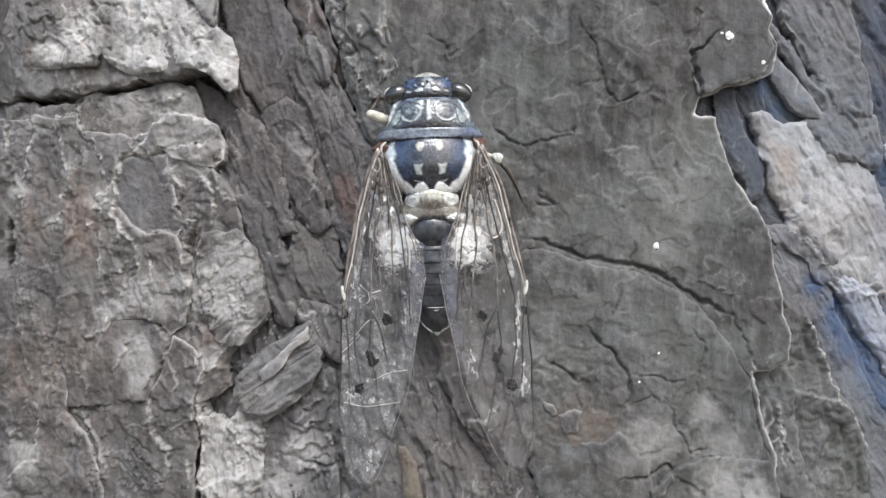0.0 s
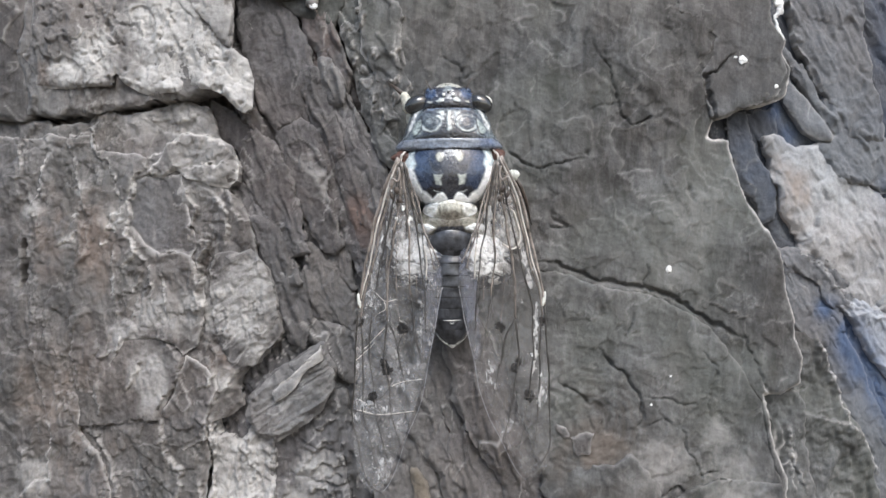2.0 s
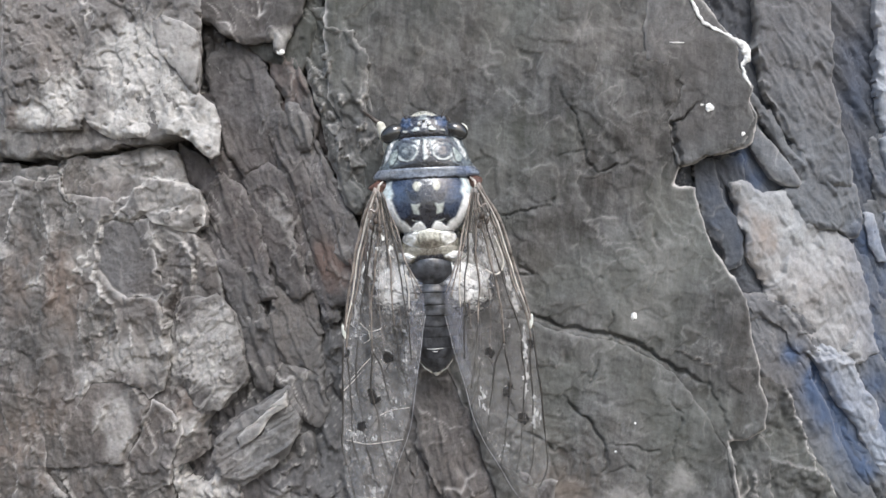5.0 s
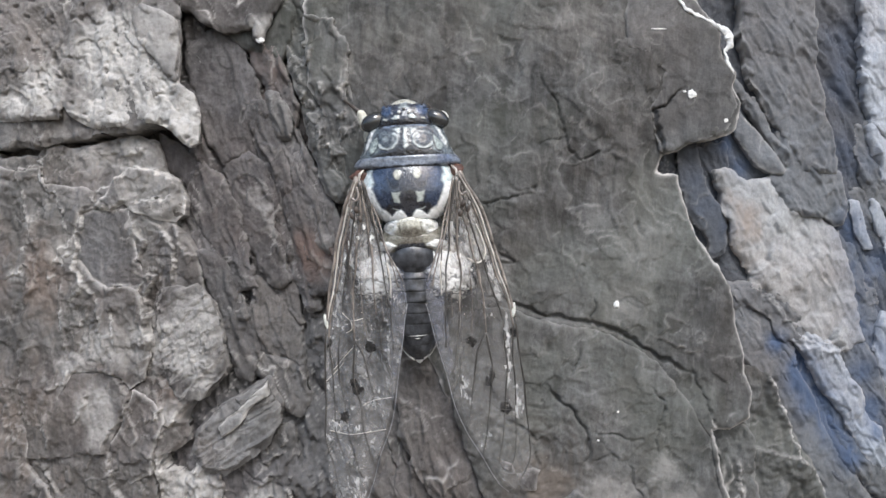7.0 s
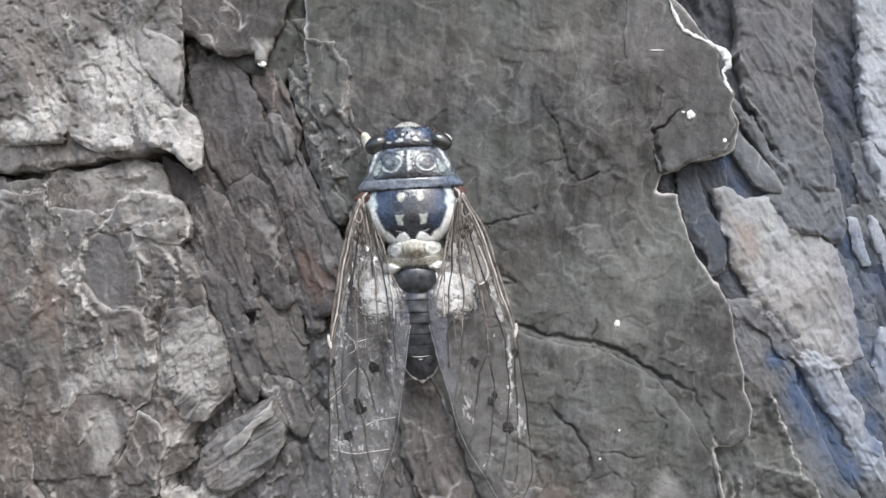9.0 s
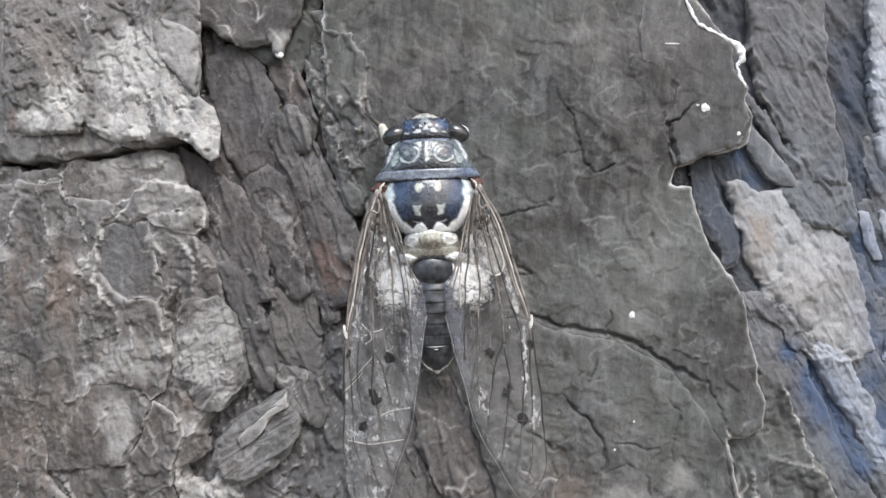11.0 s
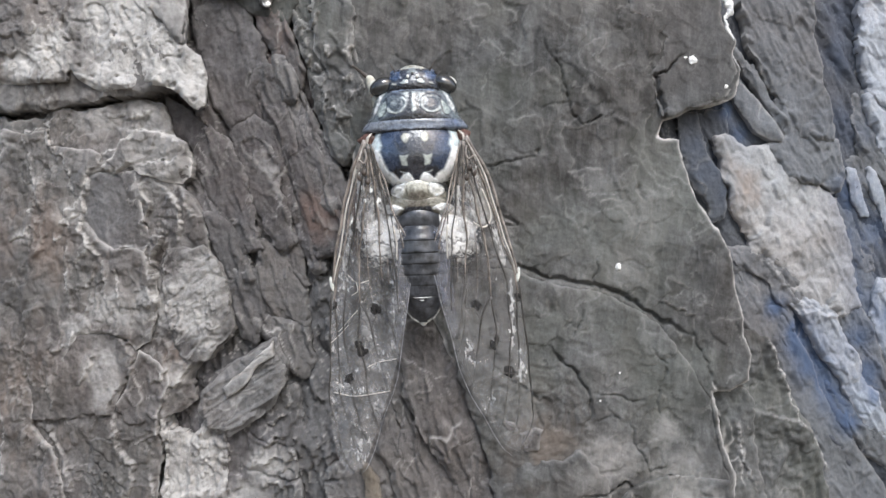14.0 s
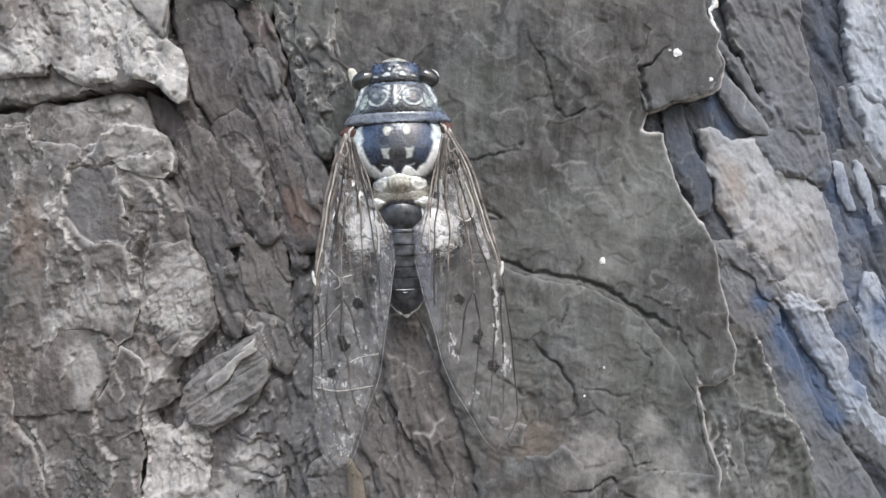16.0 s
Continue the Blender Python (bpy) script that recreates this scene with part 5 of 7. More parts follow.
bark_plate([(76.9, 29.3), (79.1, 30.0), (81.4, 23.7), (83.1, 18.8), (84.3, 14.9), (82.6, 15.9), (79.8, 17.7), (78.0, 22.6)],
           -3.2, 2, bark_side, "grey flank of a bark slab", grow=1.3, shear=0.65, fibre=0.6, stepped=0.65, grain=0.9, lips=0.4, relief=0.8, ragged=1.1, tilt=(0.08, 0))
bark_plate([(75.3, 17.6), (76.4, 17.1), (77.5, 12.8), (78.9, 9.4), (78.1, 9.4), (76.4, 12.3), (75.4, 15.2)],
           -3.2, 1.5, bark_skylit, "pale fin of bark", grow=0.4, fibre=0.3, stepped=0.4, grain=0.8)
bark_plate([(79.0, 17.7), (80.3, 16.3), (82.0, 12.4), (82.6, 9.5), (84.0, 7.0), (83.2, 7.0), (81.5, 10.4), (79.8, 13.8)],
           -3.2, 1.5, bark_skylit, "pale fin of bark", grow=0.4, fibre=0.3, stepped=0.4, grain=0.8)
bark_plate([(50.8, 21.5), (52.6, 22.3), (53.8, 21.1), (56.1, 19.6), (57.6, 19.8), (61.2, 20.4), (62.7, 17.1), (64.8, 15.3), (67.9, 15.4), (70.1, 13.5), (72.2, 11.7), (73.3, 8.8), (75.0, 4.0), (75.6, 0.1), (76.1, -3.7), (76.7, -5.7), (73.4, -7.1), (71.3, -6.6), (68.6, -5.1), (66.5, -4.7), (63.9, -2.7), (61.8, 1.0), (58.7, 2.9), (56.7, 2.9), (57.7, 4.8), (55.7, 6.6), (53.9, 9.4), (52.8, 14.1), (52.1, 17.8)],
           -2.5, 3.5, bark_pale, "pale buff bark scale", grow=0.6, shear=0.6, fibre=0.4, stepped=0.55, grain=0.9, lips=0.3, relief=0.8, ragged=1.2, tilt=(-0.02, 0), red=[(49, 15, 6), (52, 8, 5), (55, 13, 4)])
bark_plate([(54.7, 1.5), (57.8, 2.0), (61.3, 1.5), (64.4, -2.8), (65.2, -4.8), (62.9, -4.8), (60.3, -1.3), (57.3, 0.8)],
           -2.6, 1.5, bark_side, "grey layered edge under a pale scale", grow=1.3, shear=0.65, fibre=0.6, stepped=0.65, grain=0.9, lips=0.4, relief=0.8, ragged=1.1)
bark_plate([(53.6, 55.0), (67.4, 56.2), (67.5, 44.8), (67.7, 40.0), (68.8, 35.3), (69.7, 30.6), (70.7, 25.9), (71.8, 22.1), (67.6, 22.0), (65.0, 22.3), (63.9, 25.6), (62.4, 27.4), (60.3, 30.2), (57.8, 33.8), (55.7, 38.4), (54.7, 43.9)],
           -1.9, 4, bark_side, "grey layered bark slab", grow=0.3, shear=0.65, fibre=0.6, stepped=0.65, grain=0.9, lips=0.4, relief=0.8, ragged=1.1, rim=0.3)
bark_plate([(62.7, 27.7), (64.1, 27.1), (66.7, 25.3), (69.0, 22.8), (72.0, 21.2), (72.6, 17.4), (72.0, 14.3), (70.4, 16.4), (68.8, 15.9), (66.2, 15.3), (64.1, 16.2), (62.4, 17.6), (61.0, 20.4), (64.1, 21.9)],
           -2.2, 3, bark_side, "lumpy grey bark scale", grow=1.3, shear=0.65, fibre=0.6, stepped=0.65, grain=0.9, lips=0.4, relief=0.8, ragged=1.1, rim=0.3)
bark_plate([(52.5, 38.4), (54.0, 37.0), (56.5, 34.4), (57.5, 33.0), (59.6, 29.8), (62.1, 26.6), (64.5, 22.4), (63.2, 21.9), (61.6, 24.2), (59.1, 27.9), (56.5, 31.1), (55.0, 33.8), (53.0, 35.6)],
           -2.5, 2.5, bark_side, "narrow grey bark strip", grow=0.1, shear=0.65, fibre=0.6, stepped=0.65, grain=0.9, lips=0.4, relief=0.8, ragged=1.1)
bark_plate([(52.6, 27.9), (53.9, 28.4), (55.6, 25.5), (58.2, 22.9), (61.3, 22.5), (61.8, 21.1), (57.2, 21.0), (54.6, 23.2)],
           -3.9, 2, bark_slate, "dark bark under a splinter", grow=0.5, stepped=0.2, grain=0.5)
bark_plate([(51.2, 31.8), (53.5, 32.9), (55.8, 30.0), (58.4, 27.5), (60.4, 25.0), (62.4, 22.2), (61.9, 21.5), (59.6, 21.9), (57.4, 22.8), (55.6, 24.8), (53.6, 27.6)],
           -2.0, 2, bark_side, "grey bark splinter", grow=0.05, shear=0.5, fibre=0.3, stepped=0.5, grain=0.9, ragged=0.35, rim=0.3, tilt=(0.06, 0))
bark_plate([(44.4, 25.1), (46.4, 25.6), (47.8, 22.4), (49.3, 17.8), (51.3, 15.0), (51.8, 11.3), (51.1, 8.5), (50.1, 8.5), (49.2, 12.2), (46.9, 14.9), (44.9, 19.5)],
           -3.0, 2, bark_slate, "thin bluish bark slab in a gap", grow=0.6, shear=0.5, fibre=0.35, stepped=0.6, grain=0.9, ragged=1.1, tilt=(0.08, 0))
bark_plate([(47.1, 25.2), (51.9, 26.5), (52.4, 22.1), (51.5, 19.6), (50.5, 21.1), (48.9, 22.0)],
           -3.3, 2, bark_slate, "thin bluish bark slab in a gap", grow=0.6, shear=0.5, fibre=0.35, stepped=0.6, grain=0.9, ragged=1.1, tilt=(-0.06, 0))
bark_plate([(-32.7, -20.3), (-30.2, -17.5), (-24.9, -14.2), (-20.9, -11.7), (-20.3, -14.0), (-19.0, -15.9), (-20.6, -19.3), (-23.1, -20.2), (-27.5, -21.8), (-31.1, -24.0), (-32.7, -23.4)],
           -2.3, 3, bark_furrow, "brown bark under a tilted block", grow=0.4, fibre=0.6, shear=-0.5, stepped=0.6)

bark_plate([(-19.4, 26.5), (-18.6, 27.5), (-17.7, 26.3), (-16.3, 22.3), (-15.8, 19.1), (-16.4, 17.9), (-18.0, 21.2)],
           -2.0, 3, bark_furrow, "", pale_amount=0.2, pale=[(-17, 24, 5)], tilt=(0.2, 0.0), shear=0.35, stepped=0.7, fibre=1.2, grow=0.75, ragged=0.8, rim=0.12, grain=1.4, lips=0.7, flaky=0.2)
bark_plate([(-22.6, 20.4), (-21.4, 20.5), (-20.3, 19.4), (-20.0, 15.8), (-18.8, 11.5), (-17.8, 7.6), (-19.1, 8.7), (-21.0, 13.8)],
           -2.7, 3, bark_furrow, "", tilt=(0.16, 0.0), shear=0.35, stepped=0.7, fibre=1.2, grow=0.75, ragged=0.8, rim=0.12, grain=1.4, lips=0.7, flaky=0.2)
bark_plate([(-21.2, 32.8), (-19.9, 32.8), (-18.2, 28.9), (-18.3, 26.3), (-19.9, 26.4), (-20.8, 29.2)],
           -2.0, 3, bark_furrow, "", tilt=(0.16, 0.0), pale_amount=0.18, pale=[(-20, 30, 5)], shear=0.35, stepped=0.7, fibre=1.2, grow=0.75, ragged=0.8, rim=0.12, grain=1.4, lips=0.7, flaky=0.2)
bark_plate([(-15.7, 8.6), (-14.6, 9.7), (-13.2, 10.1), (-12.1, 9.0), (-12.4, 6.0), (-13.1, 2.4), (-14.1, 1.5), (-14.9, 5.1)],
           -2.7, 3, bark_furrow, "", shear=0.3, red=[(-13, 8, 4)], stepped=0.7, fibre=0.9, grow=0.75, ragged=1.4, rim=0.12, grain=1.4, lips=0.7, flaky=0.2)
bark_plate([(-18.2, 8.6), (-16.9, 10.1), (-15.6, 7.9), (-14.5, 4.2), (-13.8, -0.3), (-15.0, -0.3), (-16.9, 4.2)],
           -2.7, 3, bark_furrow, "", tilt=(0.12, 0.0), shear=0.3, stepped=0.7, fibre=0.9, grow=0.75, ragged=1.4, rim=0.12, grain=1.4, lips=0.7, flaky=0.2)
bark_plate([(51.3, -20.6), (52.7, -19.7), (55.0, -20.2), (56.2, -22.4), (55.9, -26.1), (56.5, -30.2), (58.1, -35.3), (60.6, -42.9), (54.6, -42.6), (53.0, -35.1), (52.5, -30.5), (51.5, -25.3)],
           -1.7, 3, bark_green, "grey bark edge below a broad scale", grow=0.9, shear=0.4, fibre=0.3, stepped=0.7, grain=1.4, ragged=1.2, relief=0.6, crumbs=0.1, blue=False)
bark_plate([(-6.8, -30.9), (-5.6, -31.2), (-4.3, -33.2), (-3.4, -37.0), (-2.8, -41.9), (-5.9, -41.9), (-6.4, -36.6)],
           -1.4, 2, bark_tan, "tan bark splinter", shear=0.1, fibre=0.4, stepped=0.3, ragged=0.5, rim=0.1)
bark_plate([(-20.1, 29.6), (-17.2, 27.2), (-14.4, 21.7), (-11.7, 16.6), (-10.0, 11.8), (-9.6, 2.9), (-14.4, 1.9), (-16.3, 8.1), (-18.1, 15.3), (-19.6, 22.4)],
           -2.0, 3, bark_furrow, "reddish-grey bark strip in the furrow", tilt=(0.08, 0.0), shear=0.35, stepped=0.7, fibre=1.1, grow=0.6, ragged=0.9, rim=0.15, grain=1.4, lips=0.7, pale_amount=0.12, pale=[(-12, 16, 5)], red=[(-14, 8, 4)])


def resin_drop(x, z, h, rx, rz, seed):
    """A crusted blob of dried white resin on the bark."""
    bm = bmesh.new()
    bmesh.ops.create_icosphere(bm, subdivisions=4, radius=1)
    for v in bm.verts:
        c = v.co
        k = 1.25 + 0.55 * noise.fractal(c * 1.7 + Vector((seed, 0, 0)), 0.8, 2.0, 4)
        v.co = Vector((c.x * rx * k, c.y * 0.28 * min(rx, rz) * k, c.z * rz * k)) * MM
    bmesh.ops.translate(bm, verts=bm.verts, vec=Vector((x, float(trunk_y(np.array(x))) - h, z)) * MM)
    me = bpy.data.meshes.new("resin_drop")
    bm.to_mesh(me)
    bm.free()
    for p in me.polygons:
        p.use_smooth = True
    tree_part("resin_drop", me, resin, "crusted white resin")


def resin_ridge(line, h, seed):
    """A ragged crust of dried resin along an edge: (x, z, half width) from end to end."""
    bm = bmesh.new()
    rows = []
    n = 14 * (len(line) - 1)
    for k in range(n + 1):
        f = k / n * (len(line) - 1)
        i = min(int(f), len(line) - 2)
        a, b = np.array(line[i]), np.array(line[i + 1])
        x, z, r = a + (b - a) * (f - i)
        way = (b - a)[:2] / np.hypot(*(b - a)[:2])
        side = np.array([-way[1], way[0]])
        row = []
        for j in range(14):
            t = 2 * math.pi * j / 14
            e = r * (0.9 + 0.9 * noise.fractal(Vector((x * 0.9, z * 0.9, seed + 0.8 * math.cos(t))), 0.7, 2.0, 4))
            e = max(e, 0.06)
            px, pz = x + side[0] * math.cos(t) * e, z + side[1] * math.cos(t) * e
            row.append(bm.verts.new(Vector((px, float(trunk_y(np.array(px))) - h - 0.55 * math.sin(t) * e, pz)) * MM))
        rows.append(row)
    for a, b in zip(rows, rows[1:]):
        for j in range(14):
            bm.faces.new((a[j], a[(j + 1) % 14], b[(j + 1) % 14], b[j]))
    bm.faces.new(rows[0])
    bm.faces.new(rows[-1])
    bmesh.ops.recalc_face_normals(bm, faces=bm.faces)
    me = bpy.data.meshes.new("resin_crust")
    bm.to_mesh(me)
    bm.free()
    for p in me.polygons:
        p.use_smooth = True
    tree_part("resin_crust", me, resin, "ragged crust of white resin along a bark edge")


resin_drop(45.0, 33.4, 0.9, 0.5, 0.5, 1)
resin_drop(43.8, 33.8, 0.8, 0.22, 0.14, 2)
resin_drop(33.2, 0.4, 0.3, 0.4, 0.4, 3)
resin_drop(32.6, 0.8, 0.2, 0.22, 0.12, 4)
resin_drop(39.5, 43.4, 0.9, 0.8, 0.08, 13)
resin_drop(51.7, 29.5, 0.4, 0.22, 0.2, 14)
resin_drop(-29.6, 40.2, -3, 0.4, 0.5, 15)
resin_drop(54.8, 13.7, -2.4, 0.14, 0.5, 16)
resin_drop(-22.4, 40.9, -0.2, 0.5, 0.35, 17)
resin_drop(33.6, -16.3, 0.5, 0.13, 0.13, 18)
resin_drop(30.5, -20.7, 0.5, 0.13, 0.13, 19)
resin_drop(42.8, -36.9, 0.4, 0.7, 0.4, 20)
resin_drop(50.7, 29.5, 0.7, 0.28, 0.22, 21)
resin_ridge([(40.7, 54.2, 0.15), (41.4, 51.5, 0.2), (42.4, 48.9, 0.3), (43.8, 46.7, 0.28), (46.6, 45.4, 0.35), (48.7, 44.4, 0.3), (50.6, 43.2, 0.75), (51.2, 41.5, 0.65), (50.3, 40.2, 0.28), (50.8, 38.9, 0.4), (51.9, 36.8, 0.15)], 0.95, 3)

# ---- the cicada: x across the body, z towards the head, -y away from the bark; millimetres ----
cicada = tagged(new("cicada"), "black cicada with pale markings and clear spotted wings on bark", "cicada")


def part(name, bm, material, parent, label=""):
    """Links a bmesh, in millimetres, as one mesh object under a thing or a part."""
    bmesh.ops.scale(bm, verts=bm.verts, vec=(MM, MM, MM))
    bmesh.ops.recalc_face_normals(bm, faces=bm.faces)
    me = bpy.data.meshes.new(name)
    bm.to_mesh(me)
    bm.free()
    for p in me.polygons:
        p.use_smooth = True
    me.materials.append(material)
    ob = new(name, me)
    ob.parent = parent
    return tagged(ob, label)


def profile(sections, v):
    """Half width, half height and centre height of a lofted body at v."""
    s = np.array(eased(sections, 160))
    return [np.interp(v, s[:, 0], s[:, k]) for k in (1, 2, 3)]


def eased(sections, n):
    """Resampled sections on smooth curves."""
    s = np.array(sorted(sections), float)
    t = np.arange(len(s))
    out = []
    for k in np.linspace(0, len(s) - 1, n):
        i = min(int(k), len(s) - 2)
        f = k - i
        p0, p1, p2, p3 = s[max(i - 1, 0)], s[i], s[i + 1], s[min(i + 2, len(s) - 1)]
        out.append(0.5 * (2 * p1 + (p2 - p0) * f + (2 * p0 - 5 * p1 + 4 * p2 - p3) * f * f + (3 * p1 - p0 - 3 * p2 + p3) * f ** 3))
    return out


def loft(sections, n=24, ring=40, lumps=0.0, seed=0, swell=1.0):
    bm = bmesh.new()
    rings = []
    for v, hw, hh, wc in eased(sections, n):
        row = []
        for k in range(ring):
            a = 2 * math.pi * k / ring
            c, s = math.cos(a), math.sin(a)
            e = 1 + lumps * noise.noise(Vector((c * 2 + seed, s * 2, v * 0.6)))
            row.append(bm.verts.new((max(hw, 0.02) * c * e * swell, -(wc + max(hh, 0.02) * s * e * swell), v)))
        rings.append(row)
    for a, b in zip(rings, rings[1:]):
        for k in range(ring):
            bm.faces.new((a[k], a[(k + 1) % ring], b[(k + 1) % ring], b[k]))
    bm.faces.new(rings[0])
    bm.faces.new(rings[-1])
    return bm


def arc(cu, cv, ru, rv, a0, a1, n=16):
    return [(cu + ru * math.cos(radians(a0 + (a1 - a0) * k / n)), cv + rv * math.sin(radians(a0 + (a1 - a0) * k / n))) for k in range(n + 1)]


def mirrored(outline):
    return [(-u, v) for u, v in reversed(outline)]


def ellipsoid(centre, radii, turn=(0, 0, 0), segments=28):
    bm = bmesh.new()
    bmesh.ops.create_uvsphere(bm, u_segments=segments, v_segments=segments // 2, radius=1)
    m = Matrix.Translation(centre) @ Euler([radians(a) for a in turn]).to_matrix().to_4x4() @ Matrix.Diagonal((*radii, 1))
    bmesh.ops.transform(bm, matrix=m, verts=bm.verts)
    return bm


def tube(points, radii, ring=8):
    """A round rod through points."""
    bm = bmesh.new()
    pts = [Vector(p) for p in points]
    rows = []
    for k, p in enumerate(pts):
        way = (pts[min(k + 1, len(pts) - 1)] - pts[max(k - 1, 0)]).normalized()
        side = way.cross(Vector((0.1, 1, 0.2))).normalized()
        up = way.cross(side)
        r = radii[k] if isinstance(radii, (list, tuple)) else radii
        rows.append([bm.verts.new(p + r * (math.cos(2 * math.pi * j / ring) * side + math.sin(2 * math.pi * j / ring) * up)) for j in range(ring)])
    for a, b in zip(rows, rows[1:]):
        for j in range(ring):
            bm.faces.new((a[j], a[(j + 1) % ring], b[(j + 1) % ring], b[j]))
    bm.faces.new(rows[0])
    bm.faces.new(rows[-1])
    return bm


HEAD = [(10.3, 0.9, 0.8, 4.7), (9.9, 1.9, 1.6, 4.9), (9.4, 2.7, 2.3, 5.1), (8.8, 3.4, 2.8, 5.2), (8.0, 3.9, 3.1, 5.3), (7.2, 4.2, 3.3, 5.4), (6.4, 4.4, 3.3, 5.4), (5.7, 4.2, 3.1, 5.3)]
PRONOTUM = [(6.3, 4.5, 3.1, 5.2), (5.7, 5.3, 3.6, 5.3), (4.6, 5.8, 4.1, 5.3), (3.0, 6.3, 4.45, 5.3), (1.7, 6.9, 4.55, 5.2), (0.4, 6.5, 4.3, 5.0)]
COLLAR = [(2.1, 6.4, 3.4, 5.3), (1.75, 7.0, 4.35, 5.2), (1.4, 7.35, 4.68, 5.1), (1.0, 7.65, 4.72, 5.0), (0.55, 7.6, 4.72, 5.0), (0.25, 7.0, 4.7, 5.05), (0.0, 6.2, 4.6, 5.1)]
MESONOTUM = [(0.5, 5.8, 4.3, 5.1), (-0.4, 6.4, 4.6, 5.2), (-1.8, 6.7, 4.9, 5.25), (-3.6, 6.6, 5.1, 5.25), (-5.3, 5.9, 5.0, 5.1), (-6.8, 4.7, 4.7, 5.0), (-7.7, 3.6, 4.2, 4.9), (-8.3, 2.6, 3.4, 4.8)]
CROSS = [(-6.8, 1.6, 3.8, 5.5), (-7.4, 3.0, 4.4, 5.3), (-8.1, 3.7, 4.6, 5.1), (-8.8, 3.8, 4.5, 5.0), (-9.6, 3.5, 4.2, 4.9), (-10.3, 2.8, 4.0, 4.75)]
METANOTUM = [(-8.6, 4.2, 3.6, 4.7), (-9.6, 4.9, 4.1, 4.6), (-10.5, 5.2, 4.2, 4.5), (-11.3, 5.3, 4.0, 4.5), (-12.0, 4.9, 3.4, 4.4)]


class Layers:
    """Soft-edged colours laid one over another on the back of a lofted part: patches and strokes in (across, along)."""

    def __init__(self):
        self.rows = []

    def patch(self, color, soft, outline, amount=1.0, lift=0.0, pair=True):
        self.rows.append((color, soft, outline, 0.0, amount, lift))
        if pair:
            self.rows.append((color, soft, mirrored(outline), 0.0, amount, lift))

    def stroke(self, color, width, points, amount=1.0, lift=0.0, pair=True):
        self.rows.append((color, 0.6 * width, points, width, amount, lift))
        if pair:
            self.rows.append((color, 0.6 * width, mirrored(points), width, amount, lift))


def path_distance(x, z, line):
    best = np.full(x.shape, 1e9)
    for (ax, az), (bx, bz) in zip(line, line[1:]):
        dx, dz = bx - ax, bz - az
        t = np.clip(((x - ax) * dx + (z - az) * dz) / (dx * dx + dz * dz + 1e-12), 0, 1)
        best = np.minimum(best, (x - ax - t * dx) ** 2 + (z - az - t * dz) ** 2)
    return np.sqrt(best)


def painted(name, sections, base, layers, parent, label="", seed=0, n=110, ring=230, mottle=0.3, warp=0.16, grit=0.03, material=None):
    """A lofted body part whose back carries soft, mottled markings."""
    sec = np.array(eased(sections, n))
    a = np.linspace(0, 2 * np.pi, ring, endpoint=False)
    c, s = np.cos(a)[None, :], np.sin(a)[None, :]
    hw, hh, wc = (np.maximum(sec[:, k], 0.02)[:, None] for k in (1, 2, 3))
    hw = 1.03 * hw
    v = sec[:, 0][:, None] + 0 * c
    u = hw * c
    pu = u + warp * fbm(u * 1.1, v * 1.1, seed + 5, 3)
    pv = v + warp * fbm(u * 1.1 + 9, v * 1.1, seed + 15, 3)
    tint = np.ones(u.shape + (3,)) * np.array(base)
    lift = np.zeros(u.shape)
    top = smooth(s / 0.2) + 0 * u
    for color, soft, outline, width, amount, up in layers.rows:
        d = width / 2 - path_distance(pu, pv, outline) if width else inside_distance(pu, pv, list(outline))
        m = smooth(d / soft + 0.5) * amount * top
        tint = tint * (1 - m[..., None]) + m[..., None] * np.array(color)
        lift = lift + up * m
    spots = fbm(u * 1.6, v * 1.6, seed + 25, 5, 0.7)
    tint = tint * np.clip(1 + mottle * 1.6 * spots, 0.25, 2.0)[..., None]
    e = lift + grit * fbm(u * 2.2, v * 2.2, seed + 35, 4, 0.6)
    x, w = (hw + e) * c, wc + (hh + e) * s
    pts = np.stack([x, -w, v], -1).reshape(-1, 3) * MM
    ids = np.arange(n * ring).reshape(n, ring)
    nxt = np.roll(ids, -1, axis=1)
    quads = np.stack([ids[:-1], nxt[:-1], nxt[1:], ids[1:]], -1).reshape(-1, 4)
    me = grid_mesh(name, pts, quads)
    layer = me.attributes.new("tint", "FLOAT_COLOR", "POINT")
    layer.data.foreach_set("color", np.concatenate([np.clip(tint, 0, 1), np.ones(u.shape + (1,))], -1).astype(np.float32).ravel())
    me.materials.append(material or cuticle)
    ob = new(name, me)
    ob.parent = parent
    return tagged(ob, label)


BLACK, INK, SLATE, INDIGO = (0.012, 0.013, 0.018), (0.03, 0.035, 0.05), (0.14, 0.165, 0.21), (0.032, 0.05, 0.092)
ASH, PALE, CREAM_TONE, WHITE = (0.28, 0.32, 0.33), (0.5, 0.54, 0.53), (0.62, 0.62, 0.54), (0.95, 0.97, 0.95)

# head
paint = Layers()
paint.patch(CREAM_TONE, 0.3, [(-1.9, 9.4), (-1.2, 10.1), (0.0, 10.5), (1.2, 10.1), (1.9, 9.4), (0.9, 9.3), (0.0, 9.5), (-0.9, 9.3)], 0.95, 0.1, False)
for k in range(5):
    paint.stroke(INK, 0.1, [(0.1 + 0.3 * k, 10.3 - 0.1 * k), (0.15 + 0.3 * k, 9.6 - 0.08 * k)], 0.6)
paint.patch(ASH, 0.3, [(-0.4, 9.5), (0.4, 9.5), (0.8, 8.7), (0.2, 8.6), (-0.2, 8.6), (-0.8, 8.7)], 0.8, 0.08, False)
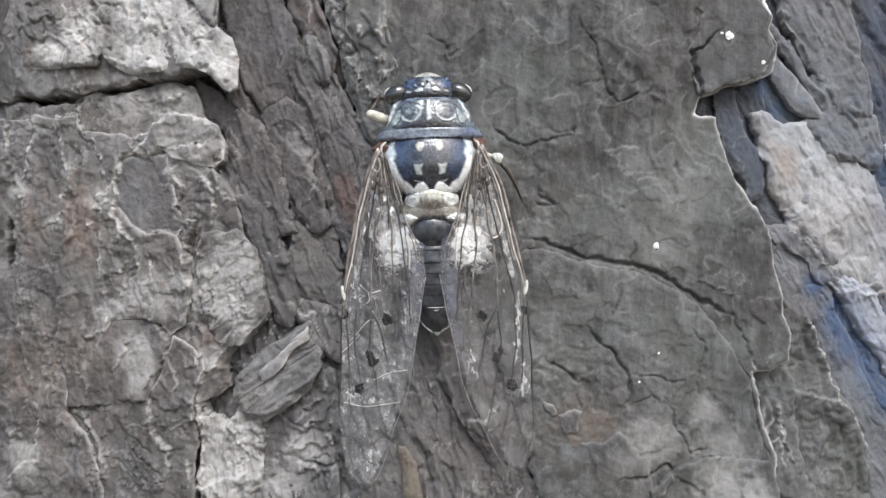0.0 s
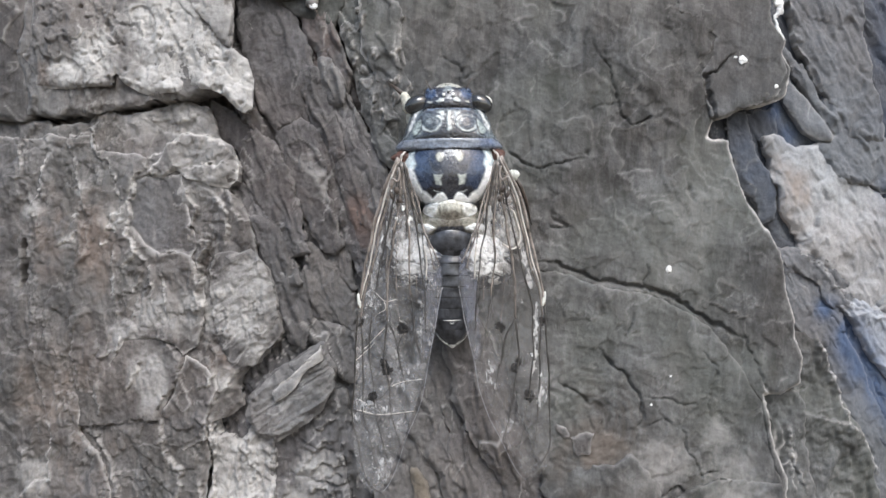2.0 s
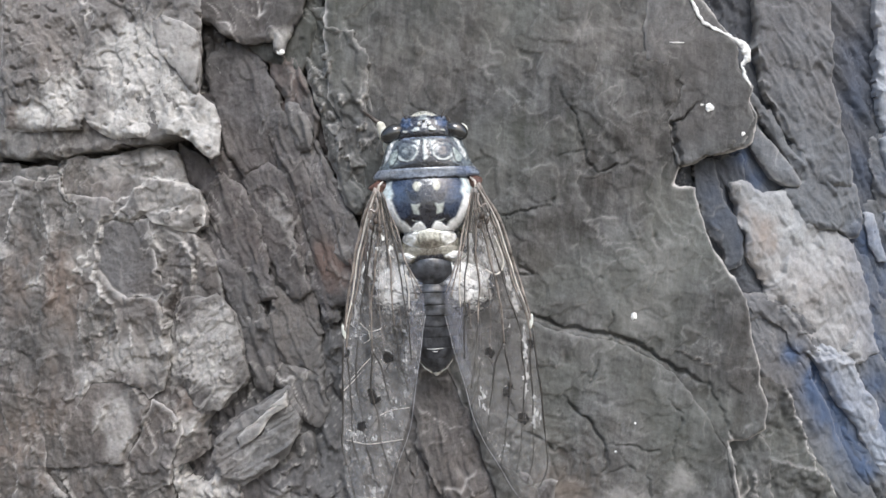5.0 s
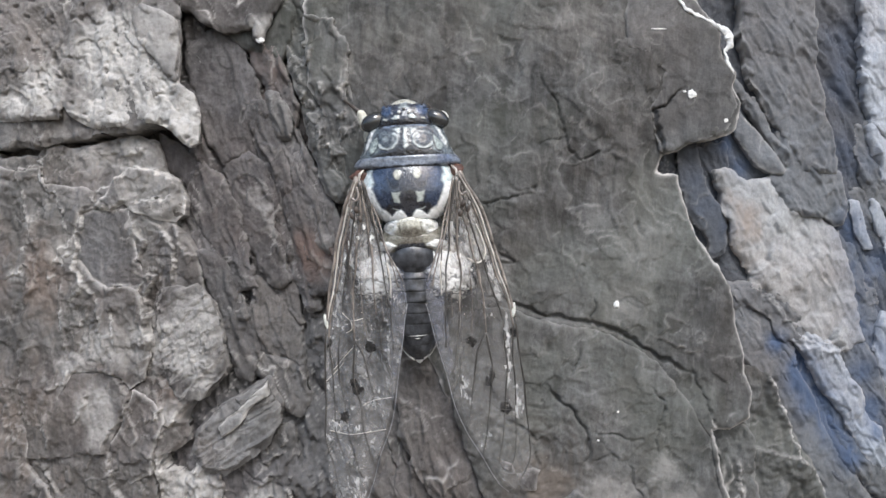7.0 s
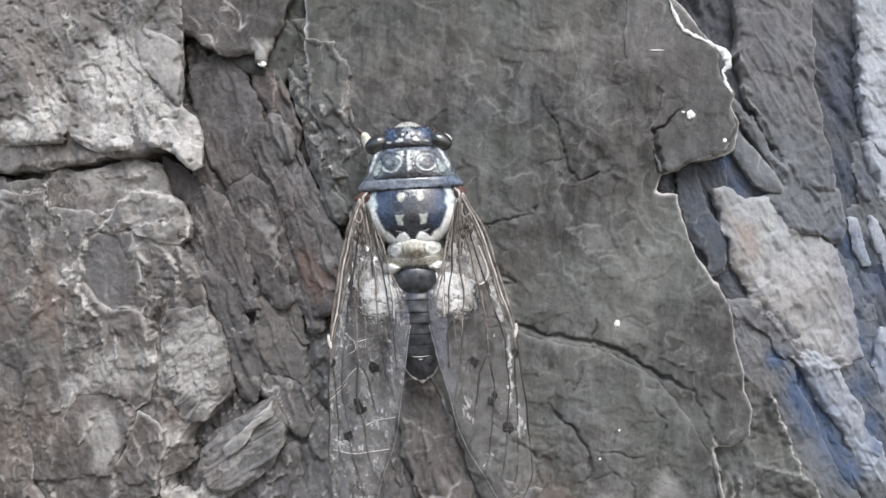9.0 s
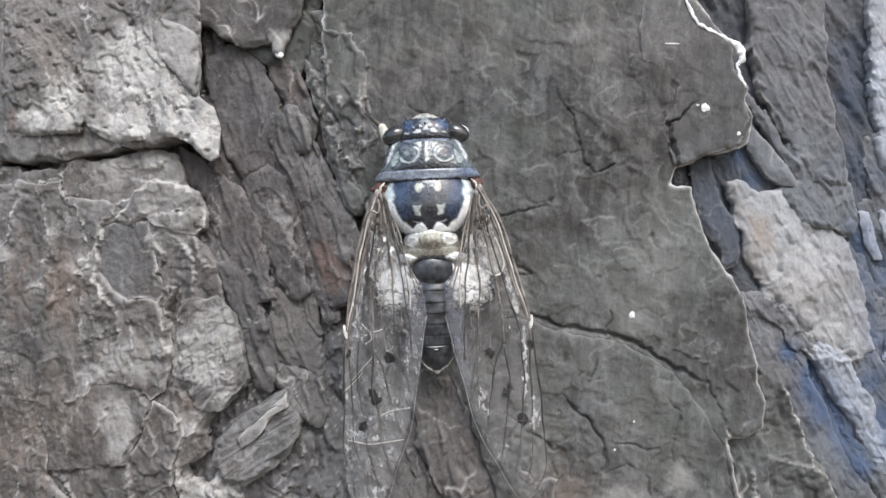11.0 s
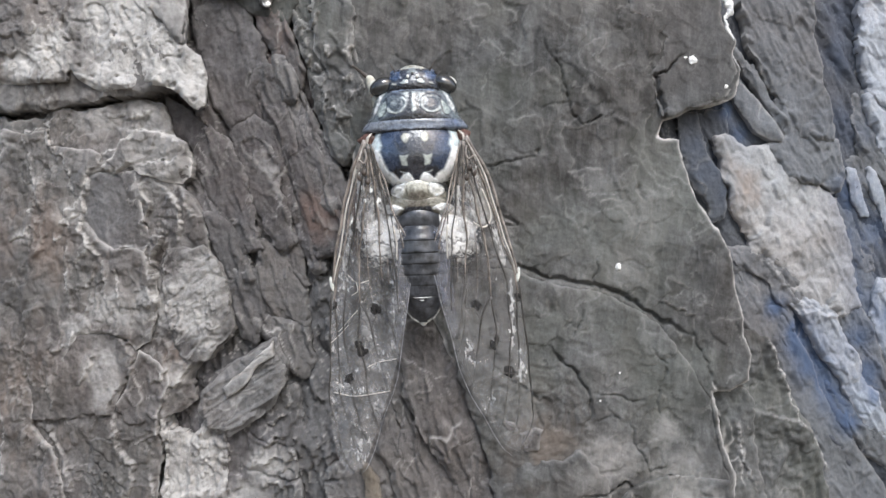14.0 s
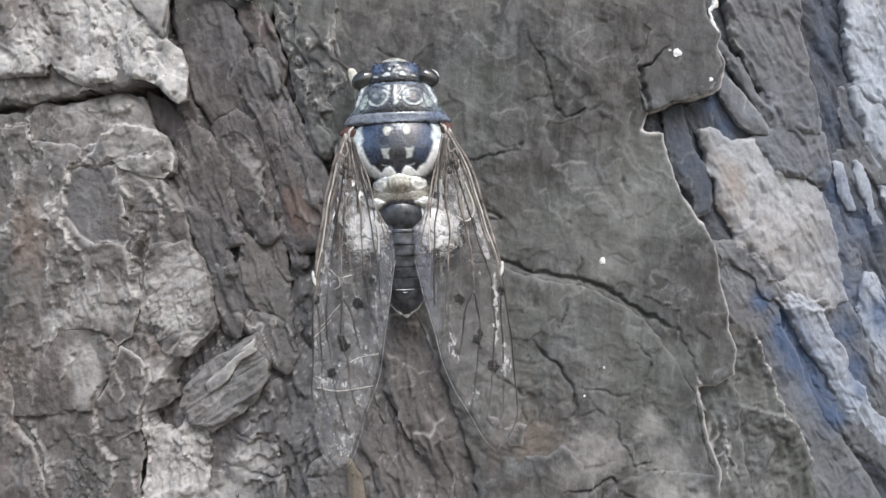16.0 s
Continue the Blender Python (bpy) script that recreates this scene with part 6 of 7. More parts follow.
paint.patch((0.05, 0.08, 0.15), 0.4, [(1.7, 8.9), (2.5, 9.2), (3.4, 8.6), (3.4, 7.9), (2.6, 7.5), (1.8, 7.8)], 1.0, 0.12)
paint.patch(SLATE, 0.3, [(2.0, 8.9), (2.6, 8.8), (2.7, 8.4), (2.2, 8.3)], 0.6)
paint.patch(PALE, 0.25, [(0.7, 7.5), (1.3, 7.7), (1.8, 7.1), (1.4, 6.8), (0.7, 6.9)], 1.0, 0.06)
paint.patch(CREAM_TONE, 0.2, [(2.3, 7.1), (2.9, 7.2), (3.2, 6.8), (2.5, 6.7)], 0.7, 0.05)
paint.patch(BLACK, 0.2, [(-3.9, 7.0), (-1.8, 6.85), (0, 7.0), (1.8, 6.85), (3.9, 7.0), (3.9, 5.9), (-3.9, 5.9)], 1.0, 0.0, False)
head = painted("head", HEAD, INK, paint, cicada, "black head with cream brow and slate-blue crown", 1)
for s in (-1, 1):
    part("eye", ellipsoid((s * 4.55, -6.2, 7.1), (1.95, 1.5, 1.38), (0, s * 24, 0), 36), eye_mat, cicada, "glossy dark bulging compound eye")
    part("eye_rim", ellipsoid((s * 4.2, -5.6, 6.95), (1.65, 1.3, 1.4), (0, s * 20, 0)), chitin, cicada, "black rim round the eye")
    # pale crescent added to stand for the sky's reflection in the eye
    part("eye_reflection", tube([(s * (4.6 + 1.5 * math.cos(radians(q)) + 0.1), -6.15 - 0.35 * math.sin(radians(q + 20)), 7.0 + 1.2 * math.sin(radians(q))) for q in range(-35, 112, 12)],
                              [0.02, 0.05, 0.11, 0.17, 0.22, 0.23, 0.2, 0.16, 0.11, 0.08, 0.06, 0.04, 0.02], 8), cream, cicada, "modelled sky reflection at the edge of the eye")
    part("antenna", tube([(s * 2.5, -6.9, 8.9), (s * 2.8, -7.2, 9.5), (s * 3.1, -7.2, 10.1), (s * 3.5, -7.1, 10.8)], [0.13, 0.08, 0.05, 0.02], 6), claw_mat, cicada, "short dark bristle antenna")
    part("antenna_base", ellipsoid((s * 2.8, -6.7, 8.9), (0.55, 0.4, 0.4), (0, s * 30, 0), 14), chitin_blue, cicada)
    # the ocellus takes the white of its glint as its colour
    part("ocellus", ellipsoid((s * 0.68, -8.62, 7.95), (0.24, 0.22, 0.26), (0, 0, 0), 16), resin, cicada, "tiny ocellus coloured white for its glint")
part("ocellus", ellipsoid((0, -8.3, 8.4), (0.22, 0.2, 0.22), (0, 0, 0), 16), eye_mat, cicada, "tiny dark ocellus")

# shield behind the head
paint = Layers()
paint.patch(INK, 0.5, [(-3.8, 6.2), (3.8, 6.2), (3.6, 5.55), (1.4, 5.75), (0, 5.9), (-1.4, 5.75), (-3.6, 5.55)], 0.9, 0.0, False)
paint.stroke((0.16, 0.2, 0.27), 0.4, [(-2.9, 5.9), (-1.3, 6.15), (0, 6.2), (1.3, 6.15), (2.9, 5.9)], 0.9, 0.04, False)
paint.patch(BLACK, 0.35, [(0.2, 5.7), (0.75, 5.5), (0.75, 4.0), (1.6, 2.7), (2.7, 2.2), (2.7, 1.5), (0.0, 1.5), (0.0, 5.7)], 0.95)
paint.patch(BLACK, 0.35, [(1.0, 3.0), (3.4, 2.5), (5.0, 1.8), (5.0, 1.5), (0.8, 1.5)], 0.8)
paint.patch(PALE, 0.25, [(-0.28, 5.75), (0.28, 5.75), (0.2, 3.9), (0.34, 2.9), (0.0, 2.6), (-0.34, 2.9), (-0.2, 3.9)], 0.95, 0.07, False)
paint.patch(PALE, 0.4, [(0.95, 5.5), (1.7, 5.6), (1.5, 4.7), (1.0, 4.2)], 0.65, 0.05)
paint.stroke(PALE, 0.4, arc(2.5, 3.8, 1.35, 1.3, 130, 340), 0.75, 0.08)
paint.patch(PALE, 0.35, [(0.75, 5.6), (1.35, 5.6), (1.25, 4.9), (0.9, 4.4)], 0.8, 0.04)
paint.stroke(INK, 0.3, arc(2.65, 3.9, 1.75, 1.6, 20, 300), 0.85, -0.05)
paint.patch((0.055, 0.066, 0.075), 0.5, arc(-2.65, 3.85, 0.95, 0.95, 0, 330, 12), 0.85, 0.08, False)
paint.patch((0.045, 0.055, 0.075), 0.5, arc(2.6, 3.9, 0.95, 0.95, 0, 330, 12), 0.9, 0.08, False)
paint.patch(ASH, 0.4, arc(-2.8, 4.1, 0.45, 0.4, 0, 330, 9), 0.7, 0.0, False)
paint.patch((0.33, 0.38, 0.36), 0.4, [(4.1, 4.4), (4.8, 4.0), (5.3, 2.9), (4.9, 2.2), (4.1, 2.4), (3.9, 3.4)], 0.9, 0.05)
paint.stroke(BLACK, 0.22, [(4.0, 5.0), (3.85, 4.3), (4.0, 3.2), (4.5, 2.3), (5.2, 1.9)], 0.9, -0.04)
# highlight along the sides of the shield, painted white
paint.patch(WHITE, 0.4, [(4.3, 5.8), (4.9, 5.5), (5.8, 3.6), (6.0, 2.6), (5.5, 3.2), (4.9, 4.6)], 0.75, 0.03)
pronotum = painted("pronotum", PRONOTUM, (0.11, 0.132, 0.146), paint, cicada, "grey-green shield with black lines behind the head", 2, mottle=0.3)
paint = Layers()
paint.stroke((0.26, 0.29, 0.33), 0.4, [(-5.6, 1.2), (-2.5, 1.25), (0, 1.2), (2.5, 1.25), (5.6, 1.2)], 0.7, 0.0, False)
paint.stroke(BLACK, 0.5, [(-6.6, 0.0), (-2.5, 0.0), (0, 0.05), (2.5, 0.0), (6.6, 0.0)], 0.95, 0.0, False)
paint.patch((0.06, 0.09, 0.17), 0.6, [(4.2, 1.6), (6.2, 1.6), (6.6, 0.5), (4.4, 0.5)], 0.7, 0.0, False)
paint.patch((0.2, 0.21, 0.23), 0.6, [(-4.2, 1.6), (-6.8, 1.4), (-6.9, 0.5), (-4.4, 0.5)], 0.7, 0.0, False)
collar = painted("collar", COLLAR, (0.16, 0.187, 0.235), paint, cicada, "smooth slate-blue collar band", 3, mottle=0.15, grit=0.02)

# domed back
paint = Layers()
paint.patch(INDIGO, 1.4, [(2.0, 0.3), (5.2, 0.3), (5.6, -2.2), (5.0, -4.6), (3.6, -6.1), (2.4, -5.0), (2.2, -2.6)], 0.8)
paint.patch((0.075, 0.11, 0.19), 1.2, [(3.4, -1.0), (4.6, -0.8), (4.8, -2.8), (3.9, -3.9)], 0.55)
paint.patch((0.03, 0.03, 0.034), 0.7, [(-1.2, -2.4), (1.2, -2.4), (1.3, -5.7), (0, -6.5), (-1.3, -5.7)], 0.7, 0.0, False)
paint.patch(BLACK, 0.4, [(0.4, -0.4), (0.7, -2.2), (1.4, -3.3), (2.6, -3.0), (3.0, -1.2), (2.4, -2.0), (1.6, -2.4), (1.0, -1.7)], 0.9)
paint.patch(BLACK, 0.4, [(1.2, -5.4), (2.8, -5.2), (3.7, -6.0), (2.7, -6.6), (1.4, -6.2)], 0.95)
paint.stroke(BLACK, 0.3, [(0.5, -4.9), (0.0, -4.6), (-0.5, -4.9)], 0.8, 0.0, False)
paint.patch((0.5, 0.5, 0.43), 0.25, [(0.95, -0.5), (1.55, -0.3), (1.98, -0.8), (1.85, -1.4), (1.45, -1.85), (1.1, -1.65), (0.8, -1.1)], 0.95, 0.06)
paint.patch((0.42, 0.45, 0.42), 0.22, [(1.05, -3.5), (1.6, -3.7), (2.35, -3.5), (2.15, -4.2), (2.05, -5.0), (1.2, -5.1), (1.3, -4.3)], 0.95, 0.05)
paint.stroke((0.3, 0.33, 0.36), 0.16, [(0.75, -0.5), (0.85, -2.0), (1.2, -3.0), (1.75, -3.4), (2.5, -3.0), (2.8, -1.6), (2.7, -0.5)], 0.18)
paint.stroke(PALE, 0.14, [(1.2, -6.1), (1.9, -5.95), (2.3, -5.8)], 0.8)
paint.patch((0.75, 0.85, 0.86), 0.6, [(4.9, 0.1), (6.4, 0.0), (6.8, -1.6), (6.7, -2.8), (5.4, -3.1), (4.8, -2.0), (5.2, -0.9)], 0.9, 0.05)
paint.patch(WHITE, 0.45, [(6.8, -2.2), (6.6, -3.9), (5.9, -5.6), (4.8, -6.7), (3.6, -7.5), (2.2, -7.4), (3.0, -6.3), (4.0, -5.6), (4.7, -4.2), (5.3, -2.5)], 1.0, 0.1)
paint.patch(WHITE, 0.3, [(0.35, -7.2), (0.6, -6.6), (1.1, -6.1), (1.8, -6.3), (2.5, -6.9), (3.1, -7.4), (1.6, -7.5)], 1.0, 0.12)
mesonotum = painted("mesonotum", MESONOTUM, (0.02, 0.024, 0.036), paint, cicada, "domed glossy blue-black back with pale spots", 4, mottle=0.22, warp=0.06, grit=0.015)

# cross-shaped ridge and hind thorax
paint = Layers()
paint.patch((0.62, 0.61, 0.53), 0.5, [(-1.5, -7.0), (1.5, -7.0), (1.9, -8.4), (1.2, -9.0), (-1.2, -9.0), (-1.9, -8.4)], 0.85, 0.0, False)
paint.patch((0.9, 0.9, 0.86), 0.35, [(1.7, -7.6), (2.9, -7.5), (3.8, -7.6), (4.0, -8.5), (3.8, -9.4), (2.5, -9.5), (1.8, -9.0)], 0.95, 0.14)
paint.patch((0.42, 0.42, 0.36), 0.4, [(2.2, -8.3), (2.9, -8.2), (3.2, -8.8), (2.5, -9.0)], 0.6, -0.08)
paint.stroke(WHITE, 0.3, [(1.7, -7.7), (2.6, -7.55), (3.5, -7.6), (3.75, -8.4), (3.5, -9.2), (2.4, -9.45)], 0.85, 0.1)
paint.patch((0.16, 0.14, 0.115), 0.6, [(-0.9, -8.6), (0.9, -8.6), (1.5, -9.4), (1.7, -10.1), (-1.7, -10.1), (-1.5, -9.4)], 0.85, -0.06, False)
paint.stroke(BLACK, 0.3, [(1.4, -7.0), (2.8, -6.95), (3.8, -6.8)], 0.8, -0.04)
paint.stroke((0.1, 0.09, 0.075), 0.2, [(1.8, -7.2), (1.5, -8.2), (1.6, -9.3)], 0.6, -0.04)
cross = painted("cross_ridge", CROSS, (0.4, 0.39, 0.33), paint, cicada, "olive and cream cross-shaped ridge", 5, mottle=0.2, grit=0.03)
paint = Layers()
paint.patch((0.25, 0.24, 0.2), 0.4, [(-4.4, -9.7), (4.4, -9.7), (4.9, -10.6), (3.4, -11.0), (1.6, -10.9), (-1.6, -10.9), (-3.4, -11.0), (-4.9, -10.6)], 0.9, 0.08, False)
paint.patch((0.13, 0.115, 0.095), 0.5, [(-1.3, -9.6), (1.3, -9.6), (1.6, -11.0), (-1.6, -11.0)], 0.8, 0.0, False)
paint.patch(WHITE, 0.3, [(2.4, -11.0), (3.2, -10.6), (4.4, -10.5), (5.2, -10.9), (5.1, -11.7), (3.8, -11.9), (2.8, -11.6)], 1.0, 0.3)
paint.stroke(WHITE, 0.3, [(2.3, -11.1), (3.0, -11.5), (3.5, -12.0)], 0.9, 0.1)
paint.patch(INK, 0.3, [(-1.9, -10.9), (1.9, -10.9), (2.6, -12.3), (-2.6, -12.3)], 0.9, 0.0, False)
painted("metanotum", METANOTUM, (0.17, 0.16, 0.13), paint, cicada, "olive hind part of the thorax with white wax", 6, mottle=0.2, grit=0.03)
for s in (-1, 1):
    part("wing_joint", loft([(0.4, 0.25, 0.3, 6.2), (0.0, 0.7, 0.6, 6.4), (-0.6, 0.9, 0.8, 6.5), (-1.2, 0.7, 0.75, 6.4), (-1.9, 0.35, 0.4, 6.2)], 18, 24, 1.1, 3 * s, 1.35), joint_mat, cicada, "reddish-brown wing joint").location = (s * 6.7 * MM, 0, 0)
    part("wing_joint", loft([(-0.6, 0.3, 0.3, 6.2), (-1.6, 0.6, 0.6, 6.5), (-2.6, 0.7, 0.65, 6.5), (-3.6, 0.3, 0.3, 6.3)], 18, 24, 0.9, 5 * s), olive, cicada, "brown wing hinge").location = (s * 7.2 * MM, 0, 0)
    part("wing_joint", tube([(s * 6.3, -7.5, 0.1), (s * 6.9, -7.6, -0.5), (s * 7.1, -7.4, -1.3), (s * 6.7, -7.4, -2.2)], [0.1, 0.2, 0.22, 0.08], 8), vein_pale, cicada)

# abdomen: broad waxy front rings under the wings, and a slimmer ringed rear that lifts and sinks


def ring(va, wa, ha, ca, vb, wb, hb, cb, seed, material, parent):
    sec = [(va + 0.35, wa * 0.95, ha * 0.94, ca), (va, wa, ha, ca), ((va + vb) / 2, (wa + wb) / 2 * 1.01, (ha + hb) / 2 * 1.02, (ca + cb) / 2), (vb + 0.1, wb * 1.03, hb * 1.05, cb), (vb - 0.12, wb * 0.98, hb * 0.95, cb)]
    part("tergite", loft(sec, 14, 48, 0.03, seed), material, parent)


FRONT = [(-9.2, 4.6, 2.2, 4.2), (-10.2, 6.6, 2.5, 4.4), (-11.5, 7.8, 2.7, 4.6), (-13.5, 8.6, 2.75, 4.65), (-15.6, 8.9, 2.75, 4.65), (-17.2, 8.9, 2.7, 4.5), (-18.4, 8.5, 2.55, 4.3), (-19.2, 7.4, 2.3, 4.1), (-20.2, 5.4, 1.8, 3.6)]
paint = Layers()
paint.patch((0.3, 0.285, 0.255), 0.9, [(3.6, -10.2), (7.2, -10.8), (8.2, -13.0), (5.4, -13.2), (3.4, -12.2)], 0.85)
paint.patch((0.97, 0.97, 0.95), 0.5, [(2.9, -12.6), (4.4, -12.3), (6.4, -12.4), (8.0, -13.2), (8.4, -14.6), (7.8, -15.8), (5.4, -15.6), (3.4, -15.9), (2.1, -15.6), (2.6, -14.4), (3.3, -13.6)], 1.0, 0.12)
paint.patch((0.93, 0.93, 0.91), 0.45, [(2.6, -16.3), (5.0, -16.0), (8.1, -16.1), (8.3, -17.6), (5.6, -17.7), (3.0, -17.6)], 1.0, 0.12)
paint.patch((0.4, 0.39, 0.36), 0.4, [(1.2, -16.6), (2.8, -16.4), (3.3, -17.4), (1.3, -17.6)], 0.9)
paint.patch((0.06, 0.06, 0.066), 0.5, [(-1.4, -13.6), (1.4, -13.6), (1.9, -15.4), (1.5, -18.4), (-1.5, -18.4), (-1.9, -15.4)], 0.9, 0.0, False)
for q in range(8):
    paint.stroke((0.36, 0.345, 0.32), 0.18, [(3.4 + 0.62 * q, -13.1 - 0.5 * (q % 3)), (3.9 + 0.6 * q, -13.9 - 0.4 * (q % 2)), (3.6 + 0.62 * q, -15.0)], 0.4, -0.04)
paint.patch((0.22, 0.21, 0.19), 0.5, [(6.6, -16.4), (7.6, -16.2), (8.3, -17.0), (8.3, -18.0), (7.2, -17.8)], 0.8)
paint.patch((0.3, 0.29, 0.27), 0.4, [(3.6, -16.6), (4.6, -16.4), (4.9, -17.2), (4.0, -17.4)], 0.7)
paint.patch((0.25, 0.24, 0.22), 0.4, [(6.8, -12.6), (8.3, -12.8), (8.3, -13.6), (7.2, -13.4)], 0.8)
paint.patch((0.2, 0.19, 0.18), 0.3, [(5.6, -14.2), (6.6, -14.0), (6.9, -14.4), (5.9, -14.6)], 0.8)
paint.patch((0.14, 0.135, 0.13), 0.3, [(2.8, -15.95), (5.0, -15.7), (6.4, -15.9), (7.8, -15.85), (7.6, -16.15), (5.0, -16.1), (3.0, -16.3)], 0.75)
paint.stroke((0.8, 0.8, 0.77), 0.32, [(1.4, -17.9), (4.5, -18.1), (7.8, -17.9)], 0.9, 0.12)
paint.stroke(BLACK, 0.3, [(1.4, -17.6), (4.5, -17.8), (7.6, -17.6)], 0.8, -0.04)
paint.stroke(BLACK, 0.4, [(1.4, -18.4), (4.5, -18.6), (7.6, -18.4)], 0.9, -0.05)
paint.patch((0.9, 0.9, 0.88), 0.4, [(5.4, -18.7), (7.4, -18.5), (7.0, -19.6), (5.6, -19.4)], 0.8, 0.05)
front = painted("abdomen_front", FRONT, (0.035, 0.036, 0.042), paint, cicada, "broad front of the abdomen with white waxy flanks", 7, mottle=0.12, warp=0.75, grit=0.04)
part("dome", loft([(-10.7, 2.2, 2.6, 5.3), (-11.5, 3.2, 3.2, 5.3), (-12.7, 3.75, 3.35, 5.25), (-13.9, 3.5, 3.2, 5.1), (-15.0, 2.7, 2.7, 5.0), (-15.8, 1.3, 1.9, 4.9)], 20, 36, 0.06, 40), dusty, front, "dusty black dome of the first ring")
abdomen = part("abdomen", loft([(-14.6, 2.4, 2.4, 3.8), (-18, 3.0, 2.6, 3.7), (-22, 3.0, 2.4, 3.4), (-26, 2.0, 1.6, 3.0), (-28, 0.6, 0.5, 2.9)], 30, 40), chitin, cicada, "slim black ringed rear of the abdomen")
REAR = [(-14.4, 3.0, 3.3), (-16.2, 3.6, 3.6), (-18.0, 3.95, 3.65), (-19.6, 4.05, 3.5), (-21.2, 4.0, 3.25), (-22.8, 3.7, 2.95), (-24.4, 3.3, 2.6), (-26.0, 2.6, 2.1), (-27.3, 1.7, 1.5), (-28.2, 0.8, 0.8)]
for k, ((va, wa, ha), (vb, wb, hb)) in enumerate(zip(REAR, REAR[1:])):
    ring(va, wa, ha, 4.0 - 0.1 * k, vb, wb, hb, 3.9 - 0.1 * k, 30 + k, dusty, abdomen)
for v, hw, w in ((-24.5, 1.3, 6.1), (-24.9, 0.4, 6.0)):
    part("ring_edge", tube([(-hw, -w + 0.18, v), (0, -w - 0.03, v - 0.05), (hw, -w + 0.18, v)], [0.02, 0.07, 0.02], 6), wax, abdomen, "thin pale ring edge")
part("tail_tip", loft([(-27.6, 1.3, 0.9, 3.1), (-28.0, 1.0, 0.75, 3.1), (-28.5, 0.6, 0.5, 3.1), (-28.9, 0.2, 0.2, 3.1)], 12, 24, 0.2, 5), wax, abdomen, "small white tail tip")
for s in (-1, 1):
    part("tail_edge", tube([(s * 2.6, -3.6, -26.4), (s * 1.7, -4.0, -27.6), (s * 0.7, -4.0, -28.3)], [0.02, 0.045, 0.08], 8), cream, abdomen, "pale edge beside the tail")

# wings, modelled from the hinge
HINGE = (7.3, 6.6, -0.8)  # across, away from the bark, along
WING = [(-7.4, -0.6), (-9.6, -6.5), (-11.7, -14.5), (-13.2, -22.6), (-14.0, -30.6), (-14.6, -38.2), (-14.5, -43.4), (-13.6, -46.9), (-12.0, -48.6), (-10.0, -47.6), (-6.9, -41.4), (-4.2, -34), (-2.7, -28.2), (-1.8, -23.5), (-1.1, -19.5), (-1.3, -16.5), (-3.1, -12.2), (-4.6, -7.5), (-6.0, -2)]
VEINS = []


def vein(r0, r1, tone, *points):
    VEINS.append((list(points), r0, r1, tone))


vein(0.26, 0.2, "brown", (-7.4, -0.8), (-9.6, -6.5), (-11.7, -14.5), (-13.2, -22.6))
vein(0.12, 0.06, "dark", (-13.2, -22.6), (-14.0, -30.6), (-14.5, -38.2), (-13.7, -43.8), (-12.2, -47.2), (-10.4, -48.6))
vein(0.04, 0.05, "edge", (-10.4, -48.6), (-8.9, -46.8), (-6.3, -40.6), (-4.0, -34), (-2.7, -28.2), (-1.8, -23.5), (-1.1, -19.5))
vein(0.17, 0.13, "brown", (-7.2, -1), (-8.9, -7), (-10.7, -14.5), (-12.4, -21.5), (-12.9, -24))
vein(0.11, 0.06, "dark", (-12.9, -23), (-12.8, -30), (-13.1, -36), (-12.0, -42), (-10.8, -45.5))
vein(0.13, 0.07, "mixed", (-7.0, -1.4), (-7.9, -7), (-9.3, -14), (-10.9, -20.5), (-11.6, -27), (-11.6, -33), (-10.6, -39.5), (-9.4, -44))
vein(0.15, 0.12, "brown", (-6.9, -1.6), (-7.2, -7), (-8.0, -13), (-8.9, -19), (-9.0, -24.5))
vein(0.12, 0.07, "dark", (-9.0, -24.5), (-9.5, -29), (-9.3, -33), (-8.3, -39), (-7.3, -42.5))
vein(0.12, 0.06, "dark", (-9.0, -24.5), (-7.9, -27), (-7.0, -32), (-6.2, -36.5), (-5.4, -38))
vein(0.15, 0.12, "brown", (-6.8, -1.6), (-6.3, -6.5), (-6.0, -12), (-5.9, -17), (-5.6, -21))
vein(0.11, 0.06, "dark", (-5.6, -21), (-5.0, -26), (-4.1, -30.5))
vein(0.14, 0.08, "mixed", (-6.6, -1.6), (-5.5, -6.5), (-4.6, -11.5), (-4.1, -16), (-3.6, -21), (-3.4, -26))
vein(0.15, 0.1, "brown", (-6.5, -1.6), (-4.7, -7), (-3.2, -12), (-1.5, -16.2))
vein(0.14, 0.1, "brown", (-6.6, -1.5), (-5.6, -4), (-4.5, -9), (-3.0, -13.6), (-2.2, -17))
vein(0.13, 0.1, "pale", (-3.6, -13.5), (-3.3, -18.5))
vein(0.14, 0.12, "tan", (-7.3, -1.2), (-9.3, -6.7), (-11.2, -14.5), (-12.9, -21.6))
vein(0.08, 0.08, "dark", (-9.5, -30), (-10.6, -31.5), (-11.6, -31))
vein(0.08, 0.08, "dark", (-9.0, -34.5), (-10.4, -36), (-12.9, -36.5))
vein(0.07, 0.07, "dark", (-7.6, -28.5), (-6.6, -26.2), (-5.0, -26))
vein(0.07, 0.07, "white", (-14.0, -37.9), (-11, -38.3), (-8, -38.1), (-5.4, -37.6))
vein(0.06, 0.06, "white", (-13.9, -30.5), (-12.4, -29.2), (-11.0, -27.8))
vein(0.06, 0.05, "white", (-8.6, -34.2), (-6.6, -33.4), (-4.2, -32.9))
vein(0.05, 0.06, "white", (-10.6, -20.4), (-9.4, -21.6), (-7.6, -21.3))
vein(0.05, 0.05, "white", (-9.4, -21.6), (-9.2, -22.8), (-10.2, -23.4))
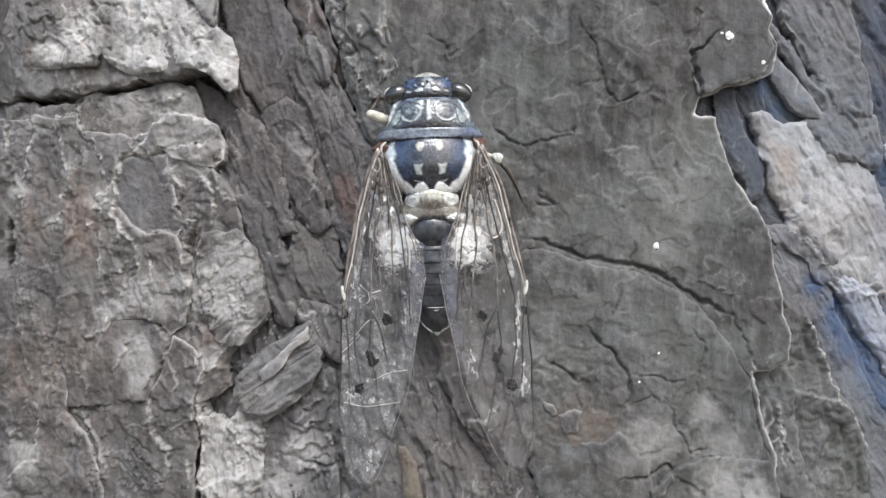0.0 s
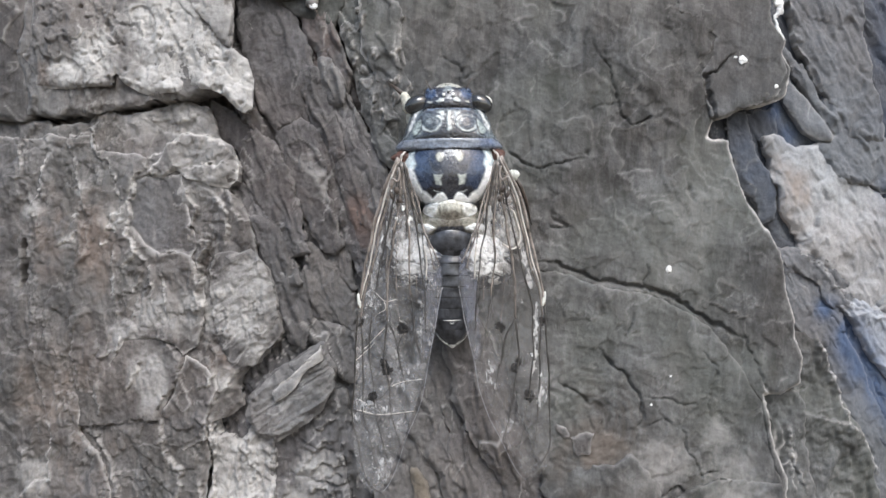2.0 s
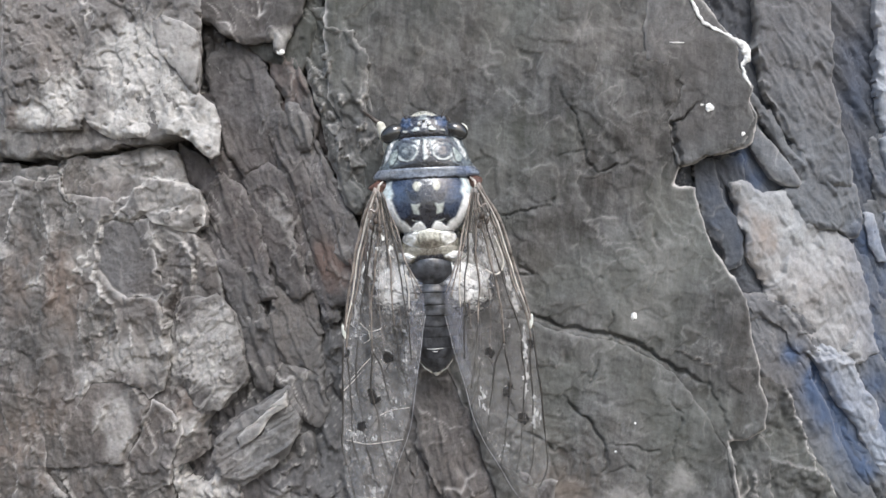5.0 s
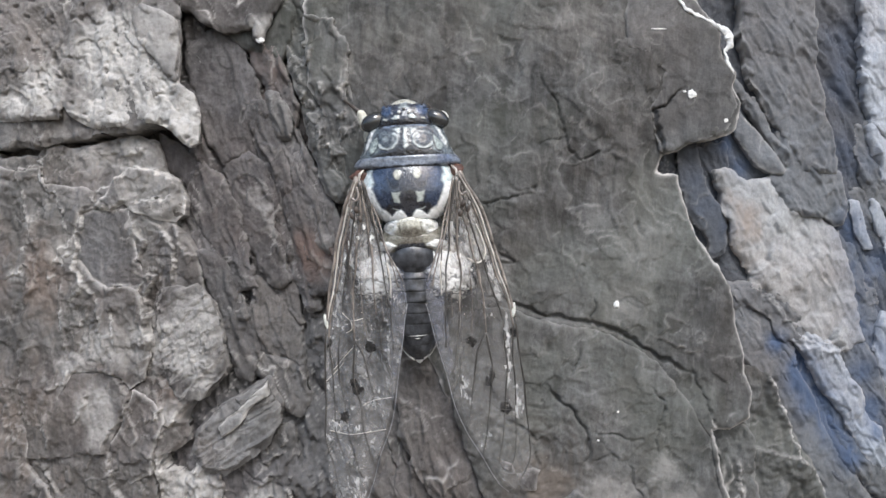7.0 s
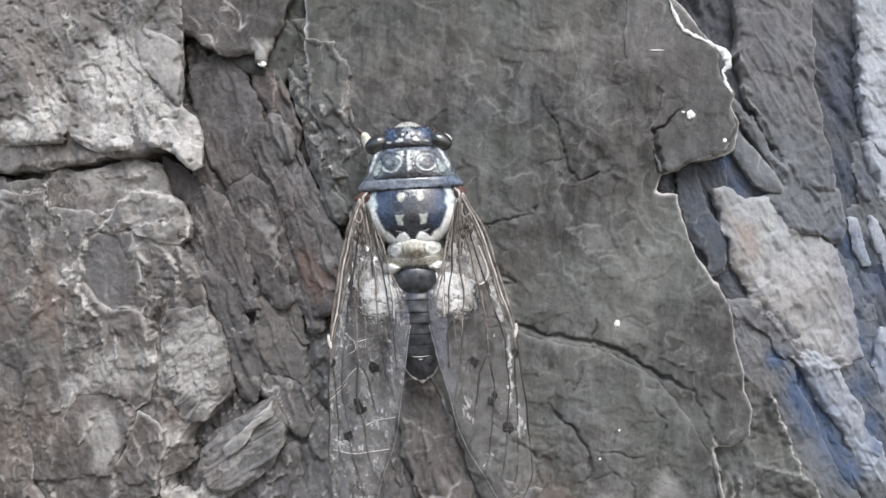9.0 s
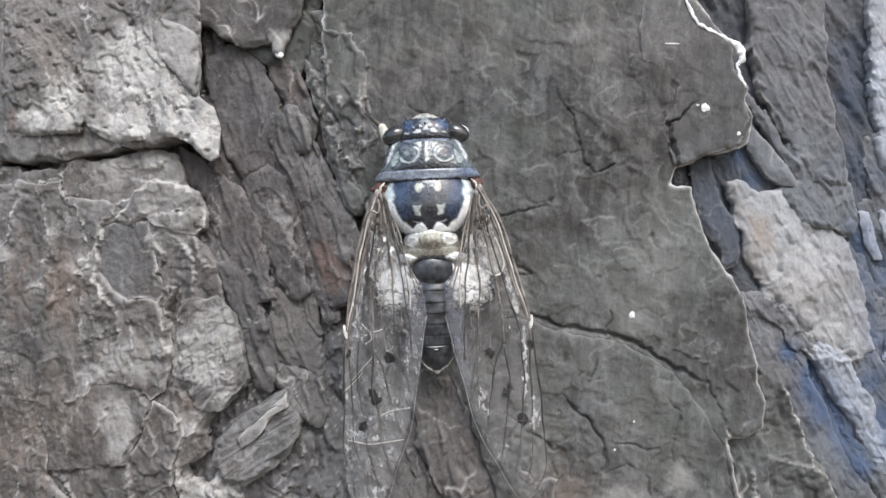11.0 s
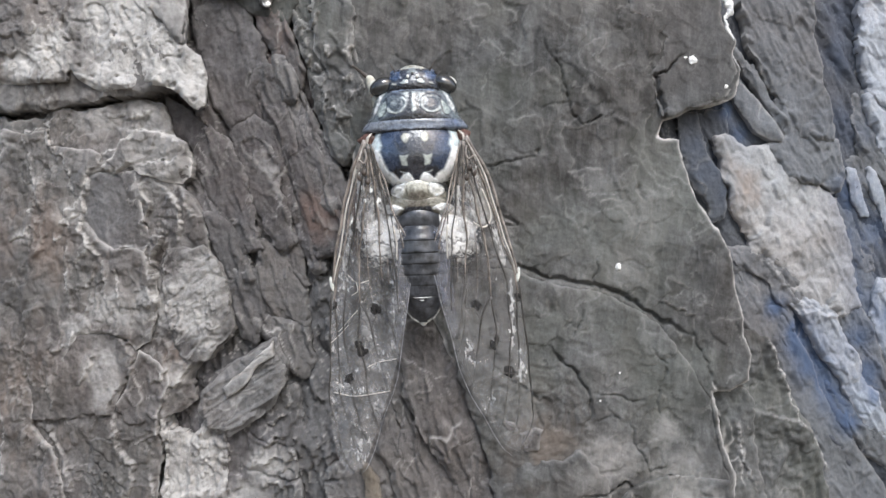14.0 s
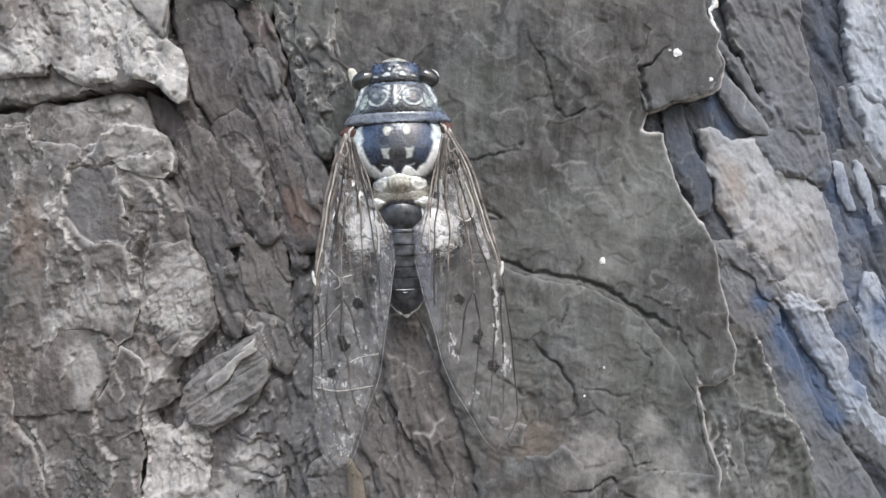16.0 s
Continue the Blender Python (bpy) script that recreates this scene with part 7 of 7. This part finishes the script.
vein(0.05, 0.05, "white", (-12.6, -28.8), (-10.8, -27.0), (-9.4, -25.6))
vein(0.09, 0.06, "white", (-13.6, -36.4), (-12.6, -36.9), (-12.2, -37.4))
SPOTS = [(-9.4, -31.4, 0.8, 1.35, -20), (-11.5, -36.0, 0.8, 1.15, 20), (-6.8, -25.6, 0.8, 0.95, 15), (-12.9, -25.0, 0.4, 0.8, 5)]


def wing_height(u, v, lift=0.0):
    """The wing lies like a roof: high over the abdomen, low at its front edge."""
    a = np.abs(u)
    return 8.9 - 0.27 * (a - 3) + 0.06 * v + 0.25 * np.sin(a * 1.1 + 0.1 * v) * smooth(-v / 12) + lift


def spread(side, points):
    """The right wing fans out towards its tip; the left one is a little longer."""
    out = []
    for u, v in points:
        base = float(smooth(-v / 9) * (1 - smooth((-v - 23) / 14)))
        if side > 0:
            out.append((u * (1 + 0.06 * base + 0.07 * float(smooth((-v - 33) / 13))), v))
        else:
            out.append((u * (1 + 0.025 * base), v * (1 + 0.035 * float(smooth((-v - 36) / 12)))))
    return out


def spaced(points, n):
    s = [(*p, 0) for p in points]
    out = []
    for k in np.linspace(0, len(points) - 1, n):
        i = min(int(k), len(points) - 2)
        f = k - i
        p = [np.array(points[min(max(j, 0), len(points) - 1)], float) for j in (i - 1, i, i + 1, i + 2)]
        out.append(0.5 * (2 * p[1] + (p[2] - p[0]) * f + (2 * p[0] - 5 * p[1] + 4 * p[2] - p[3]) * f * f + (3 * p[1] - p[0] - 3 * p[2] + p[3]) * f ** 3))
    return out


HIND = [(-6.6, -2), (-8.2, -8), (-9.2, -15), (-9.4, -22), (-8.2, -27), (-5.8, -29.5), (-3.8, -27), (-3.2, -21), (-3.6, -14), (-4.8, -7)]
HIND_VEINS = [
    ([(-6.6, -2), (-8.2, -8), (-9.2, -15), (-9.4, -22)], 0.13, 0.07, "brown"),
    ([(-6.5, -2), (-7.2, -8), (-7.8, -15), (-7.8, -21), (-7.2, -26)], 0.11, 0.06, "brown"),
    ([(-6.4, -2), (-6.3, -8), (-6.4, -15), (-6.2, -22), (-5.6, -28)], 0.11, 0.06, "mixed"),
    ([(-6.3, -2), (-5.4, -8), (-5.0, -15), (-4.8, -22)], 0.11, 0.06, "brown"),
    ([(-6.2, -2), (-4.6, -8), (-3.8, -14), (-3.4, -20)], 0.11, 0.06, "mixed"),
]
CELLS = [(-8.3, -5.4, 0.2, 0.5), (-8.0, -7.8, 0.34, 0.36), (-8.9, -10.4, 0.12, 0.7), (-11.5, -17.3, 0.14, 0.9), (-9.9, -22.0, 0.3, 0.35), (-7.5, -9.6, 0.26, 0.5), (-6.6, -8.2, 0.2, 0.6), (-9.6, -12.6, 0.2, 0.6), (-5.6, -9.8, 0.22, 0.7), (-10.2, -15.8, 0.18, 0.6)]


def hindwing_sheet(side):
    outline = list(HIND) if side < 0 else mirrored(HIND)
    us, vs = [p[0] for p in outline], [p[1] for p in outline]
    u, v = np.meshgrid(np.arange(min(us) - 1, max(us) + 1, 0.3), np.arange(min(vs) - 1, max(vs) + 1, 0.3), indexing="xy")
    quads, used = grid_faces(inside_distance(u, v, outline) > -0.1)
    pts = np.stack([u - HINGE[0] * side, -(wing_height(u, v, -0.7) - HINGE[1]), v - HINGE[2]], -1).reshape(-1, 3)[used] * MM
    return pts, quads


def wing_patch(name, side, outline, material, wing, lift=0.05, jag=0.5, label=""):
    """A thin ragged sheet lying on the wing: a marking, a fold or a painted glint."""
    line = spread(side, outline) if side < 0 else mirrored(spread(side, outline))
    us, vs = [p[0] for p in line], [p[1] for p in line]
    step = 0.14
    u, v = np.meshgrid(np.arange(min(us) - 0.8, max(us) + 0.8, step), np.arange(min(vs) - 0.8, max(vs) + 0.8, step), indexing="xy")
    d = inside_distance(u + jag * fbm(u / 0.8, v / 1.4, 81, 3), v + jag * fbm(u / 0.8 + 5, v / 1.4, 82, 3), line)
    quads, used = grid_faces(d > 0)
    w = wing_height(u, v, lift) + 0.12 * fbm(u / 0.7, v / 1.1, 84, 3)
    me = grid_mesh(name, np.stack([u - HINGE[0] * side, -(w - HINGE[1]), v - HINGE[2]], -1).reshape(-1, 3)[used] * MM, quads)
    me.materials.append(material)
    ob = new(name, me)
    ob.parent = wing
    return tagged(ob, label)


def forewing(side):
    hx, hw, hz = HINGE[0] * side, HINGE[1], HINGE[2]
    outline = spread(side, WING) if side < 0 else mirrored(spread(side, WING))
    us, vs = [p[0] for p in outline], [p[1] for p in outline]
    step = 0.28
    u, v = np.meshgrid(np.arange(min(us) - 1, max(us) + 1, step), np.arange(min(vs) - 1, max(vs) + 1, step), indexing="xy")
    d = inside_distance(u, v, outline)
    gv, gu = np.gradient(d, step)
    g2 = np.maximum(gu * gu + gv * gv, 0.25)
    out = d <= 0
    pu, pv = u - np.where(out, gu / g2 * d, 0), v - np.where(out, gv / g2 * d, 0)
    w = wing_height(pu, pv)
    quads, used = grid_faces(d > -1.5 * step)
    me = grid_mesh("forewing", np.stack([pu - hx, -(w - hw), pv - hz], -1).reshape(-1, 3)[used] * MM, quads)
    me.materials.append(membrane if side > 0 else membrane_veiled)
    wing = tagged(new("forewing", me), "clear veined wing with dark spots, held like a roof")
    wing.parent = cicada
    wing.location = (hx * MM, -hw * MM, hz * MM)
    hind = grid_mesh("hindwing", *hindwing_sheet(side))
    hind.materials.append(hind_membrane)
    under = tagged(new("hindwing", hind), "clear hind wing under the forewing")
    under.parent = wing
    for points, r0, r1, tone in HIND_VEINS:
        pts = spaced(points, 4 * len(points))
        rows = [((p[0] if side < 0 else -p[0]) - hx, -(float(wing_height(p[0], p[1], -0.7)) - hw), p[1] - hz) for p in pts]
        n = len(rows)
        part("hindwing_vein", tube(rows, [r0 + (r1 - r0) * k / (n - 1) for k in range(n)], 6), vein_brown if tone == "brown" else vein_dark, wing)
    # white flecks in the basal cells: wax glimpses and glints painted as patches
    for su, sv, a, b in CELLS:
        oval = [(su + a * math.cos(w), sv + b * math.sin(w)) for w in np.linspace(0, 2 * math.pi, 9)[:-1]]
        wing_patch("white_fleck", side, oval, wax if side < 0 else glint, wing, 0.08, 0.3, "white fleck of wax and painted glint")
    for points, r0, r1, tone in VEINS:
        if tone == "white" and side > 0:
            continue
        pts = spaced(spread(side, points), 4 * len(points))
        n = len(pts)
        sway = [0.5 * math.sin(math.pi * k / (n - 1)) * noise.noise(Vector((p[1] * 0.22, 7.0 * r0 * side, points[0][0] + points[-1][0]))) for k, p in enumerate(pts)]
        rows = [((p[0] + q if side < 0 else -p[0] - q) - hx, -(float(wing_height(p[0], p[1])) - hw), p[1] - hz) for p, q in zip(pts, sway)]
        girth = 1.08 if tone in ("dark", "mixed") else 1.0
        radii = [girth * (r0 + (r1 - r0) * k / (n - 1)) * (1 + 0.45 * noise.noise(Vector((0.9 * k, r0 * 50, points[0][1])))) for k in range(n)]
        mat = {"tan": vein_pale, "edge": vein_edge, "brown": vein_brown, "dark": vein_dark, "mixed": vein_dark, "pale": vein_pale, "white": vein_pale}[tone]
        part("vein" if tone != "white" else "crease", tube(rows, radii, 6), mat, wing)
    for su, sv, a, b, turn in SPOTS:
        q = radians(turn)
        oval = [(su + a * math.cos(w) * math.cos(q) + b * math.sin(w) * math.sin(q), sv - a * math.cos(w) * math.sin(q) + b * math.sin(w) * math.cos(q)) for w in np.linspace(0, 2 * math.pi, 13)[:-1]]
        wing_patch("wing_spot", side, oval, smoke, wing, 0.06, 0.35, "smoky dark spot")
    cu = -side * spread(side, [(-13.1, -21.6)])[0][0]
    part("wing_node", ellipsoid((cu - hx, -(float(wing_height(cu, -21.6)) - hw), -21.6 - hz), (0.3, 0.22, 1.15), (0, 8 * side, 0), 14), cream, wing, "pale thickened wing node")
    wing_patch("wing_fold", side, [(-1.2, -14.5), (-2.4, -13.8), (-3.6, -17), (-3.9, -23), (-4.2, -29), (-3.6, -30.5), (-2.6, -27.5), (-1.7, -22.5), (-1.1, -18.5)], fold_sheen, wing, -0.08, 0.2, "folded inner edge with painted bluish sheen")
    # pale basal cells, their whitish glints painted in with the milky film
    wing_patch("wing_cell", side, [(-7.4, -3.5), (-8.6, -7.0), (-9.2, -13.0), (-8.4, -14.5), (-7.6, -8.5)], milky, wing, -0.04, 0.3, "milky wing cell")
    wing_patch("wing_cell", side, [(-6.4, -5.0), (-7.2, -7.5), (-7.9, -13.0), (-7.4, -16.5), (-6.2, -16.0), (-6.1, -10)], milky, wing, -0.04, 0.3, "milky wing cell")
    wing_patch("wing_cell", side, [(-9.4, -9.0), (-10.4, -14.0), (-11.8, -20.0), (-11.0, -20.4), (-9.6, -14.5)], milky, wing, -0.04, 0.3, "milky wing cell")
    wing_patch("wing_cell", side, [(-4.9, -7.5), (-5.8, -8.0), (-5.9, -15.0), (-4.6, -14.5), (-4.4, -10)], milky, wing, -0.04, 0.3, "milky wing cell")
    wing_patch("wing_cell", side, [(-7.2, -1.2), (-8.4, -4.5), (-9.4, -8.5), (-8.0, -9.5), (-6.6, -8.0), (-5.4, -8.8), (-5.2, -5.5), (-6.2, -2.2)], base_brown, wing, -0.1, 0.5, "brownish leathery wing base")
    part("hinge_hook", tube([(side * (u - 7.3), -(9.0 - hw) - 0.3, v - hz) for u, v in spaced([(7.3, -2.4), (7.1, -3.6), (7.5, -4.4), (8.2, -4.0), (8.5, -5.2)], 16)], 0.17, 8), vein_brown, wing, "brown hooked wing hinge")
    for u, v, a, b in ((7.6, -5.6, 0.4, 0.55), (7.1, -7.0, 0.35, 0.5), (8.3, -6.4, 0.28, 0.6)):
        part("hinge_plate", ellipsoid((side * (u - 7.3), -(8.6 - hw), v - hz), (a, 0.3, b), (0, 20 * side, 0), 14), claw_mat, wing, "small dark hinge plate")
    if side > 0:
        oval = [(-7.6, -8.0), (-8.4, -7.6), (-9.2, -8.6), (-10.0, -10.8), (-10.3, -12.6), (-9.8, -13.9), (-8.8, -14.2), (-7.6, -13.4), (-7.2, -11.4), (-7.2, -9.4)]
        wing_patch("wing_cell", side, oval, cell_olive, wing, -0.2, 0.08, "smooth olive-grey wing cell")
        rim = spaced(oval[2:8], 24)
        part("cell_rim", tube([(-u - hx, -(float(wing_height(u, v, -0.1)) - hw), v - hz) for u, v in rim], 0.13, 8), vein_pale, wing, "pale rim of a wing cell")
        wing_patch("white_streak", side, [(-11.6, -22.0), (-12.4, -22.0), (-12.5, -27), (-12.3, -33.5), (-11.8, -33.4), (-11.7, -27.5)], haze_white, wing, 0.1, 0.5, "long whitish streak")
        # glints of the right wing, painted as white film
        wing_patch("white_streak", side, [(-12.9, -32.5), (-14.2, -33.0), (-14.3, -37.5), (-13.0, -38.5), (-12.8, -36)], glint, wing, 0.1, 0.9, "painted whitish glint")
        wing_patch("white_streak", side, [(-7.4, -39.5), (-8.4, -38.5), (-8.6, -41.0), (-8.0, -42.5)], glint, wing, 0.1, 1.2, "painted whitish glint")
        wing_patch("white_streak", side, [(-5.0, -30.5), (-6.2, -30.0), (-6.3, -34.6), (-5.2, -34.0)], glint, wing, 0.1, 0.8, "painted whitish glint")
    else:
        # glints of the left wing, painted as white film
        wing_patch("white_streak", side, [(-5.0, -32.0), (-7.4, -33.2), (-7.3, -34.4), (-5.4, -34.2), (-4.6, -32.8)], glint, wing, 0.1, 0.6, "painted whitish glint")
        wing_patch("white_streak", side, [(-13.7, -36.2), (-12.2, -36.4), (-9.0, -37.4), (-6.0, -37.3), (-6.0, -37.9), (-9.5, -38.2), (-13.8, -37.8)], glint, wing, 0.1, 0.6, "painted glint along a crease")
        wing_patch("white_streak", side, [(-9.4, -44.0), (-11.0, -43.6), (-11.6, -46.0), (-10.4, -47.6), (-9.4, -46.5)], glint, wing, 0.1, 1.2, "painted whitish glint")
        wing_patch("white_streak", side, [(-10.6, -19.5), (-12.0, -20.0), (-11.6, -23.5), (-10.2, -22.5)], glint, wing, 0.1, 0.9, "painted whitish glint")
    return wing


wing_left, wing_right = forewing(-1), forewing(1)


def leg(coxa, knee, ankle, toe, thick=0.55):
    """A leg from the hip: thigh, shin and dark clawed foot, modelled from the hip."""
    c = Vector(coxa)
    hip = new("leg")
    hip.parent = cicada
    hip.location = c * MM
    k, a, t = (Vector(p) - c for p in (knee, ankle, toe))
    part("thigh", tube([(0, 0, 0), k * 0.35, k * 0.8, k], [thick * 0.7, thick, thick * 0.8, thick * 0.5], 12), leg_mat, hip)
    part("shin", tube([k, k.lerp(a, 0.25), k.lerp(a, 0.8), a], [thick * 0.5, thick * 0.72, thick * 0.62, thick * 0.5], 12), leg_mat, hip, "straw-coloured shin")
    foot = part("foot", tube([Vector((0, 0, 0)), (t - a) * 0.5 + Vector((0, -0.2, 0)), t - a], [thick * 0.36, thick * 0.22, thick * 0.12], 10), claw_mat, hip, "thin dark clawed foot")
    foot.location = a * MM
    return hip, foot


leg_front_left, foot_front_left = leg((-4.6, -3.6, 3.4), (-5.7, -4.8, 6.2), (-6.5, -4.6, 8.8), (-9.2, -2.0, 11.4), 1.15)
part("knee", ellipsoid((-1.8, -1.1, 5.1), (0.66, 0.6, 0.8), (0, -20, 0), 16), leg_mat, leg_front_left, "yellowish swollen joint")
leg_front_right, foot_front_right = leg((4.0, -3.0, 3.4), (4.6, -3.0, 6.6), (4.0, -2.4, 8.8), (3.4, -0.6, 10.4), 0.7)
leg_mid_left, foot_mid_left = leg((-4.8, -2.6, -1.0), (-8.0, -4.2, -2.5), (-9.6, -2.6, -6.5), (-10.6, -0.2, -9.5))
leg_mid_right, foot_mid_right = leg((4.8, -2.6, -1.0), (9.4, -4.6, -2.3), (11.6, -3.6, -4.5), (13.9, -0.6, -9.2))
part("knee", loft([(-0.8, 0.2, 0.2, 0.0), (-0.4, 0.5, 0.45, 0.0), (0.1, 0.6, 0.5, 0.0), (0.6, 0.3, 0.3, 0.0)], 14, 20, 0.9, 4), cream, leg_mid_right, "pale swollen joint").location = (5.0 * MM, -2.3 * MM, -1.4 * MM)
part("spur", tube([(5.6, -2.2, -2.2), (6.4, -1.8, -3.2), (7.4, -1.0, -4.8), (8.6, 0.6, -7.4)], [0.28, 0.34, 0.3, 0.12], 10), claw_mat, leg_mid_right, "dark lower shin")
leg_hind_left, foot_hind_left = leg((-4.2, -2.4, -6), (-7.0, -3.6, -11), (-8.2, -2.2, -16), (-9.0, 0.2, -20))
leg_hind_right, foot_hind_right = leg((4.2, -2.4, -6), (7.0, -3.6, -11), (8.2, -2.2, -16), (9.0, 0.2, -20))


def motions():
    """The cicada climbs a little, settles, and pumps its abdomen while it sings; all angles in degrees."""
    hip = {ob: ob.location.copy() for ob in (wing_left, wing_right, leg_front_left, foot_front_left, leg_mid_left, leg_mid_right)}
    walk(cicada, [(t, pose(x * MM, 0, z * MM, 0, turn, 0)) for t, x, z, turn in CLIMB])
    for ob, rows in ((wing_left, LEFT_WING), (wing_right, RIGHT_WING), (leg_mid_left, KICK), (leg_mid_right, MID_LEG), (foot_front_left, FOOT)):
        walk(ob, [(t, pose(*hip[ob], 0, turn, 0)) for t, turn in rows])
    walk(leg_front_left, [(t, pose(*hip[leg_front_left], raise_, turn, 0)) for t, raise_, turn in FRONT_LEG])
    walk(abdomen, [(t, pose(0, -lift * MM, stretch * MM, tilt, 0, 0)) for t, lift, stretch, tilt in ABDOMEN])


LEFT_WING = [(0, 0.5), (1, 0.6), (1.5, 1.2), (2, 0.7), (2.5, 0.3), (3.5, 0), (4, -0.5), (4.5, 0), (8, 0), (16, 0)]
RIGHT_WING = [(0, 1.4), (1, 0.3), (1.5, 0.0), (2, 0.6), (2.5, 1.2), (3, -0.5), (3.5, -1.2), (4, -1.6), (7, -1.2), (16, -1.5)]
FRONT_LEG = [(0, 40, -50), (0.8, 40, -50), (1.4, 36, -50), (1.5, 20, -36), (1.6, 0, -8), (1.7, 0, 0), (16, 0, 0)]
FOOT = [(0, 150), (1.4, 140), (1.5, 75), (1.6, 10), (1.7, 0), (16, 0)]
KICK = [(0, 0), (0.1, 0), (0.2, 8), (0.4, 28), (0.5, 26), (0.6, 6), (0.7, 0), (16, 0)]
MID_LEG = [(0, 0), (1.5, 2), (2.2, 15), (3, 40), (4, 45), (16, 45)]
ABDOMEN = [(0, 0, 0.4, 0), (1.5, 0, 0.3, 0), (2.5, 0.4, -0.5, 0), (3.5, 0.3, -0.9, 0), (4.5, 0.2, -0.4, 0), (7, 0.2, 0.2, 0), (8.5, 0.3, 0.1, 0), (8.6, 2.0, 0.2, 0), (8.7, 2.6, 0.3, 0), (8.8, 0.3, 0.2, 0), (9.1, 0.3, 0.2, 0), (9.2, 2.2, 0.2, 0), (9.4, 0.6, 0.2, 0), (11.3, 0.3, 0.3, 0), (12.5, 0.2, 0.4, 0), (13, 1.3, 0.4, 0), (13.5, 1.6, 0.4, 0), (14.5, 1.3, 0.5, 0), (15, 0.6, 0.5, 0), (15.5, 0.1, 0.6, 0), (16, 0.1, 0.7, 0)]
CLIMB = [(0, -1.89, 15.53, -2.12), (0.5, -2.01, 15.64, -2.06), (1, -2.22, 15.89, -2.08), (1.5, -2.19, 16.34, -1.66), (2, -1.22, 17.44, -1.27), (2.5, -0.88, 19.94, -2.09), (3, -0.34, 20.17, -2.67), (3.5, -0.08, 20.49, -3.30), (4, 0.13, 20.50, -3.57), (4.5, 0.48, 20.59, -3.51), (7, 0.96, 20.44, -3.78), (7.5, 0.93, 20.46, -3.32), (8, 0.93, 20.47, -3.60), (8.5, 1.06, 20.54, -3.38), (9, 1.22, 20.58, -3.32), (11.5, 1.10, 20.32, -3.10), (12, 1.20, 20.02, -3.10), (12.5, 1.35, 19.93, -3.10), (13, 1.23, 19.78, -3.10), (13.5, 1.09, 19.76, -3.10), (14, 1.23, 19.82, -3.10), (14.5, 1.24, 19.88, -3.10), (15, 1.21, 19.95, -3.10), (15.5, 1.23, 19.90, -3.10), (16, 1.35, 19.85, -3.10)]

motions()
